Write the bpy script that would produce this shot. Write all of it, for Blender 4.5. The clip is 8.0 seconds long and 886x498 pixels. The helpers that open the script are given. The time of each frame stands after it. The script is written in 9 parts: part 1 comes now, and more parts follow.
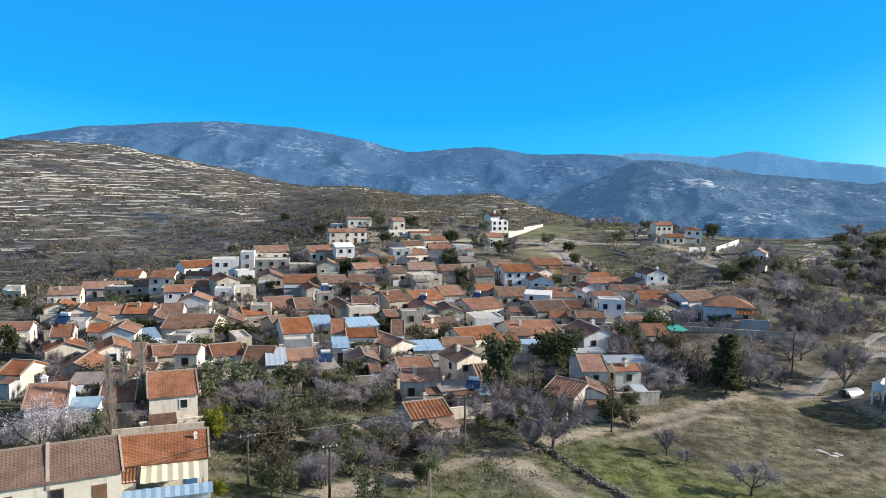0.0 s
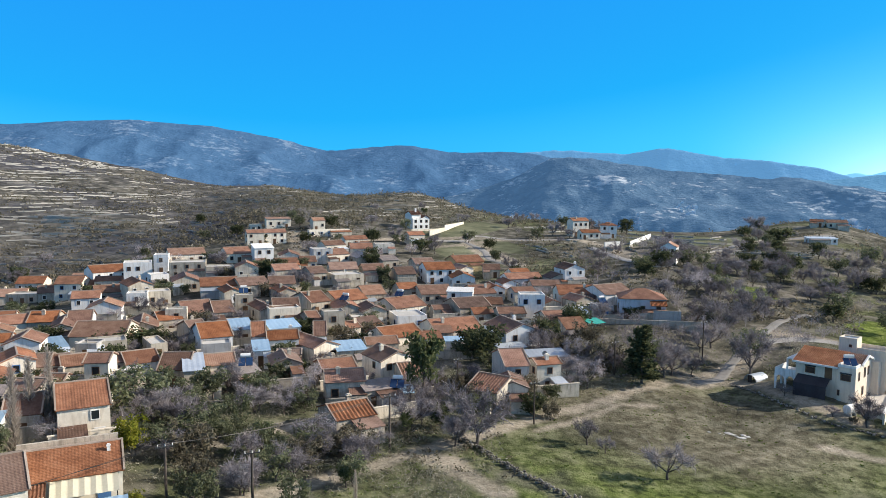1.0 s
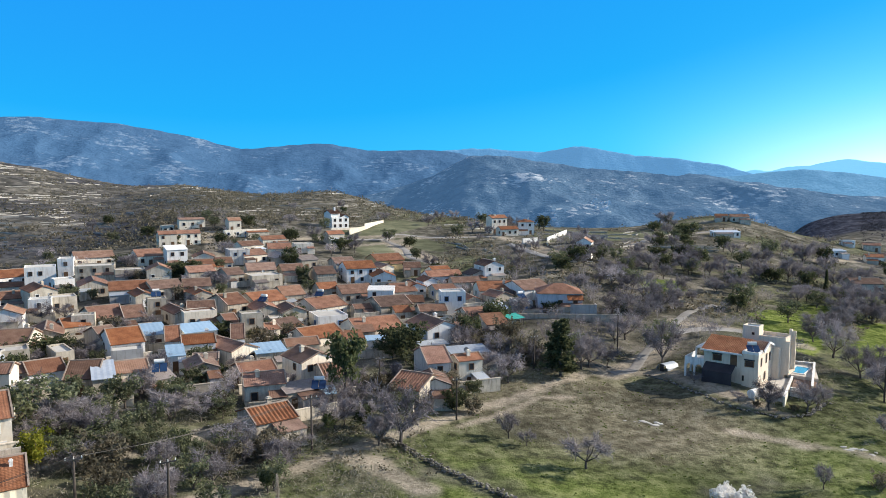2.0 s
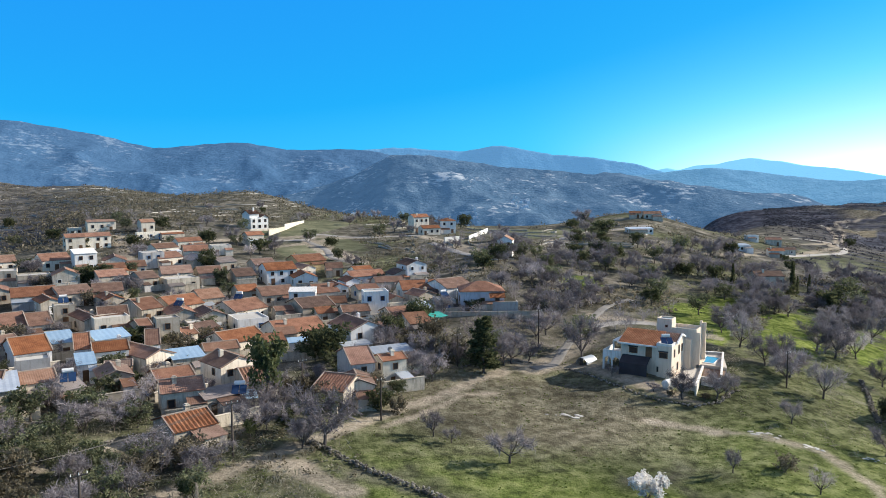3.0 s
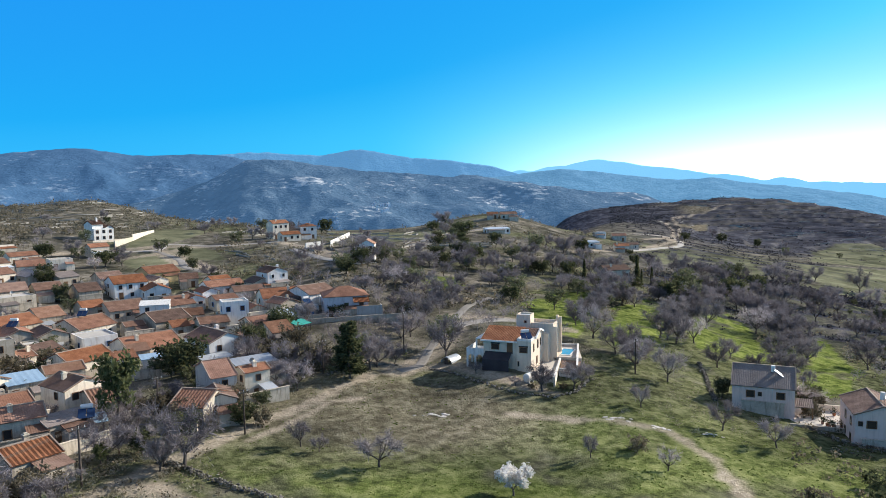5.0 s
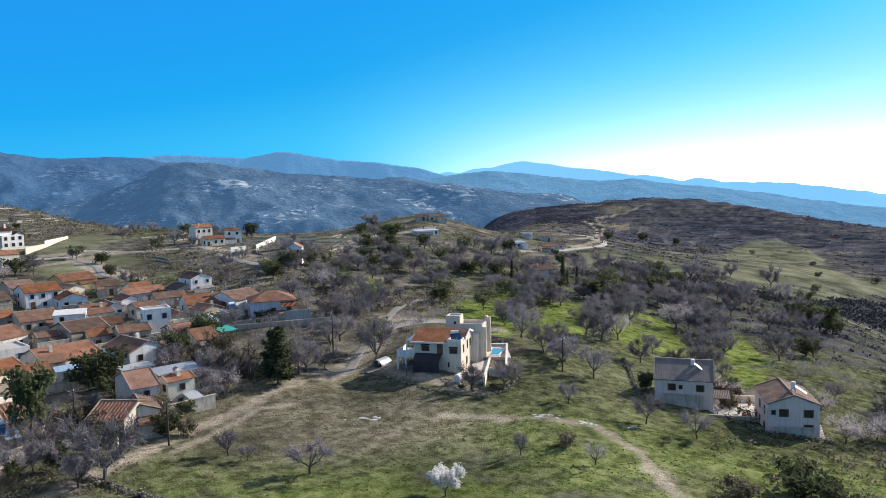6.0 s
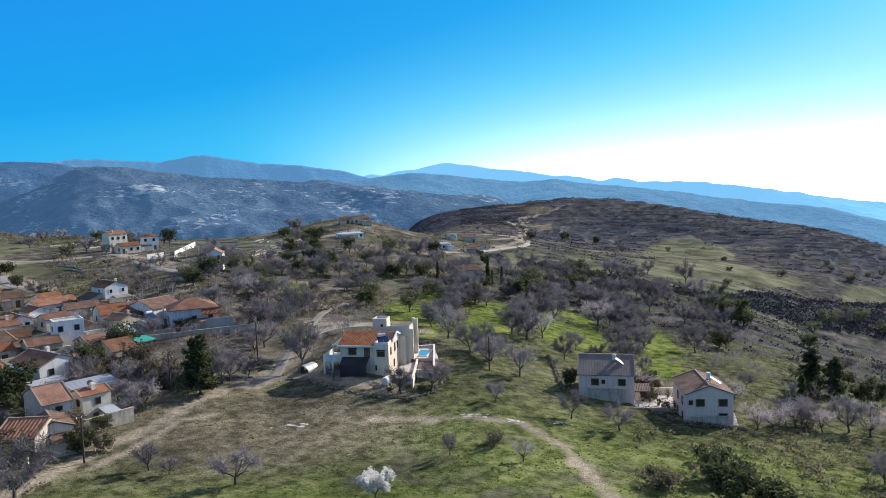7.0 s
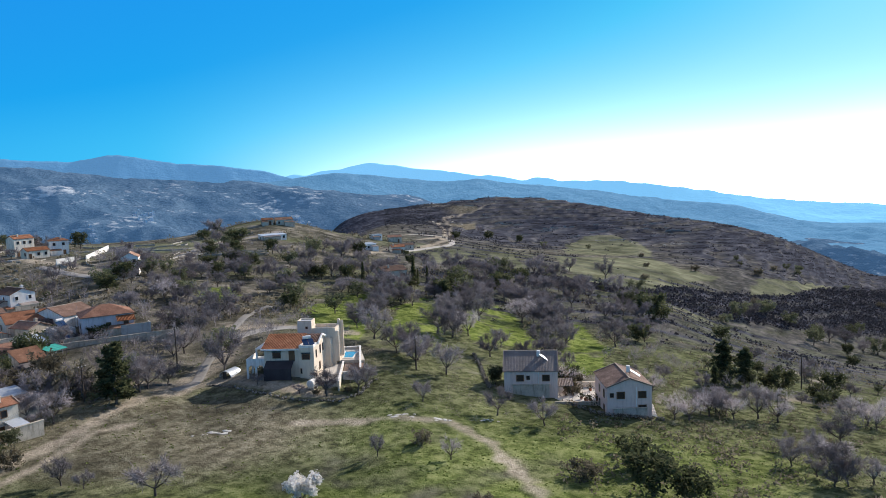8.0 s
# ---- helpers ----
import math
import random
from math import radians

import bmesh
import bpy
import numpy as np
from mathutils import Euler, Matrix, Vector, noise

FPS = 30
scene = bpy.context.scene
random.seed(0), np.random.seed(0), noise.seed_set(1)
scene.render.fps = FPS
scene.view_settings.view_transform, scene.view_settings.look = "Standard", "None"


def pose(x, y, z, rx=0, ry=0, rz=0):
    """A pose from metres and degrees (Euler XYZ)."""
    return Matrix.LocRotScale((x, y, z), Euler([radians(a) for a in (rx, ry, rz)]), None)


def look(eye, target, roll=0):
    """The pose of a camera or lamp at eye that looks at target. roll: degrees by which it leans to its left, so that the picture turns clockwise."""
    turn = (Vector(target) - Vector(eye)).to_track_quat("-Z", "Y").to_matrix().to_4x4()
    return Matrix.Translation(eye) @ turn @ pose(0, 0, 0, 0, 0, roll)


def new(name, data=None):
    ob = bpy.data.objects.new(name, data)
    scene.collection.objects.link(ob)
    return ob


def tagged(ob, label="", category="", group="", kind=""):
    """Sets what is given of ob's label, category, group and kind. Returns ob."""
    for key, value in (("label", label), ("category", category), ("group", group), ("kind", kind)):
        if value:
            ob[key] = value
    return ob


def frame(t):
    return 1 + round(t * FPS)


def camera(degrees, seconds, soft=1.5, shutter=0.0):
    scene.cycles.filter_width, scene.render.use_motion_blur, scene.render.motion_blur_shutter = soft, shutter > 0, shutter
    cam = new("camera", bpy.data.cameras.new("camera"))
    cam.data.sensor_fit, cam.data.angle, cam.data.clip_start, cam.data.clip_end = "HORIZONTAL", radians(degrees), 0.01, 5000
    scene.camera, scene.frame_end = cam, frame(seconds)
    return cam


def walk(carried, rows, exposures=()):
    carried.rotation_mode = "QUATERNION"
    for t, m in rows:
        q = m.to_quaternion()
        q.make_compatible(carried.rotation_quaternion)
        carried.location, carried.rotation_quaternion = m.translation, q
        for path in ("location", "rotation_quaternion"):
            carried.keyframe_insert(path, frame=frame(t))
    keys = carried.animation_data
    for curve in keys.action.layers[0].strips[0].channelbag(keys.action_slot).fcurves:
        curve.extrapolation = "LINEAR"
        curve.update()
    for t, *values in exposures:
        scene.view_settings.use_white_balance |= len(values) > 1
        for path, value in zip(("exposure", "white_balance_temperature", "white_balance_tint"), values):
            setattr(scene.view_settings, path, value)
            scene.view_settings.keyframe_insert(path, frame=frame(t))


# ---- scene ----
cam = camera(62.2, 8.0, soft=0.45)
PATH = [
    (0, pose(0, 0, 33.6, 84.80, -0.86, -0.55)),
    (0.5, pose(0, 0, 33.6, 84.75, -0.50, -3.67)),
    (1, pose(0, 0, 33.6, 84.74, -0.36, -6.73)),
    (1.5, pose(0, 0, 33.6, 84.69, -0.17, -9.81)),
    (3, pose(0, 0, 33.6, 84.55, 0.19, -19.09)),
    (3.5, pose(0, 0, 33.6, 84.60, 0.35, -21.73)),
    (4, pose(0, 0, 33.6, 84.70, 0.50, -24.39)),
    (4.5, pose(0, 0, 33.6, 84.71, 0.84, -27.17)),
    (6, pose(0, 0, 33.6, 84.75, 1.40, -35.54)),
    (6.5, pose(0, 0, 33.6, 84.75, 1.63, -38.48)),
    (7, pose(0, 0, 33.6, 84.74, 1.97, -41.43)),
    (7.5, pose(0, 0, 33.6, 84.72, 2.13, -44.39)),
    (8, pose(0, 0, 33.6, 84.52, 2.19, -47.32)),
]
EXPOSURE = [(0, 0.78, 6500, 10), (4, 0.76, 6500, 10), (8, 0.55, 6350, 13)]
walk(cam, PATH, EXPOSURE)

# ---- sky and sun ----
SUN_AZ, SUN_EL = radians(89), radians(25)
HAZE, HAZE_DEPTH = 20.0, 0.046
world = bpy.data.worlds.new("sky")
scene.world = world
world.use_nodes = True
wt = world.node_tree
sky = wt.nodes.new("ShaderNodeTexSky")
sky.sky_type = "NISHITA"
sky.sun_disc = False
sky.sun_elevation, sky.sun_rotation = SUN_EL, SUN_AZ
sky.altitude, sky.air_density, sky.dust_density, sky.ozone_density = 700, 1.0, 0.7, 4.0
wt.nodes["Background"].inputs["Strength"].default_value = 0.07
# clear winter sky: deep blue where the sky is dim, washed out to white in the haze round the sun
bw = wt.nodes.new("ShaderNodeRGBToBW")
level = wt.nodes.new("ShaderNodeMath")
level.operation, level.inputs[1].default_value = "DIVIDE", 22.5
hue = wt.nodes.new("ShaderNodeValToRGB")
for place, colour in ((0.05, (0.03, 0.158, 0.41)), (0.09, (0.008, 0.155, 0.45)), (0.175, (0.008, 0.21, 0.47)), (0.25, (0.035, 0.315, 0.51)), (0.36, (0.12, 0.40, 0.56)), (0.5, (0.18, 0.46, 0.60)), (0.8, (0.42, 0.60, 0.66))):
    hue.color_ramp.elements.new(place).color = (*colour, 1)
hue.color_ramp.elements[0].position, hue.color_ramp.elements[0].color = 0.0, (0.09, 0.175, 0.345, 1)
hue.color_ramp.elements[-1].position, hue.color_ramp.elements[-1].color = 1.0, (1.0, 1.0, 1.0, 1)
gain = wt.nodes.new("ShaderNodeVectorMath")
gain.operation = "SCALE"
gain.inputs["Scale"].default_value = 17.6
wt.links.new(sky.outputs["Color"], bw.inputs[0])
wt.links.new(bw.outputs[0], level.inputs[0])
wt.links.new(level.outputs[0], hue.inputs[0])
wt.links.new(hue.outputs["Color"], gain.inputs[0])
# pale neutral sky added overhead, out of view, so shade turns less blue; and white haze that lies along the horizon
# under the sun
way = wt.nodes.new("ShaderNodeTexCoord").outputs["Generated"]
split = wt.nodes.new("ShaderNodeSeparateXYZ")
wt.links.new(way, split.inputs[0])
overhead_fill = wt.nodes.new("ShaderNodeMapRange")
overhead_fill.interpolation_type = "SMOOTHSTEP"
overhead_fill.inputs["From Min"].default_value, overhead_fill.inputs["From Max"].default_value, overhead_fill.inputs["To Max"].default_value = 0.25, 0.55, 0.9
wt.links.new(split.outputs["Z"], overhead_fill.inputs["Value"])
sky_with_fill = wt.nodes.new("ShaderNodeMix")
sky_with_fill.data_type = "RGBA"
sky_with_fill.inputs[7].default_value = (2.5, 2.75, 3.5, 1)
wt.links.new(overhead_fill.outputs["Result"], sky_with_fill.inputs[0])
wt.links.new(gain.outputs["Vector"], sky_with_fill.inputs[6])
sunward = wt.nodes.new("ShaderNodeVectorMath")
sunward.operation = "DOT_PRODUCT"
sunward.inputs[1].default_value = (math.sin(SUN_AZ), math.cos(SUN_AZ), 0)
wt.links.new(way, sunward.inputs[0])
near_sun = wt.nodes.new("ShaderNodeMapRange")
near_sun.interpolation_type = "SMOOTHSTEP"
near_sun.inputs["From Min"].default_value, near_sun.inputs["From Max"].default_value, near_sun.inputs["To Max"].default_value = 0.42, 1.0, HAZE
wt.links.new(sunward.outputs["Value"], near_sun.inputs["Value"])
height = wt.nodes.new("ShaderNodeMath")
height.operation, height.inputs[1].default_value = "MULTIPLY", -1 / HAZE_DEPTH
wt.links.new(split.outputs["Z"], height.inputs[0])
fall = wt.nodes.new("ShaderNodeMath")
fall.operation, fall.inputs[0].default_value = "POWER", math.e
wt.links.new(height.outputs[0], fall.inputs[1])
haze = wt.nodes.new("ShaderNodeMath")
haze.operation = "MULTIPLY"
wt.links.new(near_sun.outputs["Result"], haze.inputs[0])
wt.links.new(fall.outputs[0], haze.inputs[1])
whole = wt.nodes.new("ShaderNodeVectorMath")
whole.operation = "ADD"
wt.links.new(sky_with_fill.outputs[2], whole.inputs[0])
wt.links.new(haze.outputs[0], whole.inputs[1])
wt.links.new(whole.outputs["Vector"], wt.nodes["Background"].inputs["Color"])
sun = new("sun", bpy.data.lights.new("sun", "SUN"))
sun.data.energy, sun.data.angle, sun.data.color = 4.1, radians(0.5), (1.0, 0.91, 0.79)
to_sun = Vector((math.sin(SUN_AZ) * math.cos(SUN_EL), math.cos(SUN_AZ) * math.cos(SUN_EL), math.sin(SUN_EL)))
sun.matrix_world = look(to_sun * 100, (0, 0, 0))


# ---- materials ----
def material(name, rough=0.9, metal=0.0):
    m = bpy.data.materials.new(name)
    m.use_nodes = True
    b = m.node_tree.nodes["Principled BSDF"]
    b.inputs["Roughness"].default_value, b.inputs["Metallic"].default_value = rough, metal
    b.inputs["Specular IOR Level"].default_value = 0.25
    return m, m.node_tree, b


def node(tree, kind, **inputs):
    n = tree.nodes.new(kind)
    for k, v in inputs.items():
        n.inputs[k.replace("_", " ")].default_value = v
    return n


def stops(tree, fac, colours):
    """A colour ramp: (position, (r, g, b)) pairs."""
    n = tree.nodes.new("ShaderNodeValToRGB")
    while len(n.color_ramp.elements) < len(colours):
        n.color_ramp.elements.new(0.5)
    for e, (p, c) in zip(n.color_ramp.elements, colours):
        e.position, e.color = p, (*c, 1)
    tree.links.new(fac, n.inputs["Fac"])
    return n.outputs["Color"]


def mixed(tree, fac, a, b, blend="MIX"):
    n = tree.nodes.new("ShaderNodeMix")
    n.data_type, n.blend_type = "RGBA", blend
    for socket, v in ((n.inputs[0], fac), (n.inputs[6], a), (n.inputs[7], b)):
        if isinstance(v, (int, float)):
            socket.default_value = v
        elif isinstance(v, tuple):
            socket.default_value = (*v, 1)
        else:
            tree.links.new(v, socket)
    return n.outputs[2]


def sums(tree, op, a, b):
    n = tree.nodes.new("ShaderNodeMath")
    n.operation = op
    for socket, v in zip(n.inputs, (a, b)):
        if isinstance(v, (int, float)):
            socket.default_value = v
        else:
            tree.links.new(v, socket)
    return n.outputs[0]


def grain(tree, scale, detail=4.0, rough=0.6, stretch=None, where="Object"):
    c = tree.nodes.new("ShaderNodeTexCoord")
    n = node(tree, "ShaderNodeTexNoise", Scale=scale, Detail=detail, Roughness=rough)
    source = c.outputs[where]
    if stretch:
        mp = node(tree, "ShaderNodeMapping", Scale=stretch)
        tree.links.new(source, mp.inputs["Vector"])
        source = mp.outputs["Vector"]
    tree.links.new(source, n.inputs["Vector"])
    return n.outputs["Fac"]


def bumped(tree, bsdf, height, strength, distance):
    n = node(tree, "ShaderNodeBump", Strength=strength, Distance=distance)
    tree.links.new(height, n.inputs["Height"])
    tree.links.new(n.outputs["Normal"], bsdf.inputs["Normal"])


def plain(name, dark, light, scale=3.0, rough=0.9, bump=0.3, vary=0.25, metal=0.0, fine=0.03):
    """A surface with blotches and fine grain between two colours, and a little change from thing to thing."""
    m, t, b = material(name, rough, metal)
    a = grain(t, scale * 0.15, 3.0)
    c = grain(t, scale * 2.2, 5.0)
    f = sums(t, "ADD", sums(t, "MULTIPLY", a, 0.6), sums(t, "MULTIPLY", c, 0.4))
    col = stops(t, f, [(0.33, dark), (0.66, light)])
    rnd = t.nodes.new("ShaderNodeObjectInfo").outputs["Random"]
    tone = sums(t, "ADD", sums(t, "MULTIPLY", rnd, 2 * vary), 1 - vary)
    hsv = node(t, "ShaderNodeHueSaturation")
    t.links.new(tone, hsv.inputs["Value"])
    t.links.new(col, hsv.inputs["Color"])
    t.links.new(hsv.outputs["Color"], b.inputs["Base Color"])
    if bump:
        bumped(t, b, c, bump, fine)
    return m


# ---- shape of the land ----
SPREAD = 0.971  # metres for each unit of the plan below
FAN, NORTH = 1.21, 0.3  # degrees of bearing for each degree of the plan, and the bearing of its zero
RADII = SPREAD * np.array([0, 60, 110, 160, 220, 300, 380, 480, 620, 800, 1000, 1400, 2000, 5200], float)
LAND = []


def reach(x, y):
    """Distance from the drone's foot in units of the plan."""
    return np.hypot(x, y) / SPREAD


def profile(az, *heights):
    """Height of the land along one bearing from the drone's foot, at RADII."""
    LAND.append((az, heights + (-230, -430)))


profile(-148.5, 0, 0, -1, -2, -4, -8, -12, -16, -20, -24, -30, -80)
profile(-60, 0, 3, 4, 3, 0, -6, -5, 9, 24, 36, 31, 2)
profile(-28, 0, 5, 6.2, 4.2, -0.7, -10.3, -7.6, 15.4, 40.5, 59.6, 51.8, 3.4)
profile(-20, 0, 3.3, 4.7, 2.6, -0.9, -8.3, -6.4, 10.4, 34.7, 60.3, 51.4, -2.8)
profile(-14, 0, 2.1, 3.6, 1.6, 1, -1.5, -2.8, 10.7, 25.7, 43.3, 43.8, -6.2)
profile(-10, 0, 1.3, 2.5, 1.3, 2.7, 6.6, 3.4, 10.4, 18.4, 29.8, 32.2, -28.1)
profile(-5, 0, 0.5, 1.3, 0.8, 2.8, 7.9, 15.2, 17.6, 22.9, 27, 13.9, -52.8)
profile(0, 0, -0.2, 0.1, -0.8, 1.8, 6.9, 13.3, 17, 22.2, 12.9, -19.3, -114.2)
profile(5, 0, -0.8, -0.8, -2.1, 0.6, 5.6, 10, 14.3, 18.8, 2.8, -40.6, -139.6)
profile(11, 0, -1.5, -2, -1.4, 1.3, 4.8, 7.2, 9.3, -4.5, -48.1, -87.5, -166.3)
profile(18, 0, -2.2, -3.2, -0.7, 5, 7.8, 6.9, 4.4, -15.9, -68.8, -110.1, -192.8)
profile(23, 0, -2.6, -3.9, -2.9, 2.5, 6.1, 7.1, 5, -19.8, -73.7, -116.2, -201.2)
profile(28, 0, -2.9, -4.4, -1.2, -1, 4.5, 10.1, 12.5, -16.3, -75.5, -105.3, -157.4)
profile(32, 0, -3.1, -4.7, -3, -2.9, -0.1, 2.6, 2.3, -12.3, -25.4, -20.9, -138.7)
profile(36, 0, -3.3, -4.4, -4.7, -4.7, -4.4, -4.2, -3.6, -4.5, -7.2, -5.8, -118.9)
profile(44, 0, -3.5, -6.7, -10.1, -12.8, -14.1, -15.4, -16.4, -22.9, -22.8, 3.9, -125.2)
profile(52, 0, -4.5, -7.9, -12.6, -17.8, -21.7, -28, -29.3, -35.1, -33.3, -23, -140.2)
profile(58, 0, -4.1, -8.7, -14.7, -22.3, -33.4, -46.9, -49.6, -45, -44.8, -45.8, -164.5)
profile(66, 0, -3.2, -9, -16.1, -26, -41.6, -57.2, -71.6, -81.1, -91.5, -104.2, -208.4)
profile(100, 0, -3, -9, -16, -26, -42, -57, -72, -81, -92, -104, -208)
profile(149, 0, 0, -1, -2, -4, -8, -12, -16, -20, -24, -30, -80)


def hermite(xs, ys, x):
    """Smooth curve through (xs, ys); ys may hold one column for each x."""
    m = np.empty_like(ys)
    m[1:-1] = (ys[2:] - ys[:-2]) / (xs[2:] - xs[:-2]).reshape((-1,) + (1,) * (ys.ndim - 1))
    m[0], m[-1] = m[1] * 0, m[-2] * 0
    i = np.clip(np.searchsorted(xs, x) - 1, 0, len(xs) - 2)
    h = xs[i + 1] - xs[i]
    u = np.clip((x - xs[i]) / h, 0, 1)
    if ys.ndim == 2:
        c = np.arange(ys.shape[1])
        a, b, ma, mb = ys[i, c], ys[i + 1, c], m[i, c], m[i + 1, c]
    else:
        a, b, ma, mb = ys[i], ys[i + 1], m[i], m[i + 1]
    return (2 * u**3 - 3 * u**2 + 1) * a + (u**3 - 2 * u**2 + u) * h * ma + (-2 * u**3 + 3 * u**2) * b + (u**3 - u**2) * h * mb


LATTICE = np.random.RandomState(7).rand(256, 256)


def lump(x, y, size):
    """Smooth value noise, -1 to 1, with lumps of that size in metres."""
    u, v = np.asarray(x) / size + 1000.3, np.asarray(y) / size + 1000.7
    i, j = np.floor(u).astype(int), np.floor(v).astype(int)
    a, b = u - i, v - j
    a, b = a * a * (3 - 2 * a), b * b * (3 - 2 * b)
    g = lambda p, q: LATTICE[p % 256, q % 256]
    return 2 * ((g(i, j) * (1 - a) + g(i + 1, j) * a) * (1 - b) + (g(i, j + 1) * (1 - a) + g(i + 1, j + 1) * a) * b) - 1


AZ = np.array([p[0] for p in LAND], float)
TABLE = np.array([p[1] for p in LAND], float)


def ramp(x, a, b):
    u = np.clip((np.asarray(x) - a) / (b - a), 0, 1)
    return u * u * (3 - 2 * u)


def bearing(x, y):
    """Bearing from the drone's foot in degrees of the plan."""
    return (np.degrees(np.arctan2(x, y)) - NORTH) / FAN


def spot(az, r):
    """The place at that bearing and distance of the plan."""
    a = np.radians(FAN * az + NORTH)
    return SPREAD * r * np.sin(a), SPREAD * r * np.cos(a)


def terraced(x, y):
    """How far the slope is cut into terraces, 0 to 1."""
    r, a = reach(x, y), bearing(x, y)
    left = 0.6 * ramp(-a, 4, 9) * ramp(r, 330, 420)
    right = np.maximum(0.8 * ramp(a, 35, 40) * ramp(r, 560, 700), 0.3 * ramp(a, 50, 56) * ramp(r, 300, 420))
    return np.clip(left + right, 0, 1) * (1 - ramp(r, 1500, 2200))


def land(x, y):
    """Height of the ground at x, y (numbers or arrays)."""
    x, y = np.atleast_1d(np.asarray(x, float)), np.atleast_1d(np.asarray(y, float))
    r, a = reach(x, y), bearing(x, y)
    rings = np.array([hermite(RADII, row, r * SPREAD) for row in TABLE])
    z = hermite(AZ, rings, a)
    far, calm = ramp(r, 150, 900), 1 - 0.88 * ramp(a, 30, 36)
    z = z + lump(x, y, 60) * (0.3 + 4 * far * calm) * ramp(r, 30, 200) + lump(x, y, 17) * (0.12 + 0.9 * far * calm) + lump(x, y, 160) * 9 * calm * ramp(r, 450, 1200)
    k = terraced(x, y)
    step = np.where(a > 20, 4.2, 1.9)
    q = (z + lump(x, y, 45) * 1.6) / step
    f = q - np.floor(q)
    cut = (np.floor(q) + ramp(f, 0.72, 1.0)) * step - lump(x, y, 45) * 1.6
    z = z * (1 - k) + cut * k
    return z + lump(x, y, 3.1) * 0.06 + lump(x, y, 1.1) * 0.03


def ground_at(x, y):
    return float(land(x, y)[0])


# ---- ground: one sheet to the horizon ----
def line_mask(x, y, points, half, edge):
    """1 on a track of that half width along points, fading over edge metres."""
    best = np.full(len(x), 1e9)
    near = np.hypot(x, y) < 1000
    for (ax, ay), (bx, by) in zip(points, points[1:]):
        dx, dy = bx - ax, by - ay
        u = np.clip(((x[near] - ax) * dx + (y[near] - ay) * dy) / (dx * dx + dy * dy), 0, 1)
        best[near] = np.minimum(best[near], np.hypot(x[near] - ax - u * dx, y[near] - ay - u * dy))
    return 1 - ramp(best + lump(x, y, 2.3) * edge * 0.6, half, half + edge)


TRACKS = []


def track(half, edge, *points):
    """A lane or path of that half width through the points."""
    TRACKS.append((half, edge, points))


track(0.9, 0.9, (-11.8, 73), (-7.5, 76.6), (-2.8, 81), (2.4, 85.5), (6.7, 89.2), (9.9, 92), (14.8, 95.9), (23.2, 102.9), (31.3, 108.6), (37.9, 112.8), (46.6, 119.2), (55.5, 124.7))
track(1.5, 1.6, (8.6, 90.1), (11.4, 86.3), (14.1, 81.8), (15.7, 80))
track(2.2, 1.2, (60.6, 125.1), (68.7, 131.1), (79.1, 137.4), (88.4, 148.7), (95.3, 156.8))
track(0.4, 0.6, (68.4, 126.7), (71.7, 120.2), (73.4, 110.9), (75.5, 103.4), (79.7, 100.1))
track(2.4, 0.8, (-20.9, 288.2), (-11.2, 296.8), (11.7, 319.8), (33.7, 329.8), (50.1, 340.3), (54.5, 298.6), (56.1, 260.5))
track(2.2, 0.8, (50.1, 340.3), (74.5, 332.2), (102.6, 329.4), (97.6, 230.7))
track(2.5, 1.2, (146.9, 278.6), (177.4, 306.9), (194.2, 305.5), (219.6, 315.6))
track(1.6, 1.2, (208.6, 257.6), (242.5, 272.8), (261, 276.1), (305.3, 294.3), (351.3, 318.2), (393.2, 364.2), (337.7, 335.4))
track(1.0, 0.8, (351.3, 318.2), (527.1, 478.7), (588.9, 544.4), (651.2, 552.4), (698.8, 560.9))
track(1.0, 0.8, (-32.3, 79.4), (-23, 84.3), (-17.1, 88.5), (-9.5, 95.7))
track(0.2, 0.8, (48.4, 113), (42.6, 113.2), (34.7, 106.5), (25.8, 100.7))
track(0.25, 1.6, (66.7, 95.5), (78.5, 84.4), (83.5, 78.2), (82.3, 68.1), (77.2, 60.9), (70.3, 50.4))
track(2.0, 1.0, (22.8, 300.4), (52.1, 321.4), (62.2, 335.6), (78.3, 336.8), (97, 329.4))
track(2.0, 1.0, (52.9, 318.3), (57.5, 284.6), (59.3, 257.7))
track(1.6, 1.0, (97.7, 277.3), (94.4, 237.1), (99.9, 228.2))
track(1.4, 1.5, (260, 274), (295.2, 292.7), (365.6, 336.2), (389.3, 368.7), (362.1, 369.4))
track(1.0, 0.8, (391.5, 359.9), (474.3, 438.9), (547.3, 513.7))
track(1.2, 2.0, (155.7, 303.7), (183.2, 311.7), (190.8, 308.9), (221.1, 318))
track(2.2, 1.0, (-10.6, 133), (-14.2, 175.8), (-19, 240.6), (-22.5, 286.3), (-27.4, 323.6))
track(1.2, 1.2, (58.7, 131.4), (65.4, 127.8), (73.2, 124.4), (74.9, 111.9), (77.8, 103.9))
track(2.0, 1.0, (161.8, 56.8), (168.6, 50.2), (170.5, 34.5), (174.8, 11.9))
track(2.2, 0.8, (26.7, 325.9), (48.6, 330.4), (57.7, 346.2), (67.8, 336.2))
track(2.4, 0.8, (48.6, 330.4), (51.2, 275.8), (56.9, 263.9))
track(2.4, 0.8, (94.6, 158.4), (107.9, 149.0), (114, 138))


def TRACK_MASK(x, y):
    return np.max([line_mask(x, y, line, half, edge) for half, edge, line in TRACKS], axis=0)


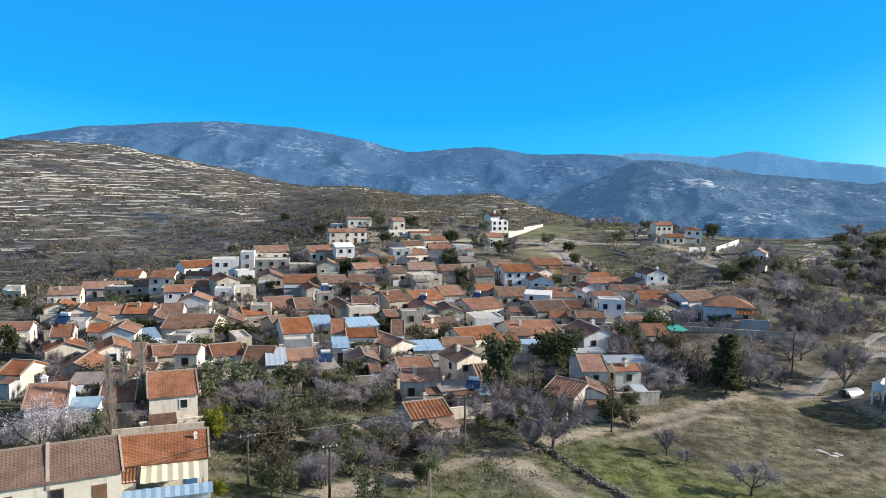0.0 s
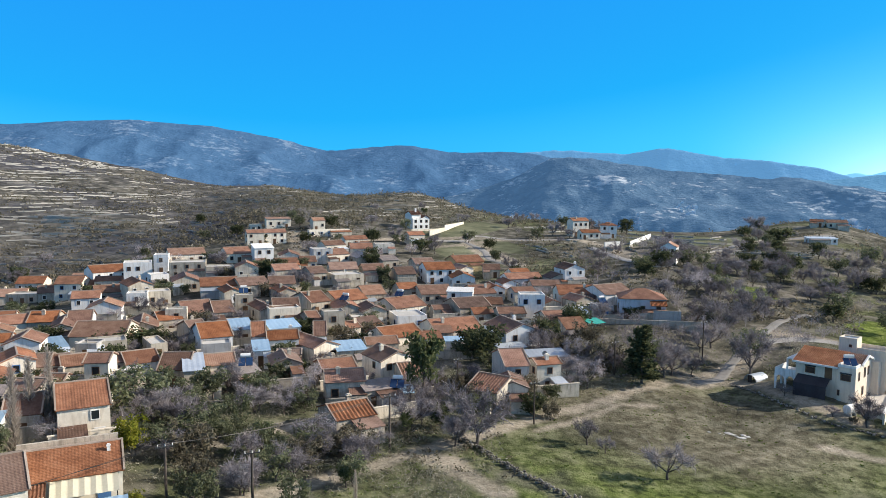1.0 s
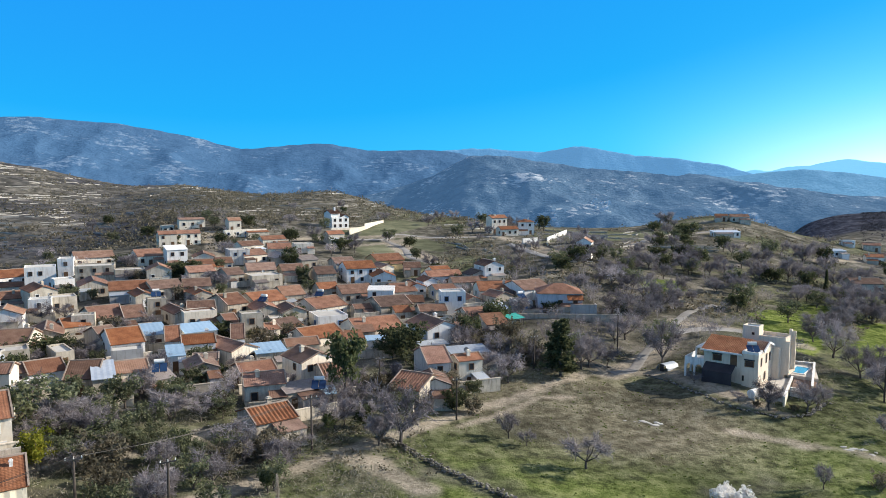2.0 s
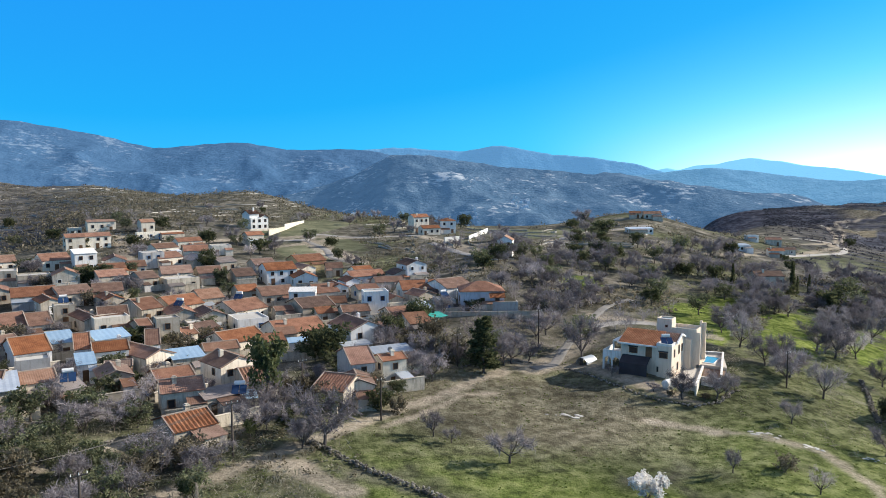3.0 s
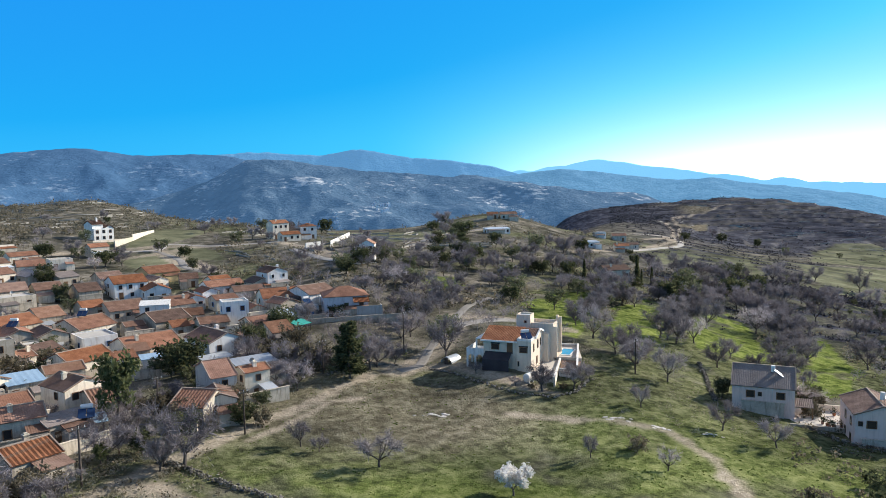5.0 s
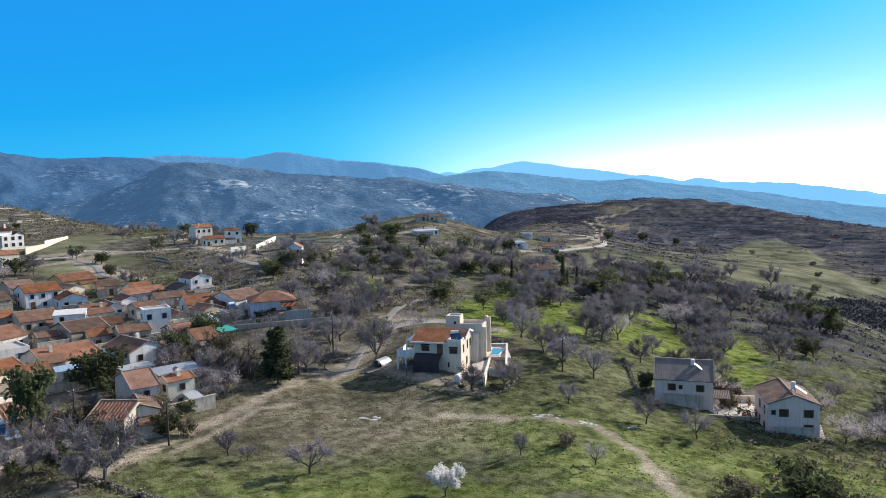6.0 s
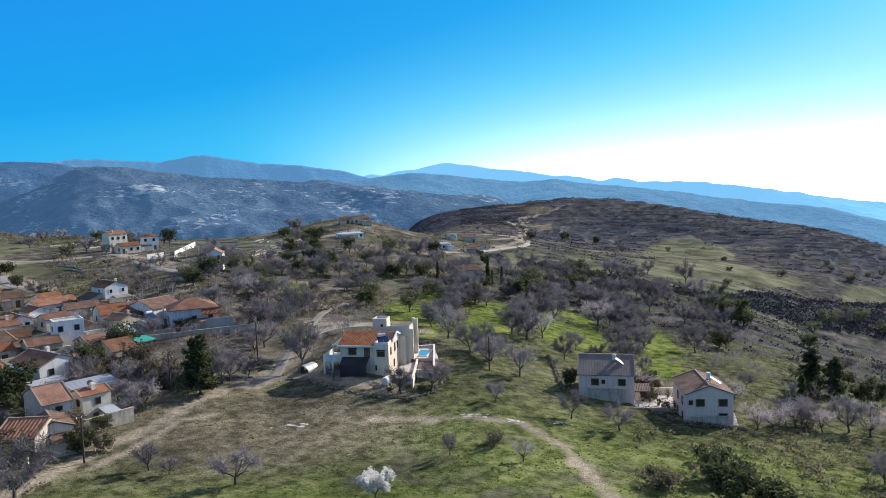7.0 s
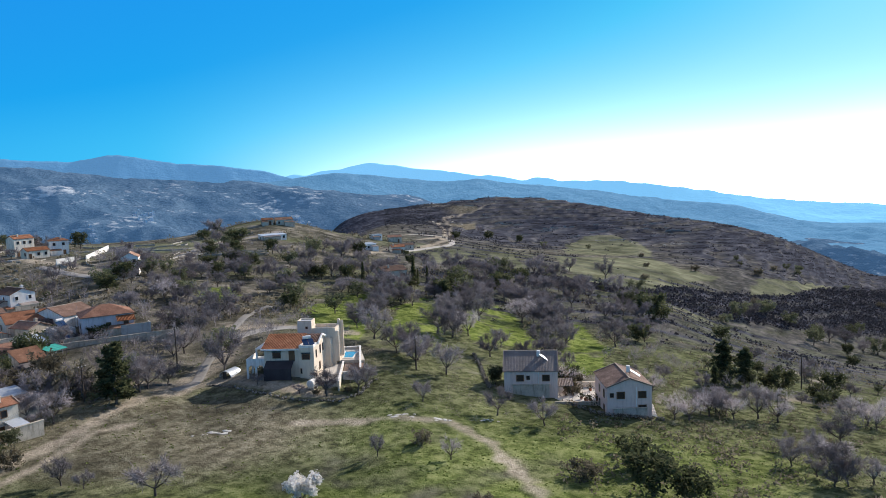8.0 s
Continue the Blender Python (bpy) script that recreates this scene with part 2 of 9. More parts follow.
def sheet(name, xs, ys, zs, rows, cols, close=False):
    """A grid mesh from arrays."""
    me = bpy.data.meshes.new(name)
    k = np.arange(rows * cols).reshape(rows, cols)
    q = np.stack([k[:-1, :-1], k[:-1, 1:], k[1:, 1:], k[1:, :-1]], -1).reshape(-1, 4)
    me.vertices.add(rows * cols)
    me.vertices.foreach_set("co", np.stack([xs, ys, zs], -1).astype(np.float32).ravel())
    me.loops.add(q.size)
    me.loops.foreach_set("vertex_index", q.astype(np.int32).ravel())
    me.polygons.add(len(q))
    me.polygons.foreach_set("loop_start", np.arange(0, q.size, 4, dtype=np.int32))
    me.polygons.foreach_set("use_smooth", np.ones(len(q), bool))
    me.update(calc_edges=True)
    return me


PLOTS = {"lush": [], "field": [], "tan": []}


def plot(kind, *corners):
    """A field of that kind with the given corners."""
    PLOTS[kind].append(corners)


plot("lush", (101.8, 135.5), (124.3, 169.9), (145.8, 181.1), (159, 179.8), (149, 163.2), (125.8, 142.4), (112.8, 132.4))
plot("lush", (118.4, 128.2), (146.8, 156.4), (175.2, 169.8), (174.3, 161.3), (152.4, 140.9), (130.9, 125), (114.9, 115.6))
plot("lush", (141.3, 123.3), (174.7, 155.6), (199.2, 160), (191.9, 149), (177, 133.2), (170.7, 120.6), (156.5, 114.6))
plot("lush", (217.6, 142.3), (194.2, 120.5), (176.7, 102.9), (143.5, 86.3), (136.1, 90.6), (177.9, 118.1))
plot("lush", (106.7, 202.6), (120, 204.4), (117.4, 193.1), (102.8, 184.8))
plot("field", (51, 338.2), (64.7, 352.6), (71.5, 319.1), (67.2, 288.8), (53.6, 297.2))
plot("field", (30.4, 309), (47.8, 317.4), (51.5, 275.2), (36.8, 265.5))
plot("field", (29.9, 347.7), (66.9, 402.5), (85, 390.9), (54.2, 342.7), (29, 326.7))
plot("field", (154, 405.8), (180.9, 370.1), (197.9, 325), (173.3, 289.6), (142, 290.7), (137.9, 325.5))
plot("field", (556, 366.7), (631.9, 396.5), (670.1, 383.4), (644.4, 347.3), (605.4, 309.7), (553, 280.4), (447.4, 295.2))
plot("field", (400.9, 271.2), (534.1, 273.3), (489.1, 228.8), (497.3, 200), (416.6, 195), (334.1, 213.6), (348.7, 234.1))
plot("field", (545.7, 190.5), (592, 177.3), (673.7, 174.9), (517.2, 162), (468.7, 174))
plot("field", (331.7, 270.5), (358.3, 275.5), (316.3, 233.2), (287.6, 223.9))
plot("field", (280, 270.1), (326.1, 295.4), (317.6, 274.8), (289.9, 250.3), (256.5, 247.6))
plot("field", (262.8, 271.7), (271.7, 289.5), (323.1, 316.1), (318.2, 295.1))
plot("field", (322.5, 213.1), (404, 189), (347.5, 178), (310.4, 198.6))
plot("tan", (624.1, 591.7), (664.7, 585.8), (667.8, 557.6), (648.2, 549.9), (597.9, 561.1))
plot("tan", (547.1, 498.3), (608.3, 516.5), (562.4, 477.9), (499.9, 452))


def plots(kind, x, y):
    """1 inside any field of that kind, with ragged edges."""
    x, y = np.asarray(x, float), np.asarray(y, float)
    wx, wy = x + 2.2 * lump(x, y, 13) + 0.8 * lump(x, y, 3.1), y + 2.2 * lump(x + 500, y, 13) + 0.8 * lump(x, y + 500, 3.1)
    inside = np.zeros(x.shape, bool)
    for corners in PLOTS[kind]:
        odd = np.zeros(x.shape, bool)
        for (ax, ay), (bx, by) in zip(corners, corners[1:] + corners[:1]):
            if ay != by:
                odd ^= ((ay > wy) != (by > wy)) & (wx < ax + (bx - ax) * (wy - ay) / (by - ay))
        inside |= odd
    return inside.astype(float)


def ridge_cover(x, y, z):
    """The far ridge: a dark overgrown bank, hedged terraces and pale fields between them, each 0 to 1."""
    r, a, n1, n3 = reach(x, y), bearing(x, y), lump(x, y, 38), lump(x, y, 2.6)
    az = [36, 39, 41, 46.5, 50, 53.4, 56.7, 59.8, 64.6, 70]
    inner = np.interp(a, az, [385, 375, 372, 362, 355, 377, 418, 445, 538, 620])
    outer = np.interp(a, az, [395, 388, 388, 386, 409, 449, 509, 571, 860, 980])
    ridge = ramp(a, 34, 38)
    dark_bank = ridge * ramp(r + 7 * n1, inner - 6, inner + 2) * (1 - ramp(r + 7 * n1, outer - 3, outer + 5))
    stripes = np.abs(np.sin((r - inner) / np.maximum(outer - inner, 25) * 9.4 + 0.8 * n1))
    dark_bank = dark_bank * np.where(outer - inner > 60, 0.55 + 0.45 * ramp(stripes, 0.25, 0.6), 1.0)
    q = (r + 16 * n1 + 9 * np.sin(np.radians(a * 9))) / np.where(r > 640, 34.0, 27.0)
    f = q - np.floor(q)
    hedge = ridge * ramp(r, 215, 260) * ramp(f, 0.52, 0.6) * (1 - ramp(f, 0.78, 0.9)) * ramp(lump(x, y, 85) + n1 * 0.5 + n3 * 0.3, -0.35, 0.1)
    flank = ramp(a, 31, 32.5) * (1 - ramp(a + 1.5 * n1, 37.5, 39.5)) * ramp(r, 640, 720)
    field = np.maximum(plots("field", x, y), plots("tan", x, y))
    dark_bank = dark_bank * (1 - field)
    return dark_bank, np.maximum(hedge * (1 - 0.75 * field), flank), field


def make_ground():
    az = np.concatenate([np.linspace(-148.76, -30, 24), np.arange(-29, 69, 0.19), np.linspace(70, 148.76, 18)])
    rr = np.concatenate([np.linspace(0.01, 35, 16), 36 * np.exp(np.arange(0, math.log(260 / 36), 0.0105)), 260 * np.exp(np.arange(0, math.log(1300 / 260), 0.0078)), 1300 * np.exp(np.arange(0, math.log(4950 / 1300), 0.0105)), [4950]])
    A, R = np.meshgrid(az, rr / SPREAD)
    x, y = (v.ravel() for v in spot(A, R))
    r, a = reach(x, y), bearing(x, y)
    z = np.concatenate([land(x[i:i + 60000], y[i:i + 60000]) for i in range(0, len(x), 60000)])
    me = sheet("ground", x, y, z, len(rr), len(az))
    n1, n2, n3 = lump(x, y, 38), lump(x, y, 9), lump(x, y, 2.6)
    n = n1 * 0.5 + n2 * 0.35 + n3 * 0.25
    # grass: the near meadow, the orchards beyond it and the pale fields
    grass = ramp(a, 4, 9) * (1 - ramp(r, 135, 165)) * ramp(n + 0.75, 0.0, 0.7)
    grass = np.maximum(grass, ramp(a, 26, 31) * (1 - ramp(r, 235, 300)) * ramp(n + 0.55, 0, 0.5))
    grass = np.maximum(grass, 0.75 * ramp(a, 3, 9) * ramp(r, 215, 260) * (1 - ramp(r, 430, 560)) * ramp(n + 0.2, 0, 0.5))
    grass = np.maximum(grass, (1 - ramp(a, 3, 9)) * (1 - ramp(r, 92, 125)) * ramp(n + 0.45, 0, 0.4))
    grass = np.maximum(grass, 0.8 * ramp(a, 46, 54) * (1 - ramp(r, 300, 420)) * ramp(n + 0.3, 0, 0.4))
    grass = np.maximum(grass, 0.7 * ramp(a, 34, 40) * ramp(r, 250, 280) * (1 - ramp(r, 352, 372)) * ramp(n + 0.25, 0, 0.5))
    field = ramp(a, 40, 43) * ramp(r, 330, 360) * (1 - ramp(r, 560, 640)) * (1 - ramp(a, 54, 57)) * ramp(n + 0.7, 0, 0.5)
    field = np.maximum(field, 0.45 * ramp(a, 12, 16) * (1 - ramp(a, 27, 30)) * ramp(r, 300, 380) * (1 - ramp(r, 470, 560)) * ramp(n + 0.4, 0, 0.4))
    # worn, dry part of the meadow
    dry = 1.6 * np.exp(-(((a - 20.5) / 9) ** 2 + ((r - 121) / 19) ** 2) ** 1.5) * ramp(n + 0.9, 0, 0.7) + 0.4 * ramp(n2 * 0.6 + n3 * 0.6 + n1 * 0.3, 0.05, 0.5) * (1 - ramp(r, 190, 260)) * (1 - 0.75 * ramp(a, 24, 31))
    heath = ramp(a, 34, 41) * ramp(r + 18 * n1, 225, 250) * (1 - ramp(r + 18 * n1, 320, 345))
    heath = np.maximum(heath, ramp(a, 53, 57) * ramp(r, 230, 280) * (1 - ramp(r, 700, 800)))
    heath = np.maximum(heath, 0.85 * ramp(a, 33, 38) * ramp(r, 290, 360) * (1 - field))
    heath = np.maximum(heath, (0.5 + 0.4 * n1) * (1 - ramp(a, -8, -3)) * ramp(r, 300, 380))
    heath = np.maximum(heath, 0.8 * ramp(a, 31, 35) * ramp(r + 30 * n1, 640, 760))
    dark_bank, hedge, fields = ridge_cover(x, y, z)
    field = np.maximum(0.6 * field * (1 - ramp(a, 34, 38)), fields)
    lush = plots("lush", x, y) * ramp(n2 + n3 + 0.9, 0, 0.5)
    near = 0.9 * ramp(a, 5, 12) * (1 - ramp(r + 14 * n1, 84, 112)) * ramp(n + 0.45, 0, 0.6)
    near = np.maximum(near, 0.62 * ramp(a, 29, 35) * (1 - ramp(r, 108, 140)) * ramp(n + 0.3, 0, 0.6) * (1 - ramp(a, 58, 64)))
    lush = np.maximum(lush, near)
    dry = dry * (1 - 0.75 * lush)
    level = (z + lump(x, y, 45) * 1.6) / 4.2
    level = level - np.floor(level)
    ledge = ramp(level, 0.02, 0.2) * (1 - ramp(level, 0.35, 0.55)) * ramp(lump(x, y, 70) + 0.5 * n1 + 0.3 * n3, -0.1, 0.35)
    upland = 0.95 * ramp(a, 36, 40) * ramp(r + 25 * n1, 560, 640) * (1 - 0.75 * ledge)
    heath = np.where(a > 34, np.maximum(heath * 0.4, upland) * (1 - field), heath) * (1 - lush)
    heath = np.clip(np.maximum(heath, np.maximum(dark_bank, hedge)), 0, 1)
    field = field * (1 - 0.9 * np.maximum(hedge, dark_bank))
    track = TRACK_MASK(x, y)
    q = (z + lump(x, y, 45) * 1.6) / np.where(a > 20, 4.2, 1.9)
    f = q - np.floor(q)
    wall = terraced(x, y) * ramp(f, 0.52, 0.72) * (1 - ramp(f, 0.95, 1.0)) * ramp(lump(x, y, 24) * 0.8 + n1 * 0.5 + n3 * 0.15, -0.35, 0.15) * np.where(a > 20, 0.22, 0.12)
    cover = me.color_attributes.new("cover", "FLOAT_COLOR", "POINT")
    cover.data.foreach_set("color", np.stack([np.clip(grass, 0, 1), np.clip(dry, 0, 1), np.clip(track, 0, 1), np.clip(wall, 0, 1)], -1).astype(np.float32).ravel())
    extra = me.color_attributes.new("fields", "FLOAT_COLOR", "POINT")
    extra.data.foreach_set("color", np.stack([np.clip(field, 0, 1), np.clip(heath, 0, 1), plots("tan", x, y), np.clip(lush, 0, 1)], -1).astype(np.float32).ravel())
    ob = new("ground", me)
    me.materials.append(ground_material())
    return tagged(ob, "rough hill country of grass, scrub and stone terraces", "ground", kind="structure")


def ground_material():
    m, t, b = material("ground", 1.0)
    b.inputs["Specular IOR Level"].default_value = 0.0
    ca, fa = t.nodes.new("ShaderNodeVertexColor"), t.nodes.new("ShaderNodeVertexColor")
    ca.layer_name, fa.layer_name = "cover", "fields"
    cs, fs = t.nodes.new("ShaderNodeSeparateColor"), t.nodes.new("ShaderNodeSeparateColor")
    t.links.new(ca.outputs["Color"], cs.inputs[0])
    t.links.new(fa.outputs["Color"], fs.inputs[0])
    fine, mid, wide = grain(t, 2.2, 6.0, 0.7), grain(t, 0.45, 8.0, 0.72), grain(t, 0.05, 6.0, 0.65)
    scrub = stops(t, grain(t, 0.14, 8.0, 0.72), [(0.38, (0.065, 0.066, 0.053)), (0.5, (0.135, 0.131, 0.108)), (0.62, (0.27, 0.255, 0.22))])
    grass = stops(t, mid, [(0.39, (0.045, 0.052, 0.031)), (0.49, (0.112, 0.129, 0.065)), (0.60, (0.208, 0.224, 0.126))])
    dry = stops(t, mid, [(0.38, (0.11, 0.1, 0.073)), (0.5, (0.185, 0.168, 0.125)), (0.62, (0.29, 0.268, 0.212))])
    field = stops(t, grain(t, 0.05, 6.0, 0.6), [(0.35, (0.14, 0.152, 0.098)), (0.65, (0.215, 0.226, 0.152))])
    gravel = stops(t, fine, [(0.35, (0.30, 0.265, 0.21)), (0.65, (0.50, 0.45, 0.37))])
    stone = stops(t, fine, [(0.35, (0.36, 0.345, 0.30)), (0.65, (0.54, 0.515, 0.46))])
    col = mixed(t, cs.outputs[0], scrub, grass)
    col = mixed(t, fs.outputs[0], col, field)
    lush = stops(t, mid, [(0.36, (0.066, 0.092, 0.028)), (0.48, (0.145, 0.198, 0.05)), (0.60, (0.25, 0.295, 0.10))])
    col = mixed(t, fa.outputs["Alpha"], col, lush)
    col = mixed(t, fs.outputs[2], col, dry)
    # dark heath, with the far ridge's bluish haze mixed into its colours
    hazy_bands = stops(t, grain(t, 0.05, 7.0, 0.7, (1.0, 1.0, 14.0)), [(0.40, (0.045, 0.048, 0.062)), (0.52, (0.074, 0.081, 0.108)), (0.64, (0.13, 0.136, 0.16))])
    col = mixed(t, fs.outputs[1], col, hazy_bands)
    col = mixed(t, sums(t, "MULTIPLY", cs.outputs[1], 0.8), col, dry)
    rut = sums(t, "MULTIPLY", cs.outputs[2], stops(t, mid, [(0.34, (0.45, 0.45, 0.45)), (0.55, (1, 1, 1))]))
    col = mixed(t, rut, col, gravel)
    col = mixed(t, ca.outputs["Alpha"], col, stone)
    shade = stops(t, wide, [(0.35, (0.6, 0.6, 0.6)), (0.65, (1.25, 1.2, 1.15))])
    col = mixed(t, 1.0, col, shade, "MULTIPLY")
    t.links.new(col, b.inputs["Base Color"])
    bumped(t, b, sums(t, "ADD", fine, sums(t, "MULTIPLY", mid, 2.0)), 0.9, 0.3)
    return m


ground = make_ground()


# ---- paved lanes ----
LANE = plain("worn_pale_concrete", (0.24, 0.225, 0.205), (0.40, 0.38, 0.35), 0.8, bump=0.3, fine=0.06)


def paved_lane(label, half, *points):
    """A narrow paved lane that lies along the ground, 5 cm thick, with uneven edges."""
    path = [Vector(p) for p in points]
    line = []
    for k in range(len(path) - 1):
        a, b, c, d = path[max(k - 1, 0)], path[k], path[k + 1], path[min(k + 2, len(path) - 1)]
        n = max(2, int((c - b).length / 1.6))
        for j in range(n):
            u = j / n
            line.append(0.5 * ((2 * b) + (c - a) * u + (2 * a - 5 * b + 4 * c - d) * u**2 + (3 * b - a - 3 * c + d) * u**3))
    line.append(path[-1])
    xy, cols = [], 7
    for k, p in enumerate(line):
        way = (line[min(k + 1, len(line) - 1)] - line[max(k - 1, 0)]).normalized()
        side = Vector((way.y, -way.x))
        wobble = float(lump(p.x, p.y, 4.0)) * 0.18
        for j in range(cols):
            xy.append(p + side * (half * (j / (cols - 1) * 2 - 1) + wobble))
    x, y = np.array([v.x for v in xy]), np.array([v.y for v in xy])
    edge = np.tile([-0.35, 0.05, 0.07, 0.08, 0.07, 0.05, -0.35], len(line))
    me = sheet("road", x, y, land(x, y) + edge + 0.02 * np.hypot(x, y) / 100, len(line), cols)
    me.materials.append(LANE)
    tagged(new("road", me), label, "road", kind="structure")


paved_lane("pale concrete lane past the villa", 1.4, (62, 126.5), (67.3, 128.4), (73, 135), (80.4, 143.5), (88, 151.5), (94.6, 158.4), (104, 168), (118, 178))
paved_lane("pale concrete apron behind the villa", 2.6, (86, 149), (94, 150.5), (104, 149.5), (112, 143))
paved_lane("pale winding road over the slope behind the village", 2.0, (26.7, 325.9), (48.6, 330.4), (57.7, 346.2), (74.5, 334), (102.6, 329.4))
paved_lane("pale branch road down towards the village", 2.0, (48.6, 330.4), (52.5, 300), (51.2, 275.8), (58, 258))
paved_lane("pale road along the crest field", 2.0, (94.5, 288.4), (92.6, 260), (92.6, 239.2), (98.3, 227.7))
paved_lane("pale road over the crest towards the ridge", 2.2, (134.9, 265.7), (150, 282), (166.5, 298.7), (194.1, 307.9), (219.6, 315.6))
paved_lane("pale road winding up the far ridge", 2.2, (261, 276.1), (305.3, 294.3), (351.3, 318.2), (393.2, 364.2), (362, 369))
paved_lane("narrow concrete path below the village gardens", 0.8, (-32.1, 102.1), (-24, 104.5), (-14.8, 106.5), (-9, 109))


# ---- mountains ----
def mountain_material(name, dark, light, pale, scale, haze_glow=0.0, tone=(0.15, 0.355, 0.66)):
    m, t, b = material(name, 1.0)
    # haze of distance is painted in: the whole range emits a blue air-light
    b.inputs["Emission Color"].default_value, b.inputs["Emission Strength"].default_value = (*tone, 1), haze_glow
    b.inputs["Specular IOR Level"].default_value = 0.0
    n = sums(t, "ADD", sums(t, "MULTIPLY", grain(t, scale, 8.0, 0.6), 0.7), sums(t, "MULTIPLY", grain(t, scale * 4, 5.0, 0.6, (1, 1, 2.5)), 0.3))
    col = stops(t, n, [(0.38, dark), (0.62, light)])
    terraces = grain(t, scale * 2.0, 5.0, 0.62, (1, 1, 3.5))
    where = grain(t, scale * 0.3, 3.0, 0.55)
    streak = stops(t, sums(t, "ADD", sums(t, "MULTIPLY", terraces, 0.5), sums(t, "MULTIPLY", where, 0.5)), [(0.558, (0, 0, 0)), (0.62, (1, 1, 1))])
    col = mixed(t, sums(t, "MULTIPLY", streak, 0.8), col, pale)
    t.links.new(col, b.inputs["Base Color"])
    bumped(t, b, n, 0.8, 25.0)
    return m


def range_of_hills(name, label, crest, front, top, back, base, mat, rough, seed, steps=0.16, jag=1.0):
    """A range of hills: crest is (bearing, elevation) pairs seen from the drone, front, top and back the distances of its foot, ridge and far foot."""
    ca, ce = np.array(crest, float).T
    az = np.arange(ca[0], ca[-1], steps)
    rr = np.concatenate([np.linspace(front, top, 64), np.linspace(top, back, 12)[1:]])
    A, R = np.meshgrid(az, rr)
    el = np.interp(A, ca, ce)
    for k in (-0.3, 0.3):
        el = el + np.interp(A + k, ca, ce)
    el = el / 3
    el = el + np.clip((R - front) / (top - front), 0, 1) ** 10 * (0.05 * lump(A, A * 0 + seed, 0.9) + 0.03 * lump(A, A * 0 + seed, 0.35)) * jag
    zc = 33.6 + top * np.tan(np.radians(el))
    x, y = R * np.sin(np.radians(A)), R * np.cos(np.radians(A))
    u = np.clip((R - front) / (top - front), 0, 1)
    v = np.clip((R - top) / (back - top), 0, 1)
    s = np.where(R <= top, 0.25 * u + 0.75 * u**1.7, 1 - ramp(v, 0, 1))
    xs, ys = x + seed * 777.0, y - seed * 333.0
    folds = sum(w * (1 - 2 * np.abs(lump(xs + 60 * lump(xs, ys, 400), ys, d))) for w, d in ((0.42, 640), (0.36, 330), (0.22, 170), (0.1, 90), (0.04, 50)))
    amp = np.where(R <= top, 4 * u * (1 - u) * 0.9 + 0.04 * u, 0.3 * (1 - v))
    z = base + (zc - base) * s + folds * rough * amp
    me = sheet(name, x.ravel(), y.ravel(), z.ravel(), len(rr), len(az))
    me.materials.append(mat)
    return tagged(new(name, me), label, "mountain", kind="structure"), A.ravel(), R.ravel(), z.ravel()


# bluer and paler colours with distance stand in for the haze
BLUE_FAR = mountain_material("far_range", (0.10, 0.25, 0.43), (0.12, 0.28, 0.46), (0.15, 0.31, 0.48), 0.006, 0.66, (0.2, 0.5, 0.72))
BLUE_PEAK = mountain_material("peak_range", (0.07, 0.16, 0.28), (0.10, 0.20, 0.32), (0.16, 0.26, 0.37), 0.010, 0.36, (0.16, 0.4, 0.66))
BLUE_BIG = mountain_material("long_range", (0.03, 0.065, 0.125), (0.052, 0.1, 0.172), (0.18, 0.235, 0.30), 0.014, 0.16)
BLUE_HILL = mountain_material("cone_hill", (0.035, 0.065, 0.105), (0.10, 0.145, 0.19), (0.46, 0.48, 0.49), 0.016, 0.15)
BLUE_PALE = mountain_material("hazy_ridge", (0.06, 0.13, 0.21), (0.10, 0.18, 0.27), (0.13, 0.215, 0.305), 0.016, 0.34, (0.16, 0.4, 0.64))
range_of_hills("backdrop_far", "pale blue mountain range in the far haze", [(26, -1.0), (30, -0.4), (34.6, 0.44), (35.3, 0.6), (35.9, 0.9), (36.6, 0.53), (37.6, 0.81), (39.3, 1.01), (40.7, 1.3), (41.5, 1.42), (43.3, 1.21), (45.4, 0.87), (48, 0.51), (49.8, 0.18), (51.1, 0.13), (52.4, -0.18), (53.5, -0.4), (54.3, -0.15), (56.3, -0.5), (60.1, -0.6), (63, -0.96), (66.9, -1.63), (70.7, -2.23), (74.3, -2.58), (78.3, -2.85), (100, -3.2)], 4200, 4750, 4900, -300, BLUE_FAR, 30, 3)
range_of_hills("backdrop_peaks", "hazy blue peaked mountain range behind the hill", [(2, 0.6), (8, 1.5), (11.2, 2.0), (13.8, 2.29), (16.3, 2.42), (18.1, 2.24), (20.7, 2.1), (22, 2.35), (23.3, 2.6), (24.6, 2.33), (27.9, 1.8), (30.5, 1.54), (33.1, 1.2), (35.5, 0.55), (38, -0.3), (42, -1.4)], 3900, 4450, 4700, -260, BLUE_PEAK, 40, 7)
LONG_RANGE = range_of_hills("backdrop_range", "long wooded mountain above the valley, tinted blue-grey for haze", [(-60, 0.4), (-40, 1.2), (-33, 1.9), (-30.3, 2.38), (-29.4, 2.69), (-25.3, 3.48), (-22, 3.74), (-18.6, 4.05), (-15.4, 4.17), (-13.4, 4.07), (-10.9, 3.94), (-8.3, 3.63), (-5.8, 3.17), (-3.6, 2.57), (-2.5, 2.29), (-0.7, 2.37), (2, 2.6), (4.4, 2.72), (6.1, 2.38), (8.3, 2.16), (11.2, 2.34), (13.8, 2.1), (17, 1.5), (22, 0.6), (30, -0.8), (38, -2.0)], 1750, 3800, 4400, -240, BLUE_BIG, 100, 1)
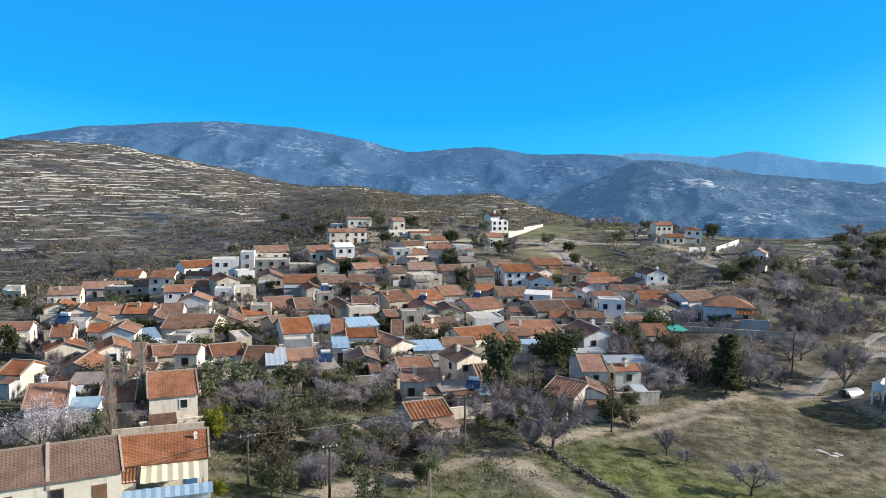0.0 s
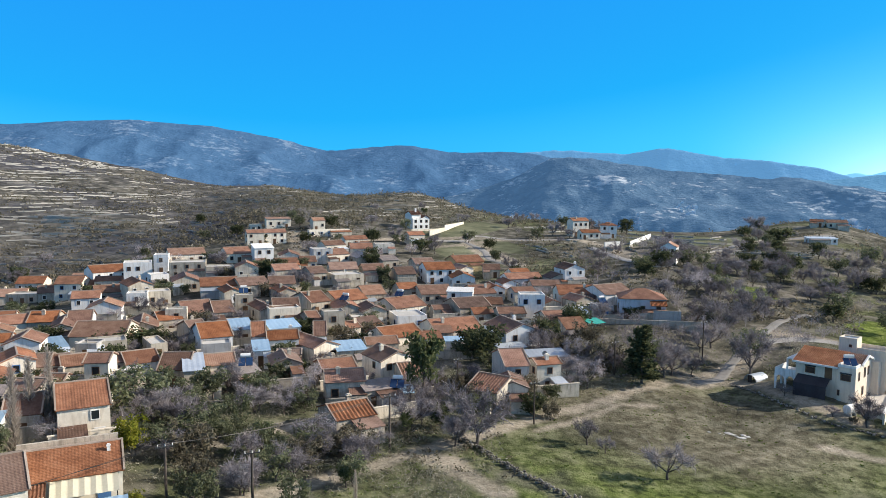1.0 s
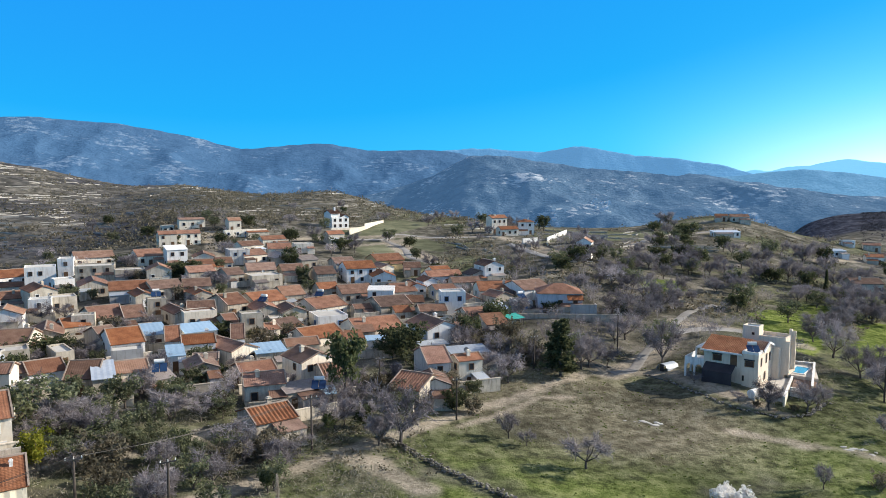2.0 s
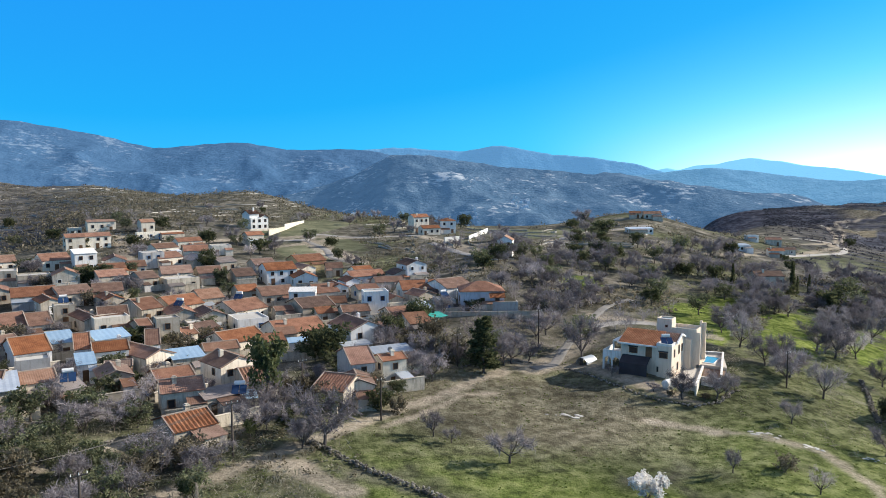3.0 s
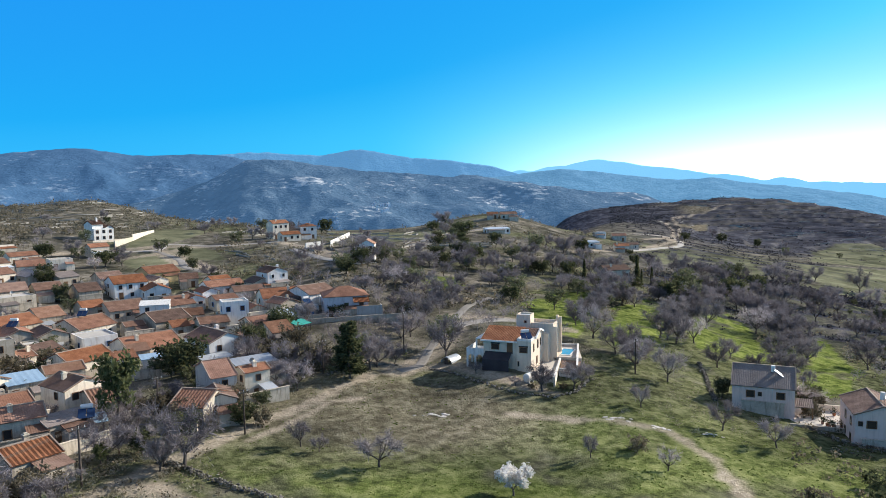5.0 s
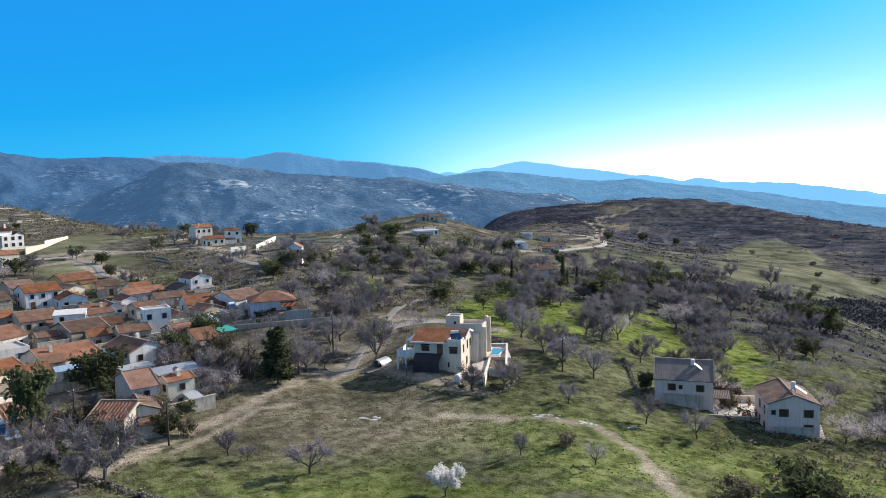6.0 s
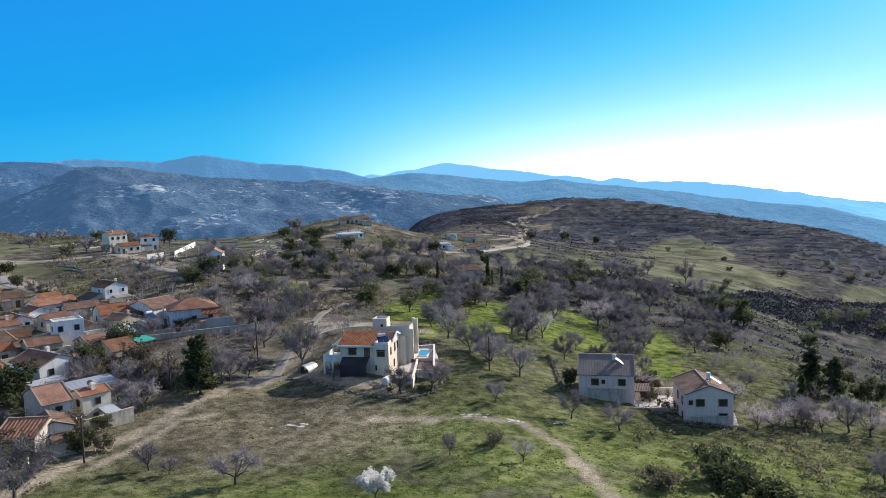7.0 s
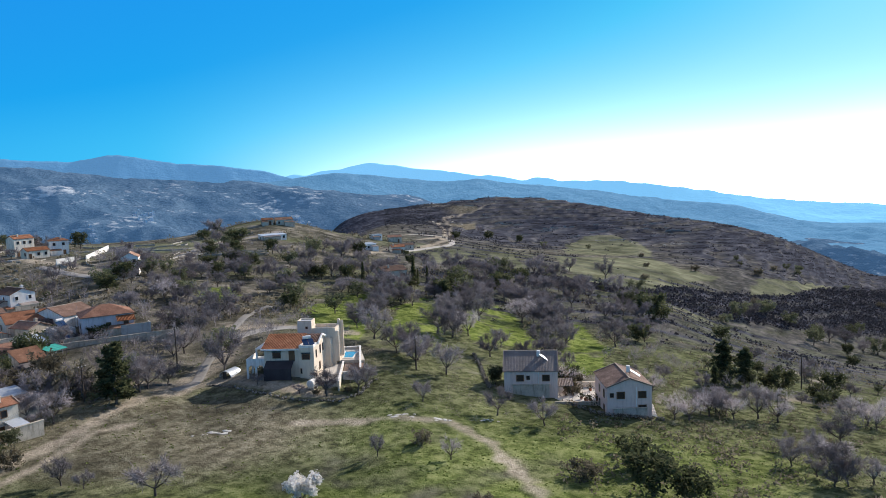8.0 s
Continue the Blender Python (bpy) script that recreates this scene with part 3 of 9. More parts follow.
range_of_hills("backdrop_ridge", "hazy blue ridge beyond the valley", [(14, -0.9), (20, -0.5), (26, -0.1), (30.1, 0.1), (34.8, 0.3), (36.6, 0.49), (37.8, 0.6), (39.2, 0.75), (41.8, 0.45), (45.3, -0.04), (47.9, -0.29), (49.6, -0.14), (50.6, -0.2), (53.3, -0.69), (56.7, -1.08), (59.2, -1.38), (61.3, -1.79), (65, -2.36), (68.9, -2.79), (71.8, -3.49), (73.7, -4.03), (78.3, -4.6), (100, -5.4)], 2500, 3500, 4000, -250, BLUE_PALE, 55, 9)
CONE_HILL = range_of_hills("backdrop_hill", "terraced hill with scattered pale fields, tinted blue-grey for haze", [(-6, -3.6), (0, -2.6), (5, -1.7), (8.5, -0.9), (11.1, -0.1), (12.4, 0.36), (13.7, 0.96), (15, 1.55), (16.3, 1.8), (18.1, 1.84), (19.8, 1.45), (20.9, 1.37), (23.5, 0.95), (26.1, 0.7), (29.2, 0.43), (32.2, 0.18), (34.8, -0.17), (37.4, -0.5), (41.8, -1.12), (50, -2.4), (62, -4.6), (80, -7.0)], 1500, 2650, 3300, -230, BLUE_HILL, 95, 5)


# ---- building kit ----
def part(name, me, mat, parent, label="", m=None):
    """One mesh object under a thing or a part; me is a mesh or a bmesh."""
    if isinstance(me, bmesh.types.BMesh):
        bm, me = me, bpy.data.meshes.new(name)
        bm.to_mesh(me)
        bm.free()
    if mat and not me.materials:
        me.materials.append(mat)
    ob = new(name, me)
    ob.parent = parent
    if m is not None:
        ob.matrix_basis = m
    if label:
        ob["label"] = label
    return ob


def empty(name, m, label, category, group=""):
    ob = new(name)
    ob.matrix_basis = m
    ob.empty_display_size = 0.3
    return tagged(ob, label, category, group)


def solid(name, verts, faces):
    me = bpy.data.meshes.new(name)
    me.from_pydata([tuple(v) for v in verts], [], faces)
    me.update()
    return me


def box(bm, x0, x1, y0, y1, z0, z1):
    v = [bm.verts.new(p) for p in ((x0, y0, z0), (x1, y0, z0), (x1, y1, z0), (x0, y1, z0), (x0, y0, z1), (x1, y0, z1), (x1, y1, z1), (x0, y1, z1))]
    for f in ((0, 3, 2, 1), (4, 5, 6, 7), (0, 1, 5, 4), (1, 2, 6, 5), (2, 3, 7, 6), (3, 0, 4, 7)):
        bm.faces.new([v[i] for i in f])


def boxes(name, *sizes):
    bm = bmesh.new()
    for s in sizes:
        box(bm, *s)
    me = bpy.data.meshes.new(name)
    bm.to_mesh(me)
    bm.free()
    return me


def tube(bm, path, radii, sides=6):
    """A tapered tube along points."""
    rings = []
    for i, p in enumerate(path):
        p = Vector(p)
        d = (Vector(path[min(i + 1, len(path) - 1)]) - Vector(path[max(i - 1, 0)])).normalized()
        u = d.cross(Vector((0.31, 0.95, 0.05))).normalized()
        w = d.cross(u)
        rings.append([bm.verts.new(p + (u * math.cos(k * math.tau / sides) + w * math.sin(k * math.tau / sides)) * radii[i]) for k in range(sides)])
    for a, b in zip(rings, rings[1:]):
        for k in range(sides):
            bm.faces.new((a[k], a[(k + 1) % sides], b[(k + 1) % sides], b[k]))
    bm.faces.new(rings[0][::-1])
    bm.faces.new(rings[-1])


def plaster(name, dark, light, stain, scale, fine, vary=0.2):
    """Weathered wall: blotches, grain and rain streaks."""
    m = plain(name, dark, light, scale, bump=0.4, fine=fine, vary=vary)
    t = m.node_tree
    b = t.nodes["Principled BSDF"]
    col = b.inputs["Base Color"].links[0].from_socket
    streak = stops(t, grain(t, 1.3, 5.0, 0.6, (1.6, 1.6, 0.25)), [(0.5, (0, 0, 0)), (0.68, (0.75, 0.75, 0.75))])
    t.links.new(mixed(t, streak, col, stain), b.inputs["Base Color"])
    return m


STONE = plaster("limestone_wall", (0.36, 0.315, 0.25), (0.62, 0.555, 0.455), (0.25, 0.215, 0.165), 4.0, 0.09)
CREAM = plaster("cream_plaster", (0.68, 0.60, 0.48), (0.84, 0.765, 0.64), (0.50, 0.43, 0.33), 2.0, 0.03)
WHITE = plaster("whitewash", (0.76, 0.74, 0.70), (0.86, 0.85, 0.82), (0.55, 0.51, 0.45), 2.0, 0.02, 0.06)
OCHRE = plain("ochre_plaster", (0.50, 0.36, 0.17), (0.64, 0.49, 0.27), 2.0, bump=0.15)
GREY = plaster("grey_render", (0.38, 0.37, 0.36), (0.55, 0.53, 0.50), (0.24, 0.22, 0.2), 3.0, 0.04)
LILAC = plaster("lavender_render", (0.52, 0.49, 0.52), (0.66, 0.63, 0.66), (0.40, 0.37, 0.38), 2.0, 0.03, 0.05)
WALLS = {"V": LILAC, "S": STONE, "C": CREAM, "W": WHITE, "O": OCHRE, "G": GREY}
WALL_WORDS = {"V": "pale lavender", "S": "pale limestone", "C": "cream plastered", "W": "whitewashed", "O": "ochre plastered", "G": "grey rendered"}


def tile_material(name, dark, mid, light):
    """Clay pan tiles: rows down the slope, weathered in blotches."""
    m, t, b = material(name, 0.85)
    blotch, fleck = grain(t, 0.5, 4.0), grain(t, 5.0, 5.0, 0.7)
    f = sums(t, "ADD", sums(t, "MULTIPLY", blotch, 0.55), sums(t, "MULTIPLY", fleck, 0.45))
    col = stops(t, f, [(0.34, dark), (0.5, mid), (0.68, light)])
    rnd = t.nodes.new("ShaderNodeObjectInfo").outputs["Random"]
    hsv = node(t, "ShaderNodeHueSaturation")
    t.links.new(sums(t, "ADD", sums(t, "MULTIPLY", rnd, 0.62), 0.70), hsv.inputs["Value"])
    t.links.new(sums(t, "ADD", sums(t, "MULTIPLY", sums(t, "FRACT", sums(t, "MULTIPLY", rnd, 7.13), 0.0), 0.34), 0.72), hsv.inputs["Saturation"])
    rows = node(t, "ShaderNodeTexWave", Scale=1.7, Distortion=1.0, Detail=1.0)
    rows.bands_direction = "Y"
    t.links.new(t.nodes.new("ShaderNodeTexCoord").outputs["Object"], rows.inputs["Vector"])
    joint = stops(t, rows.outputs["Fac"], [(0.1, (0.78, 0.77, 0.76)), (0.6, (1.08, 1.08, 1.08))])
    t.links.new(mixed(t, 1.0, col, joint, "MULTIPLY"), hsv.inputs["Color"])
    t.links.new(hsv.outputs["Color"], b.inputs["Base Color"])
    bumped(t, b, sums(t, "ADD", rows.outputs["Fac"], fleck), 0.6, 0.06)
    return m


ORANGE = tile_material("orange_clay_tiles", (0.13, 0.05, 0.024), (0.265, 0.106, 0.05), (0.39, 0.185, 0.1))
BROWN = tile_material("weathered_clay_tiles", (0.085, 0.044, 0.029), (0.175, 0.09, 0.056), (0.29, 0.17, 0.115))
PINK = tile_material("pinkish_clay_tiles", (0.17, 0.092, 0.06), (0.28, 0.16, 0.108), (0.40, 0.26, 0.19))
TARP = plain("blue_sheeting", (0.20, 0.32, 0.45), (0.36, 0.49, 0.60), 1.5, rough=0.5, bump=0.4, fine=0.08)
SHEET = plain("pale_metal_sheets", (0.42, 0.47, 0.52), (0.66, 0.70, 0.74), 1.5, rough=0.45, metal=0.3, bump=0.2)
SLATE = tile_material("grey_brown_tiles", (0.18, 0.145, 0.13), (0.27, 0.225, 0.205), (0.36, 0.31, 0.285))
CONCRETE = plain("flat_roof_screed", (0.40, 0.38, 0.34), (0.60, 0.57, 0.52), 1.5)
ROOFS = {"o": ORANGE, "b": BROWN, "p": PINK, "t": TARP, "s": SHEET, "g": SLATE, "c": CONCRETE, "w": WHITE}
ROOF_WORDS = {"o": "an orange clay tile roof", "b": "a weathered brown tile roof", "p": "a faded pink tile roof", "t": "a blue sheeted roof", "s": "a pale metal roof", "g": "a grey-brown tile roof", "c": "a flat concrete roof", "w": "a white painted roof"}
WOOD = plain("dark_joinery", (0.10, 0.055, 0.03), (0.19, 0.11, 0.06), 6.0, rough=0.7)
BLUEWOOD = plain("blue_joinery", (0.05, 0.12, 0.28), (0.09, 0.20, 0.40), 6.0, rough=0.6)
MORTAR = plain("ridge_mortar", (0.27, 0.21, 0.165), (0.43, 0.35, 0.285), 5.0)
IRON = plain("dark_iron", (0.04, 0.038, 0.036), (0.09, 0.085, 0.08), 8.0, rough=0.6, metal=0.6)
PANE, _t, _b = material("window_glass", 0.12)
_b.inputs["Base Color"].default_value, _b.inputs["Specular IOR Level"].default_value = (0.02, 0.024, 0.03, 1), 0.6

def ring(name, w, h, edge, depth):
    """A window surround, one closed frame standing proud of the wall."""
    o, i = [(-w, -h), (w, -h), (w, h), (-w, h)], [(-w + edge, -h + edge), (w - edge, -h + edge), (w - edge, h - edge), (-w + edge, h - edge)]
    vs = [(x, y, z) for y in (-depth, 0.0) for ps in (o, i) for x, z in ps]
    fs = []
    for k in range(4):
        j = (k + 1) % 4
        fs += [(k, j, 4 + j, 4 + k), (k, 8 + k, 8 + j, j), (4 + k, 4 + j, 12 + j, 12 + k)]
    return solid(name, vs, fs)


WINDOW = ring("window", 0.55, 0.65, 0.11, 0.08)
PANES = boxes("pane", (-0.43, 0.43, -0.03, 0.0, -0.53, 0.53))
DOOR = boxes("door", (-0.58, 0.58, -0.06, 0.0, 0.0, 2.1))
CHIMNEY = boxes("chimney", (-0.3, 0.3, -0.3, 0.3, -1.2, 0.75), (-0.38, 0.38, -0.38, 0.38, 0.75, 0.87), (-0.22, 0.22, -0.22, 0.22, 0.87, 1.05))
PANES.materials.append(PANE)
JOINERY = {}


def joinery(me, mat):
    """A copy of a shared mesh in another material, made once."""
    key = (me.name, mat.name)
    if key not in JOINERY:
        JOINERY[key] = me.copy()
        JOINERY[key].materials.clear()
        JOINERY[key].materials.append(mat)
    return JOINERY[key]


def add_window(house, m, mat, size=1.0):
    w = part("window", joinery(WINDOW, mat), None, house, m=m @ Matrix.Diagonal((size, 1, size, 1)))
    part("pane", PANES, None, w, "dark window glass", m=Matrix.Translation((0, -0.012, 0)))


def slab(verts, faces, a, b, c, d, thick, wave, pitch=0.3):
    """A roof slope from ridge a-b down to eave d-c, with waves of tile running down it."""
    a, b, c, d = (Vector(p) for p in (a, b, c, d))
    n = (b - a).cross(d - a)
    n = -n.normalized() if n.z < 0 else n.normalized()
    k = max(1, round((c - d).length / pitch)) * 4 if wave else 1
    base = len(verts)
    for i in range(k + 1):
        u = i / k
        lift = n * (wave * math.cos(u * k / 4 * math.tau) if wave else 0)
        verts += [a.lerp(b, u) + lift, d.lerp(c, u) + lift, a.lerp(b, u) - n * thick, d.lerp(c, u) - n * thick]
    for i in range(k):
        p, q = base + 4 * i, base + 4 * i + 4
        faces += [(p, p + 1, q + 1, q), (p + 2, q + 2, q + 3, p + 3), (p + 1, p + 3, q + 3, q + 1), (p, q, q + 2, p + 2)]
    p = base + 4 * k
    faces += [(base, base + 2, base + 3, base + 1), (p, p + 1, p + 3, p + 2)]


def house(x, y, yaw, w, d, h, kind="R", rise=1.2, wall="C", roof="o", storeys=1, seed=0, z=None, extras="", name="house"):
    """A village house: w wide, d deep, h to the eaves; front towards -y before the turn. kind: R ridge along the front, G gable in front, H hipped, F flat, M one slope."""
    rnd = random.Random(seed * 131 + 7)
    if z is None:
        c, s = math.cos(radians(yaw)), math.sin(radians(yaw))
        z = min(ground_at(x + px * c - py * s, y + px * s + py * c) for px in (-w / 2, w / 2) for py in (-d / 2, d / 2))
        z = 0.5 * z + 0.5 * ground_at(x, y)
    ob = empty(name, pose(x, y, z, 0, 0, yaw), f"{'two-storey' if storeys > 1 else 'low'} {WALL_WORDS[wall]} house with {ROOF_WORDS[roof]}", "house", "village houses")
    near = math.hypot(x, y) < 190
    turn = Matrix.Rotation(radians(90), 4, "Z") if kind == "G" else Matrix()
    L, S = (d, w) if kind == "G" else (w, d)
    l, s, f = L / 2, S / 2, -1.5
    ov = 0.28
    thick = 0.13
    verts, faces = [], []
    if kind in "RG":
        wv = [(-l, -s, f), (l, -s, f), (l, s, f), (-l, s, f), (-l, -s, h), (l, -s, h), (l, s, h), (-l, s, h), (-l, 0, h + rise), (l, 0, h + rise)]
        wf = [(0, 1, 5, 4), (2, 3, 7, 6), (1, 2, 6, 9, 5), (3, 0, 4, 8, 7), (4, 5, 9, 8), (6, 7, 8, 9)]
        k = rise / s
        zr, ze = h + rise + thick, h - ov * k + thick
        wave = (0.045 if "k" in extras else 0.009) if near and roof in "obpg" else (0.01 if near and roof in "s" else 0)
        for side in (-1, 1):
            slab(verts, faces, (-l - 0.2, 0, zr), (l + 0.2, 0, zr), (l + 0.2, side * (s + ov), ze), (-l - 0.2, side * (s + ov), ze), thick, wave, 0.55 if "k" in extras else 0.3)
    elif kind == "H":
        hip = min(s, l * 0.8)
        wv = [(-l, -s, f), (l, -s, f), (l, s, f), (-l, s, f), (-l, -s, h), (l, -s, h), (l, s, h), (-l, s, h)]
        wf = [(0, 1, 5, 4), (1, 2, 6, 5), (2, 3, 7, 6), (3, 0, 4, 7), (4, 5, 6, 7)]
        e, o = 0.35, h + 0.02
        verts = [Vector(p) for p in ((-l - e, -s - e, o), (l + e, -s - e, o), (l + e, s + e, o), (-l - e, s + e, o), (-l - e, -s - e, o + 0.12), (l + e, -s - e, o + 0.12), (l + e, s + e, o + 0.12), (-l - e, s + e, o + 0.12), (-l + hip, 0, h + rise), (l - hip, 0, h + rise))]
        faces = [(0, 3, 2, 1), (0, 1, 5, 4), (1, 2, 6, 5), (2, 3, 7, 6), (3, 0, 4, 7), (4, 5, 9, 8), (5, 6, 9), (6, 7, 8, 9), (7, 4, 8)]
    elif kind == "M":
        wv = [(-l, -s, f), (l, -s, f), (l, s, f), (-l, s, f), (-l, -s, h), (l, -s, h), (l, s, h + rise), (-l, s, h + rise)]
        wf = [(0, 1, 5, 4), (1, 2, 6, 5), (2, 3, 7, 6), (3, 0, 4, 7), (4, 5, 6, 7)]
        k = rise / S
        wave = (0.009 if roof in "obpg" else 0.012) if near and roof != "w" else 0
        slab(verts, faces, (-l - 0.15, s + 0.15, h + rise + thick + 0.15 * k), (l + 0.15, s + 0.15, h + rise + thick + 0.15 * k), (l + 0.15, -s - ov, h - ov * k + thick), (-l - 0.15, -s - ov, h - ov * k + thick), 0.1, wave, 0.3 if roof in "obpg" else 0.9)
    else:
        p = 0.25
        wv, wf = [], []
        bm = bmesh.new()
        box(bm, -l, l, -s, s, f, h)
        for b4 in ((-l, l, -s, -s + p), (-l, l, s - p, s), (-l, -l + p, -s + p, s - p), (l - p, l, -s + p, s - p)):
            box(bm, *b4, h, h + 0.35)
        me = bpy.data.meshes.new("wall")
        bm.to_mesh(me)
        bm.free()
        part("wall", me, WALLS[wall], ob)
        part("roof", boxes("roof", (-l + p, l - p, -s + p, s - p, h, h + 0.06)), ROOFS[roof], ob, "flat screeded roof")
    if kind != "F":
        part("wall", solid("wall", [turn @ Vector(v) for v in wv], wf), WALLS[wall], ob)
        part("roof", solid("roof", [turn @ v for v in verts], faces), ROOFS[roof], ob, ROOF_WORDS[roof][2 if ROOF_WORDS[roof][1] == " " else 3:])
    if kind in "RG" and roof in "obpg":
        t = turn @ Matrix.Translation((0, 0, h + rise + thick + 0.03))
        part("ridge_cap", boxes("ridge_cap", (-l - 0.2, l + 0.2, -0.12, 0.12, -0.08, 0.06)), MORTAR, ob, "pale mortared ridge", m=t)
        if near:
            for sx in (-1, 1):
                bm = bmesh.new()
                for side in (-1, 1):
                    va = [Vector((sx * (l + 0.06), 0, zr + 0.02)), Vector((sx * (l + 0.24), 0, zr + 0.02)), Vector((sx * (l + 0.24), side * (s + ov), ze + 0.02)), Vector((sx * (l + 0.06), side * (s + ov), ze + 0.02))]
                    lo = [bm.verts.new(turn @ v) for v in va]
                    hi = [bm.verts.new(turn @ (v + Vector((0, 0, 0.08)))) for v in va]
                    for i in range(4):
                        bm.faces.new((lo[i], lo[(i + 1) % 4], hi[(i + 1) % 4], hi[i]))
                    bm.faces.new(hi)
                part("verge", bm, MORTAR, ob, "pale mortared roof edge")
    if rnd.random() < 0.42 and kind in "RGH" and "n" not in extras:
        part("chimney", joinery(CHIMNEY, WALLS[wall]), None, ob, m=turn @ Matrix.Translation((rnd.uniform(-0.35, 0.35) * L, rnd.choice((-1, 1)) * S * 0.18, h + rise * 0.75)))
    frame_mat = BLUEWOOD if rnd.random() < 0.12 else (WHITE if rnd.random() < 0.2 else WOOD)
    size = 0.9 if h / storeys < 2.9 else 1.0
    for sy in range(storeys):
        zc = h * (sy + 0.55) / storeys
        n = max(1, round(w / 3.3))
        door = rnd.randrange(n) if sy == 0 else -1
        for i in range(n):
            px = (i + 0.5) / n * w - w / 2 + rnd.uniform(-0.25, 0.25)
            if i == door:
                part("door", joinery(DOOR, frame_mat), None, ob, m=Matrix.Translation((px, -d / 2 - 0.002, 0)) @ Matrix.Diagonal((1, 1, min(1, h * 0.8 / 2.1), 1)))
            elif rnd.random() < 0.85:
                add_window(ob, Matrix.Translation((px, -d / 2 - 0.002, zc)), frame_mat, size)
        for side in (-1, 1):
            if rnd.random() < 0.65:
                m = pose(side * (w / 2 + 0.002), rnd.uniform(-0.25, 0.25) * d, zc, 0, 0, 90 * side)
                add_window(ob, m, frame_mat, size)
    if "n" not in extras and rnd.random() < 0.5:
        aw, ad, ah = w * rnd.uniform(0.35, 0.7), rnd.uniform(1.8, 3.0), min(h - 0.5, rnd.uniform(1.9, 2.4))
        ax, ay = rnd.choice((-1, 1)) * (w - aw) / 2, -d / 2 - 0.003
        part("lean_to", boxes("lean_to", (ax - aw / 2, ax + aw / 2, ay - ad, ay, f, ah)), WALLS[rnd.choice((wall, "S", "G"))], ob, "low walled lean-to")
        vs, fs = [], []
        slab(vs, fs, (ax - aw / 2 - 0.1, ay, ah + 0.55), (ax + aw / 2 + 0.1, ay, ah + 0.55), (ax + aw / 2 + 0.1, ay - ad - 0.2, ah + 0.05), (ax - aw / 2 - 0.1, ay - ad - 0.2, ah + 0.05), 0.1, 0.009 if near else 0)
        part("lean_to_roof", solid("lean_to_roof", vs, fs), rnd.choice((ORANGE, BROWN, BROWN, PINK, SLATE, SHEET)), ob, "sloping lean-to roof")
    return ob


def distant_villages():
    """Pale specks of far villages on the mountain sides, too small to pick apart."""
    rnd = random.Random(8)
    bm = bmesh.new()
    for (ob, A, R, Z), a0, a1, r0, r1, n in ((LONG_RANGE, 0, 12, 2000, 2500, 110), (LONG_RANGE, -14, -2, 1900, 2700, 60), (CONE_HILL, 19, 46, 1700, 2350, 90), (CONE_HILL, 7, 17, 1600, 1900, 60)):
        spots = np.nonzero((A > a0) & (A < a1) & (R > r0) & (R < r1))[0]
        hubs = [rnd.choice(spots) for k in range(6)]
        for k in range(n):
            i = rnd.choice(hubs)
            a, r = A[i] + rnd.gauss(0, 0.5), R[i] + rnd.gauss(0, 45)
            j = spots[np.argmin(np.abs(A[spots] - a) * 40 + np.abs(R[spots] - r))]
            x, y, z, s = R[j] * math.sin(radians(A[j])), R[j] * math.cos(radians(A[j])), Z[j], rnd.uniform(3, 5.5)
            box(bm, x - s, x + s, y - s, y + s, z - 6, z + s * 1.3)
    me = bpy.data.meshes.new("distant_villages")
    bm.to_mesh(me)
    bm.free()
    # white walls with a pale blue cast: distance haze put into the colour
    me.materials.append(plain("hazed_white_houses", (0.45, 0.52, 0.6), (0.62, 0.66, 0.70), 0.01, bump=0))
    tagged(new("distant_villages", me), "scattered pale houses of far villages across the valley", "houses", kind="stuff")


distant_villages()


# ---- the village ----
house(-114.2, 253.4, 10, 13.4, 10.4, 3.0, "R", 1.77, "C", "p", 1, 1, -7.2)
house(-112.4, 270.5, 7, 8.7, 10.4, 5.0, "R", 1.87, "C", "o", 2, 2, -7.3)
house(-114.7, 227.9, 18, 8.9, 10.4, 3.5, "R", 1.77, "C", "p", 1, 3, -5.9)
house(-104.3, 244.9, -2, 9.5, 6.0, 3.0, "F", 0.00, "S", "c", 1, 4, -5.8)
house(-86.9, 236.2, 5, 7.4, 10.4, 5.0, "R", 1.77, "C", "b", 2, 5, -2.9)
house(-97.9, 276.7, -1, 6.5, 7.9, 3.3, "R", 1.34, "C", "p", 1, 6, -4.8)
house(-83.4, 256.5, 34, 11.3, 10.4, 5.0, "R", 1.87, "W", "o", 2, 7, -1.8)
house(-68.3, 239.6, 15, 8.3, 7.2, 7.0, "F", 0.00, "W", "c", 2, 8, 0.6)
house(-58.5, 203.1, 29, 6.2, 9.8, 5.0, "G", 1.24, "S", "o", 2, 9, 0.9)
house(-53.9, 188.0, 11, 4.8, 4.2, 4.5, "F", 0.00, "W", "c", 2, 10, 1.0)
house(-59.0, 263.1, 20, 11.9, 10.4, 3.2, "R", 1.76, "C", "p", 1, 11, 5.0)
house(-52.3, 236.3, 9, 10.7, 8.0, 4.5, "F", 0.00, "S", "c", 2, 12, 3.5)
house(-64.7, 254.0, 8, 4.5, 6.2, 6.0, "F", 0.00, "W", "c", 2, 13, 2.5)
house(-48.2, 213.8, 16, 7.2, 10.4, 3.4, "G", 1.44, "S", "o", 1, 14, 2.2)
house(-84.7, 241.7, 8, 12.7, 7.6, 3.0, "R", 1.28, "S", "b", 1, 15, -2.5)
house(-66.4, 189.3, 14, 6.2, 7.3, 4.5, "R", 1.32, "W", "o", 2, 16, 0.2)
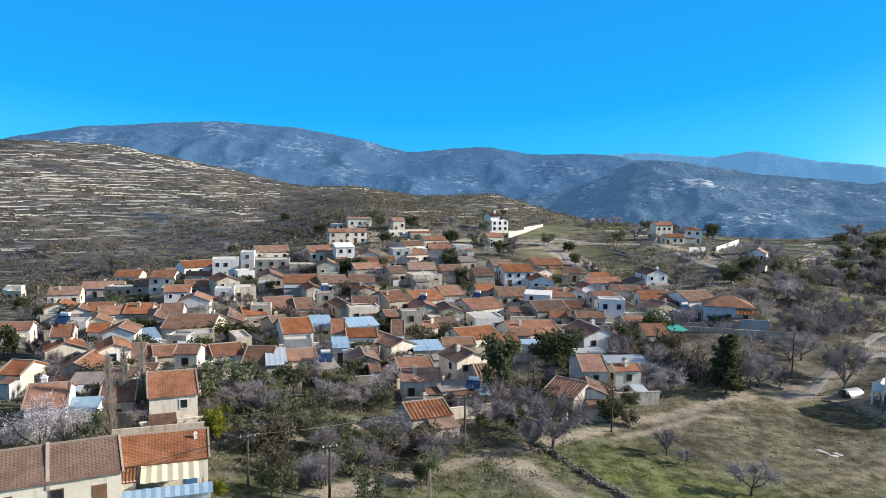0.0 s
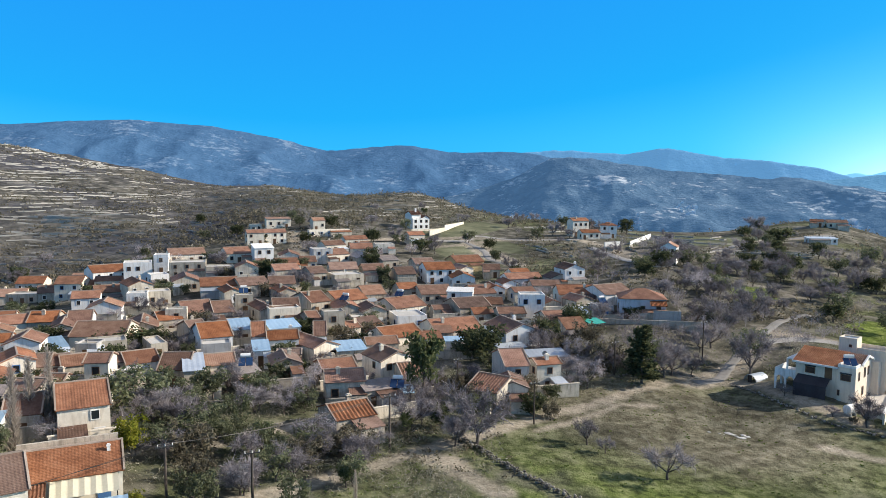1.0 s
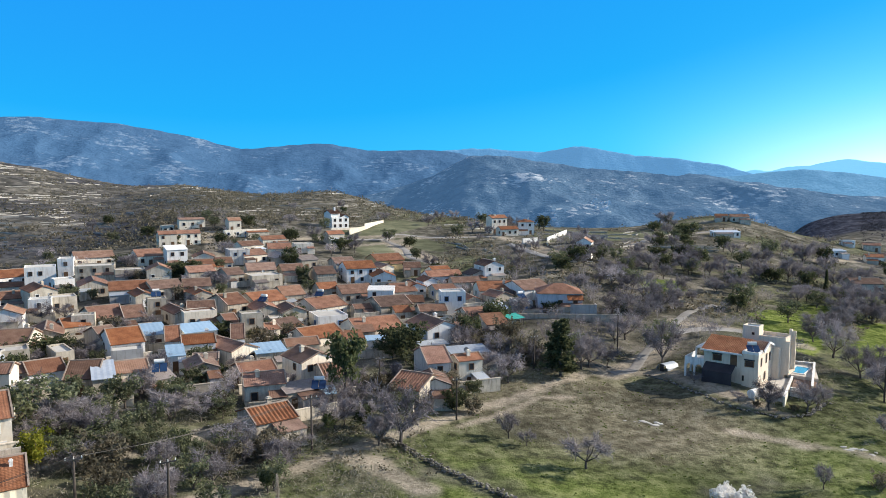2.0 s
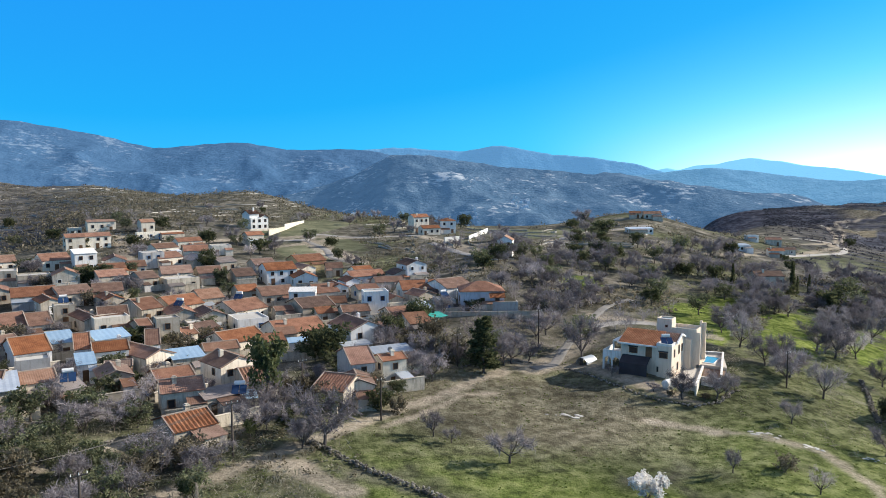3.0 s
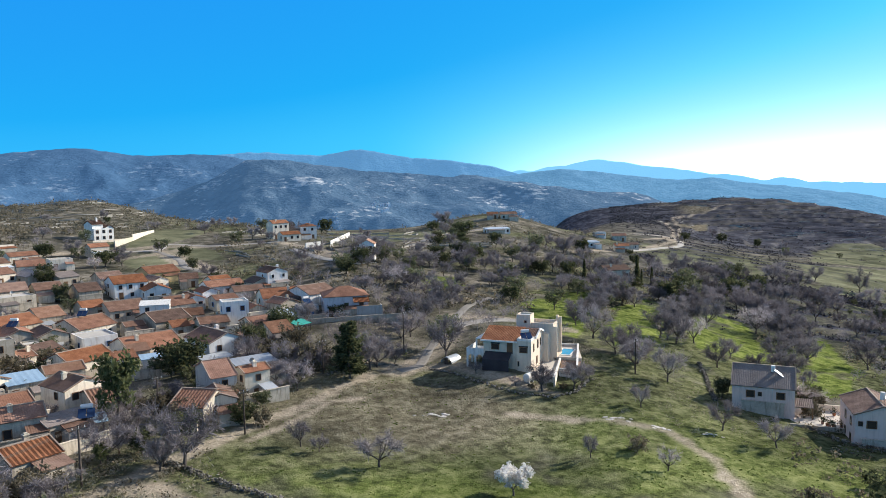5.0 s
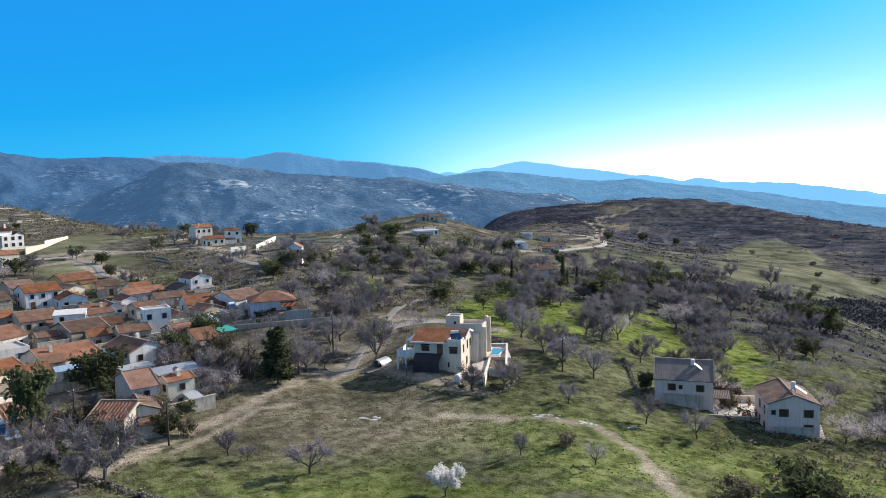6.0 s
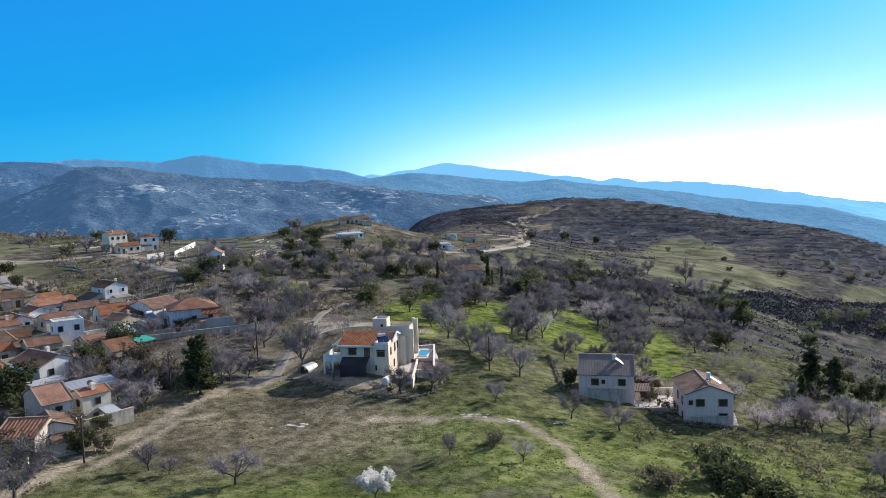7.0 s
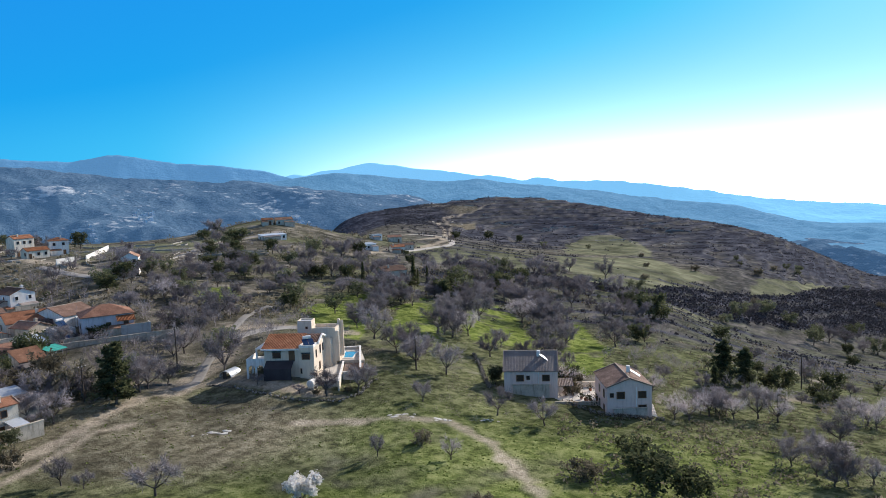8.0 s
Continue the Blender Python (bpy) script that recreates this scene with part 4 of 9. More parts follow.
house(-58.0, 177.2, 11, 7.2, 6.9, 3.3, "G", 1.44, "W", "p", 1, 17, 1.0)
house(-76.6, 157.8, 20, 4.6, 5.9, 3.0, "G", 0.92, "C", "p", 1, 18, 1.8)
house(-74.1, 162.5, 16, 5.3, 7.4, 3.0, "R", 1.33, "C", "o", 1, 19, 1.4)
house(-68.4, 156.2, 28, 6.4, 7.0, 3.2, "R", 1.25, "C", "o", 1, 20, 1.7)
house(-63.4, 157.8, 9, 5.3, 8.4, 3.4, "R", 1.51, "S", "o", 1, 21, 1.6)
house(-57.5, 151.0, 15, 4.2, 10.4, 3.2, "G", 0.84, "C", "o", 1, 22, 1.9)
house(-56.0, 156.3, 13, 4.4, 10.4, 3.4, "R", 1.87, "W", "o", 1, 23, 1.5)
house(-47.1, 143.0, 2, 9.4, 10.4, 3.2, "R", 1.77, "C", "p", 1, 24, 2.0)
house(-55.3, 120.8, 12, 3.0, 4.9, 4.5, "R", 0.88, "W", "o", 2, 25, 4.0)
house(-50.5, 117.9, 11, 4.8, 5.8, 5.0, "G", 0.96, "W", "o", 2, 26, 3.9)
house(-50.7, 128.5, 32, 3.4, 5.4, 2.6, "M", 0.75, "W", "t", 1, 27, 3.2)
house(-46.9, 106.4, 26, 4.2, 5.7, 4.5, "G", 0.84, "C", "o", 2, 28, 4.4)
house(-46.0, 110.6, 10, 4.1, 6.7, 3.0, "R", 1.13, "S", "b", 1, 29, 4.2)
house(-43.6, 111.3, 17, 3.6, 5.2, 3.3, "R", 0.93, "S", "o", 1, 30, 3.8)
house(-41.2, 111.4, 25, 3.6, 5.6, 3.3, "R", 0.95, "S", "b", 1, 31, 3.7)
house(-35.4, 105.3, 3, 3.1, 4.5, 5.0, "R", 0.81, "C", "o", 2, 32, 3.7)
house(-35.8, 114.6, 16, 3.2, 5.0, 3.3, "R", 0.85, "S", "p", 1, 33, 3.2)
house(-33.3, 115.4, 28, 4.7, 6.4, 3.3, "R", 1.15, "W", "o", 1, 34, 3.0)
house(-27.1, 114.4, 2, 4.2, 9.1, 3.0, "R", 1.55, "S", "b", 1, 35, 2.7)
house(-24.3, 111.5, 14, 2.9, 7.3, 3.6, "M", 0.88, "S", "s", 1, 36, 2.4)
house(-21.9, 116.0, 18, 5.3, 6.1, 3.6, "R", 1.04, "C", "p", 1, 37, 1.9)
house(-31.9, 88.1, 22, 5.3, 9.4, 4.6, "R", 1.70, "C", "o", 2, 38, 3.8)
house(-48.1, 99.8, 7, 5.0, 7.8, 3.0, "G", 1.00, "S", "o", 1, 39, 4.9)
house(-40.6, 96.0, -3, 3.5, 5.1, 3.0, "R", 0.86, "S", "b", 1, 40, 4.6)
house(-38.0, 87.9, 16, 3.7, 7.6, 3.0, "R", 1.37, "S", "o", 1, 41, 4.5)
house(-40.4, 81.9, 11, 4.6, 3.6, 2.6, "M", 0.51, "W", "t", 1, 42, 4.9)
house(-58.1, 114.4, 19, 2.9, 6.8, 4.6, "R", 1.23, "C", "o", 2, 43, 4.6)
house(-43.3, 81.8, 19, 4.0, 8.3, 3.3, "R", 1.49, "W", "o", 1, 44, 5.4)
house(-43.3, 153.6, 13, 5.9, 10.2, 3.2, "G", 1.18, "S", "b", 1, 45, 1.2)
house(-40.2, 160.7, 26, 4.9, 7.2, 3.4, "R", 1.29, "S", "o", 1, 46, 1.0)
house(-38.2, 160.7, 9, 4.3, 3.5, 5.0, "F", 0.00, "S", "c", 2, 47, 1.0)
house(-36.8, 170.7, 27, 6.7, 10.4, 3.3, "R", 1.87, "S", "o", 1, 48, 1.1)
house(-27.4, 142.0, 21, 5.6, 10.4, 3.6, "R", 1.87, "W", "o", 1, 49, 1.2)
house(-23.5, 151.8, 19, 4.2, 7.1, 3.0, "M", 0.99, "C", "t", 1, 50, 0.8)
house(-19.3, 145.9, 9, 2.5, 10.4, 3.2, "R", 1.87, "W", "o", 1, 51, 0.8)
house(-15.3, 152.1, 21, 6.3, 5.7, 3.4, "M", 0.79, "C", "t", 1, 52, 0.4)
house(-14.0, 139.3, 10, 5.6, 6.2, 3.8, "R", 1.11, "W", "o", 1, 53, 0.5)
house(-17.0, 131.6, 11, 2.8, 5.4, 3.0, "M", 0.76, "W", "t", 1, 54, 0.9)
house(-24.3, 129.2, 12, 4.9, 4.0, 4.0, "F", 0.00, "G", "c", 1, 55, 1.4)
house(-30.8, 170.4, 19, 4.3, 10.4, 3.3, "R", 1.77, "S", "b", 1, 56, 1.1)
house(-27.1, 180.3, 12, 4.2, 3.7, 4.5, "F", 0.00, "S", "c", 2, 57, 1.4)
house(-37.4, 204.4, 13, 9.5, 9.6, 3.2, "R", 1.73, "S", "o", 1, 58, 2.3)
house(-29.0, 204.1, 26, 7.9, 9.2, 3.4, "R", 1.57, "S", "b", 1, 59, 2.2)
house(-41.7, 230.5, 14, 8.3, 6.3, 3.6, "F", 0.00, "S", "c", 1, 60, 3.6)
house(-33.4, 228.3, 11, 6.8, 7.5, 4.0, "G", 1.50, "S", "p", 1, 61, 3.5)
house(-20.8, 206.6, 10, 7.0, 9.3, 3.3, "R", 1.58, "S", "b", 1, 62, 2.2)
house(-41.6, 259.8, 24, 8.3, 10.4, 3.3, "R", 1.87, "C", "o", 1, 63, 5.4)
house(-31.7, 254.3, 19, 6.5, 5.4, 6.0, "M", 1.09, "W", "w", 2, 64, 4.8)
house(-23.3, 258.2, 7, 7.0, 10.4, 3.3, "G", 1.40, "C", "b", 1, 65, 4.7)
house(-22.0, 226.9, 21, 7.6, 8.0, 3.6, "R", 1.44, "S", "o", 1, 66, 3.2)
house(-16.6, 173.4, 9, 5.9, 10.4, 3.6, "R", 1.77, "S", "b", 1, 67, 0.8)
house(-21.6, 172.8, 24, 4.1, 10.4, 3.3, "G", 0.82, "S", "o", 1, 68, 1.0)
house(-16.5, 167.5, 16, 6.9, 4.8, 4.0, "F", 0.00, "C", "c", 1, 69, 0.8)
house(-11.5, 185.9, 32, 5.4, 10.4, 3.3, "R", 1.87, "S", "o", 1, 70, 0.6)
house(-3.5, 190.5, 29, 8.4, 10.4, 3.3, "R", 1.87, "S", "o", 1, 71, 0.2)
house(3.5, 200.3, 17, 5.9, 10.4, 3.3, "R", 1.77, "S", "p", 1, 72, 0.1)
house(11.0, 186.4, 31, 9.4, 10.4, 3.3, "R", 1.87, "C", "o", 1, 73, -1.1)
house(-2.8, 179.9, 12, 6.2, 9.9, 3.3, "G", 1.24, "S", "o", 1, 74, -0.3)
house(3.4, 176.2, 13, 5.9, 8.4, 3.6, "G", 1.18, "S", "b", 1, 75, -0.7)
house(-10.2, 162.8, 22, 2.6, 9.6, 3.2, "R", 1.73, "S", "o", 1, 76, -0.1)
house(-7.5, 150.5, 3, 2.4, 10.4, 3.2, "R", 1.87, "S", "o", 1, 77, -0.2)
house(-5.1, 158.2, 12, 4.5, 3.6, 6.0, "F", 0.00, "S", "c", 2, 78, -0.5)
house(-1.7, 159.5, 27, 3.1, 5.4, 3.0, "R", 0.97, "C", "o", 1, 79, -0.9)
house(-8.3, 138.2, 33, 5.3, 10.4, 3.3, "G", 1.06, "C", "o", 1, 80, -0.0)
house(-1.4, 136.5, 13, 5.5, 5.3, 3.2, "M", 0.74, "S", "t", 1, 81, -0.7)
house(4.7, 144.5, 9, 6.3, 5.3, 3.2, "R", 0.90, "S", "p", 1, 82, -1.4)
house(8.0, 152.8, 27, 8.8, 8.8, 3.6, "R", 1.58, "C", "o", 1, 83, -1.9)
house(21.1, 162.7, 15, 11.1, 10.4, 3.3, "R", 1.87, "C", "o", 1, 84, -2.3)
house(5.4, 124.2, 25, 6.5, 7.1, 4.6, "G", 1.30, "C", "p", 2, 85, -0.8)
house(-3.6, 121.7, 17, 5.7, 5.7, 3.0, "R", 1.03, "S", "o", 1, 86, 0.0)
house(-2.0, 111.1, 6, 5.8, 6.2, 3.6, "R", 1.11, "S", "o", 1, 87, 0.2)
house(5.7, 123.6, 4, 3.4, 5.5, 3.3, "R", 0.99, "S", "o", 1, 88, -0.7)
house(8.3, 118.8, 12, 3.5, 9.3, 3.0, "R", 1.57, "S", "b", 1, 89, -0.8, extras="k")
house(3.2, 108.7, 22, 5.3, 2.8, 3.0, "M", 0.70, "S", "g", 1, 90, -0.3)
house(6.1, 108.7, 4, 4.6, 2.8, 2.5, "M", 0.39, "S", "t", 1, 91, -0.5)
house(-1.4, 97.0, 24, 5.6, 6.5, 3.0, "R", 1.18, "S", "o", 1, 92, -0.1, extras="k")
house(22.3, 250.7, 13, 7.0, 9.4, 3.3, "R", 1.59, "S", "b", 1, 93, 2.4)
house(25.7, 233.6, 9, 9.3, 10.4, 4.6, "R", 1.87, "W", "o", 2, 94, 1.3)
house(38.2, 257.7, 16, 10.5, 10.4, 3.1, "R", 1.87, "O", "o", 1, 95, 2.5)
house(32.6, 225.9, 2, 7.1, 8.6, 3.3, "G", 1.42, "W", "o", 1, 96, 0.8)
house(21.4, 205.6, 11, 9.1, 10.4, 2.9, "R", 1.77, "S", "b", 1, 97, -0.4)
house(28.1, 196.3, -15, 7.0, 3.5, 4.6, "M", 0.71, "W", "w", 2, 98, -0.7)
house(28.4, 185.9, 16, 8.7, 10.4, 3.3, "R", 1.77, "S", "b", 1, 99, -1.3)
house(34.6, 204.5, 11, 6.6, 10.0, 2.9, "R", 1.79, "C", "o", 1, 100, -0.3)
house(38.9, 206.5, 5, 5.3, 7.7, 3.1, "G", 1.06, "W", "o", 1, 101, 0.2)
house(44.4, 212.7, 9, 5.0, 6.7, 3.3, "G", 1.00, "W", "o", 1, 102, 0.6)
house(50.8, 222.0, 8, 11.0, 7.8, 2.9, "R", 1.41, "W", "o", 1, 103, 1.2)
house(51.6, 230.5, 11, 6.1, 6.8, 3.1, "R", 1.22, "C", "o", 1, 104, 1.5)
house(43.1, 176.7, -5, 6.1, 4.8, 6.5, "F", 0.00, "W", "c", 2, 105, -0.7)
house(49.1, 184.7, 4, 4.2, 10.4, 2.9, "G", 0.84, "S", "o", 1, 106, 0.1)
house(57.8, 189.5, -6, 9.3, 10.4, 3.1, "R", 1.87, "C", "o", 1, 107, 1.3)
house(64.1, 215.2, 10, 6.5, 7.6, 5.0, "G", 1.30, "W", "b", 2, 108, 2.8)
house(65.4, 184.8, 18, 8.8, 10.4, 2.9, "R", 1.77, "W", "b", 1, 109, 2.3)
house(32.3, 149.3, 15, 7.8, 10.4, 5.0, "G", 1.56, "W", "o", 2, 110, -1.8)
house(40.3, 151.5, 18, 4.5, 2.8, 3.3, "M", 0.95, "W", "p", 1, 111, -1.4)
house(30.3, 140.7, 16, 5.9, 3.0, 2.9, "M", 0.36, "C", "s", 1, 112, -1.9)
house(35.4, 132.8, 7, 7.7, 4.3, 3.1, "M", 0.52, "C", "s", 1, 113, -1.9)
house(26.4, 122.8, 3, 4.1, 9.7, 5.0, "R", 1.75, "G", "o", 2, 114, -2.0)
house(32.2, 121.7, 10, 4.5, 4.0, 5.0, "R", 0.72, "C", "o", 2, 115, -2.3)
house(21.7, 112.3, -40, 5.4, 8.3, 3.1, "R", 1.49, "S", "o", 1, 116, -1.5, extras="k")
house(24.5, 113.5, -5, 4.9, 6.3, 3.3, "G", 0.98, "C", "b", 1, 117, -1.9, extras="k")
house(21.1, 149.9, 1, 5.7, 2.8, 2.9, "M", 0.39, "W", "t", 1, 118, -2.3)
house(47.0, 153.6, 6, 5.2, 4.7, 3.1, "M", 1.60, "S", "b", 1, 119, -0.9)
house(12.2, 173.9, 12, 7.2, 8.0, 3.4, "F", 0.00, "W", "c", 1, 120, -1.6)
house(21.1, 183.9, 10, 4.4, 4.5, 2.9, "R", 0.77, "S", "b", 1, 121, -1.4)
house(-12.8, 223.8, 25, 5.0, 8.9, 3.6, "R", 1.51, "S", "b", 1, 122, 2.6)
house(-4.5, 235.1, 8, 8.6, 10.4, 3.3, "R", 1.77, "S", "p", 1, 123, 2.7)
house(2.3, 259.5, 22, 7.6, 10.4, 3.3, "G", 1.52, "S", "g", 1, 124, 3.8)
house(-8.4, 262.4, 31, 8.7, 8.7, 3.3, "R", 1.57, "C", "o", 1, 125, 4.6)
house(-12.3, 260.7, 14, 6.7, 8.0, 5.0, "F", 0.00, "G", "c", 2, 126, 4.6)
house(-3.4, 222.8, 19, 9.1, 8.0, 3.4, "F", 0.00, "S", "c", 1, 127, 2.1)
house(4.9, 235.0, 10, 6.9, 9.4, 3.3, "R", 1.59, "S", "b", 1, 128, 2.3)
house(14.6, 231.2, 11, 6.0, 10.4, 3.3, "R", 1.77, "S", "b", 1, 129, 1.5)
house(10.0, 255.6, 22, 6.0, 9.8, 3.4, "R", 1.23, "S", "g", 1, 130, 3.1)
house(1.6, 271.6, 4, 8.0, 9.2, 4.4, "R", 1.65, "C", "o", 2, 131, 4.7)
house(-9.6, 284.4, 27, 8.4, 8.2, 3.3, "R", 1.39, "C", "b", 1, 132, 6.0)
house(10.8, 289.3, 7, 7.1, 8.0, 3.3, "F", 0.00, "C", "c", 1, 133, 5.5)
house(-67.0, 207.7, 24, 7.7, 8.4, 3.3, "R", 1.43, "S", "b", 1, 134, 0.2)
house(-76.0, 238.9, 8, 9.3, 5.6, 3.3, "R", 1.01, "C", "o", 1, 135, -1.0)
house(-58.1, 223.4, 25, 5.1, 5.8, 4.0, "F", 0.00, "W", "c", 1, 136, 1.7)
house(-50.3, 192.7, 21, 5.6, 5.4, 4.0, "F", 0.00, "S", "c", 1, 137, 1.3)
house(-95.4, 241.2, 20, 6.7, 10.0, 3.0, "R", 1.71, "S", "b", 1, 138, -4.3)
house(-65.7, 142.3, 17, 4.7, 4.7, 3.0, "G", 0.94, "C", "p", 1, 139, 2.6)
house(-68.3, 138.8, 14, 4.6, 5.4, 3.0, "F", 0.00, "G", "c", 1, 140, 3.1)
house(-43.6, 133.0, 20, 6.3, 4.8, 3.0, "F", 0.00, "S", "c", 1, 141, 2.4)
house(-40.9, 98.0, 13, 2.8, 3.5, 3.0, "R", 0.59, "S", "p", 1, 142, 4.5)
house(-33.4, 105.3, 18, 2.5, 2.9, 3.0, "F", 0.00, "W", "c", 1, 143, 3.5)
house(-11.6, 127.8, 3, 3.9, 3.6, 3.0, "R", 0.61, "S", "p", 1, 144, 0.8)
house(-11.8, 121.0, 13, 4.6, 6.3, 3.2, "G", 0.92, "S", "p", 1, 145, 1.0)
house(-16.9, 113.1, 29, 3.5, 2.8, 3.0, "M", 0.70, "S", "g", 1, 146, 1.5)
house(-19.1, 195.2, 21, 4.3, 8.3, 3.4, "G", 0.86, "S", "o", 1, 147, 1.6)
house(54.2, 206.9, -1, 8.2, 6.9, 2.9, "R", 1.17, "S", "b", 1, 148, 1.2)
house(35.3, 187.7, -6, 5.0, 7.0, 3.1, "R", 1.19, "S", "b", 1, 149, -0.9)
house(37.2, 174.2, 0, 6.6, 6.4, 3.3, "R", 1.09, "S", "b", 1, 150, -1.2)
house(30.3, 176.3, 7, 4.0, 2.9, 2.9, "M", 1.03, "S", "o", 1, 151, -1.5)
house(55.8, 179.3, 19, 5.2, 6.2, 3.1, "G", 1.04, "S", "o", 1, 152, 1.0)
house(45.1, 164.7, 8, 5.1, 7.8, 3.3, "R", 1.40, "S", "o", 1, 153, -0.9)
house(45.9, 199.9, 10, 6.1, 5.6, 2.9, "R", 1.01, "S", "o", 1, 154, 0.4)
house(59.1, 170.4, 0, 4.0, 5.9, 3.0, "F", 0.00, "G", "c", 1, 155, 0.9)
house(52.0, 166.2, -2, 3.5, 5.5, 3.3, "M", 0.66, "S", "s", 1, 156, -0.1)
house(0.5, 169.6, 8, 4.1, 4.3, 3.0, "F", 0.00, "S", "c", 1, 157, -0.8)
house(2.3, 164.8, 32, 5.6, 2.8, 2.8, "M", 0.95, "S", "b", 1, 158, -1.0)
house(15.5, 150.6, 9, 4.0, 2.8, 3.3, "M", 1.01, "S", "o", 1, 159, -2.2)
house(45.0, 242.0, -7, 5.5, 8.2, 2.9, "R", 1.40, "S", "b", 1, 160, 1.7)
house(35.1, 242.8, 19, 4.7, 8.2, 3.1, "G", 0.94, "C", "p", 1, 161, 1.7)
house(-58.2, 122.8, 11, 4.6, 4.0, 3.0, "G", 0.92, "S", "b", 1, 162, 3.9)
house(-83.9, 164.3, 20, 6.3, 6.1, 3.0, "G", 1.26, "C", "o", 1, 163, 1.4)
house(-32.4, 149.2, 31, 3.2, 9.7, 3.0, "R", 1.64, "S", "b", 1, 164, 1.1)
house(-45.4, 130.1, -3, 3.6, 3.7, 2.8, "F", 0.00, "G", "c", 1, 165, 2.8)
house(-56.3, 110.7, 30, 5.4, 5.5, 3.0, "G", 1.08, "C", "o", 1, 166, 4.8)
house(-44.1, 92.3, 7, 3.5, 2.8, 2.6, "M", 0.70, "S", "g", 1, 167, 5.0)
house(-40.0, 101.4, 1, 3.1, 3.2, 2.8, "R", 0.54, "S", "b", 1, 168, 4.3)
house(60.1, 215.5, 9, 6.3, 6.6, 2.9, "G", 1.26, "S", "b", 1, 169, 2.1)
house(18.8, 157.2, 9, 3.8, 2.8, 3.1, "M", 0.95, "S", "p", 1, 170, -2.2)
house(26.5, 150.4, 1, 4.9, 4.4, 2.6, "F", 0.00, "S", "c", 1, 171, -2.1)
house(-16.4, 248.7, 11, 5.1, 8.5, 3.0, "R", 1.45, "S", "b", 1, 172, 3.9)
house(14.0, 209.3, 14, 5.6, 7.7, 3.0, "R", 1.38, "S", "o", 1, 173, 0.2)
house(-23.1, 244.0, 18, 7.3, 6.4, 3.0, "R", 1.16, "C", "o", 1, 174, 4.1)
house(-32.8, 194.9, 21, 4.4, 8.4, 3.0, "G", 0.88, "S", "o", 1, 175, 2.1)
house(-44.0, 143.6, 18, 2.9, 6.6, 2.8, "R", 1.11, "S", "p", 1, 176, 1.6)
house(-36.0, 134.8, 27, 2.8, 7.2, 2.8, "F", 0.00, "S", "c", 1, 177, 1.9)

# its outskirts
house(-74.7, 130.6, 13, 5.2, 4.4, 2.7, "R", 0.91, "C", "o", 1, 7)
house(-53.2, 94.1, -7, 2.8, 5.3, 3, "R", 1.10, "C", "o", 1, 39)
house(-40.1, 297.3, 18, 6.5, 5.5, 5, "R", 1.16, "C", "o", 2, 47)
house(-33.2, 301, 18, 9.3, 5.6, 4.6, "R", 1.18, "C", "o", 2, 48)
house(-35.2, 338.5, 18, 11, 3.7, 4.2, "M", 0.74, "C", "p", 1, 49)
house(-45.4, 339.4, 18, 5, 4.0, 3.1, "F", 0.00, "C", "c", 1, 50)
house(-17.2, 331.4, 20, 5.4, 5.6, 4.6, "R", 1.17, "C", "p", 1, 51)
house(-11.7, 318.8, 20, 18.1, 2.4, 2.7, "F", 0.00, "C", "c", 1, 52)
house(-0.9, 299.3, 20, 9.4, 6.1, 3.2, "R", 1.27, "C", "o", 1, 56)
house(24.8, 313.7, 18, 7.1, 6.1, 4.3, "R", 1.27, "C", "o", 1, 111)
house(107.5, 348, 12, 8.6, 6.2, 7.4, "R", 1.4, "C", "o", 2, 133)
house(108.2, 333, 8, 9.2, 5.5, 3.2, "R", 1.25, "C", "o", 1, 136)
house(120.0, 340, -14, 7.4, 6.6, 6.0, "H", 1.5, "W", "o", 2, 134)
house(104.2, 234.5, -30, 5.2, 6.5, 5.6, "G", 1.4, "W", "p", 2, 135)
house(-155.1, 270.9, 6, 5.5, 3.5, 3, "F", 0.00, "C", "c", 1, 191)
house(-146.6, 256.2, 1, 5.4, 3.3, 3.2, "F", 0.00, "C", "c", 1, 223)
house(189, 203, -20, 9.5, 8.0, 4.2, "R", 1.5, "C", "b", 1, 301)
house(247, 283, -12, 9.0, 5.0, 3.0, "M", 0.5, "W", "s", 1, 302)
house(262, 276, -30, 7.0, 5.5, 3.4, "R", 1.1, "C", "o", 1, 303)
house(280, 288, -25, 8.0, 5.0, 2.8, "R", 0.9, "S", "b", 1, 304)
house(300, 318, -34, 8.0, 5.5, 3.4, "R", 1.1, "S", "o", 1, 305)
house(289, 322, -20, 6.0, 5.0, 3.2, "F", 0.0, "W", "c", 1, 306)
house(196, 290, -10, 12.0, 4.5, 2.4, "M", 0.4, "W", "s", 1, 307)
house(238, 341, -20, 9.5, 6.0, 3.2, "R", 1.2, "C", "b", 1, 308)
house(229, 343, -30, 6.0, 5.0, 2.8, "R", 0.9, "S", "o", 1, 309)


# ---- houses of their own shape ----
VILLA_WALL = plaster("pale_cream_render", (0.68, 0.57, 0.44), (0.79, 0.68, 0.55), (0.58, 0.48, 0.37), 1.2, 0.03, 0.0)
HOUSE_WALL = plaster("beige_render", (0.70, 0.545, 0.48), (0.80, 0.645, 0.57), (0.58, 0.455, 0.40), 1.2, 0.03, 0.0)
PAVING = plain("pale_paving", (0.50, 0.46, 0.40), (0.66, 0.62, 0.56), 3.0)
CLOTH = plain("dark_awning_cloth", (0.035, 0.03, 0.035), (0.06, 0.055, 0.06), 3.0)
CANVAS = plain("cream_canvas", (0.55, 0.50, 0.36), (0.68, 0.63, 0.48), 2.0, vary=0.02)
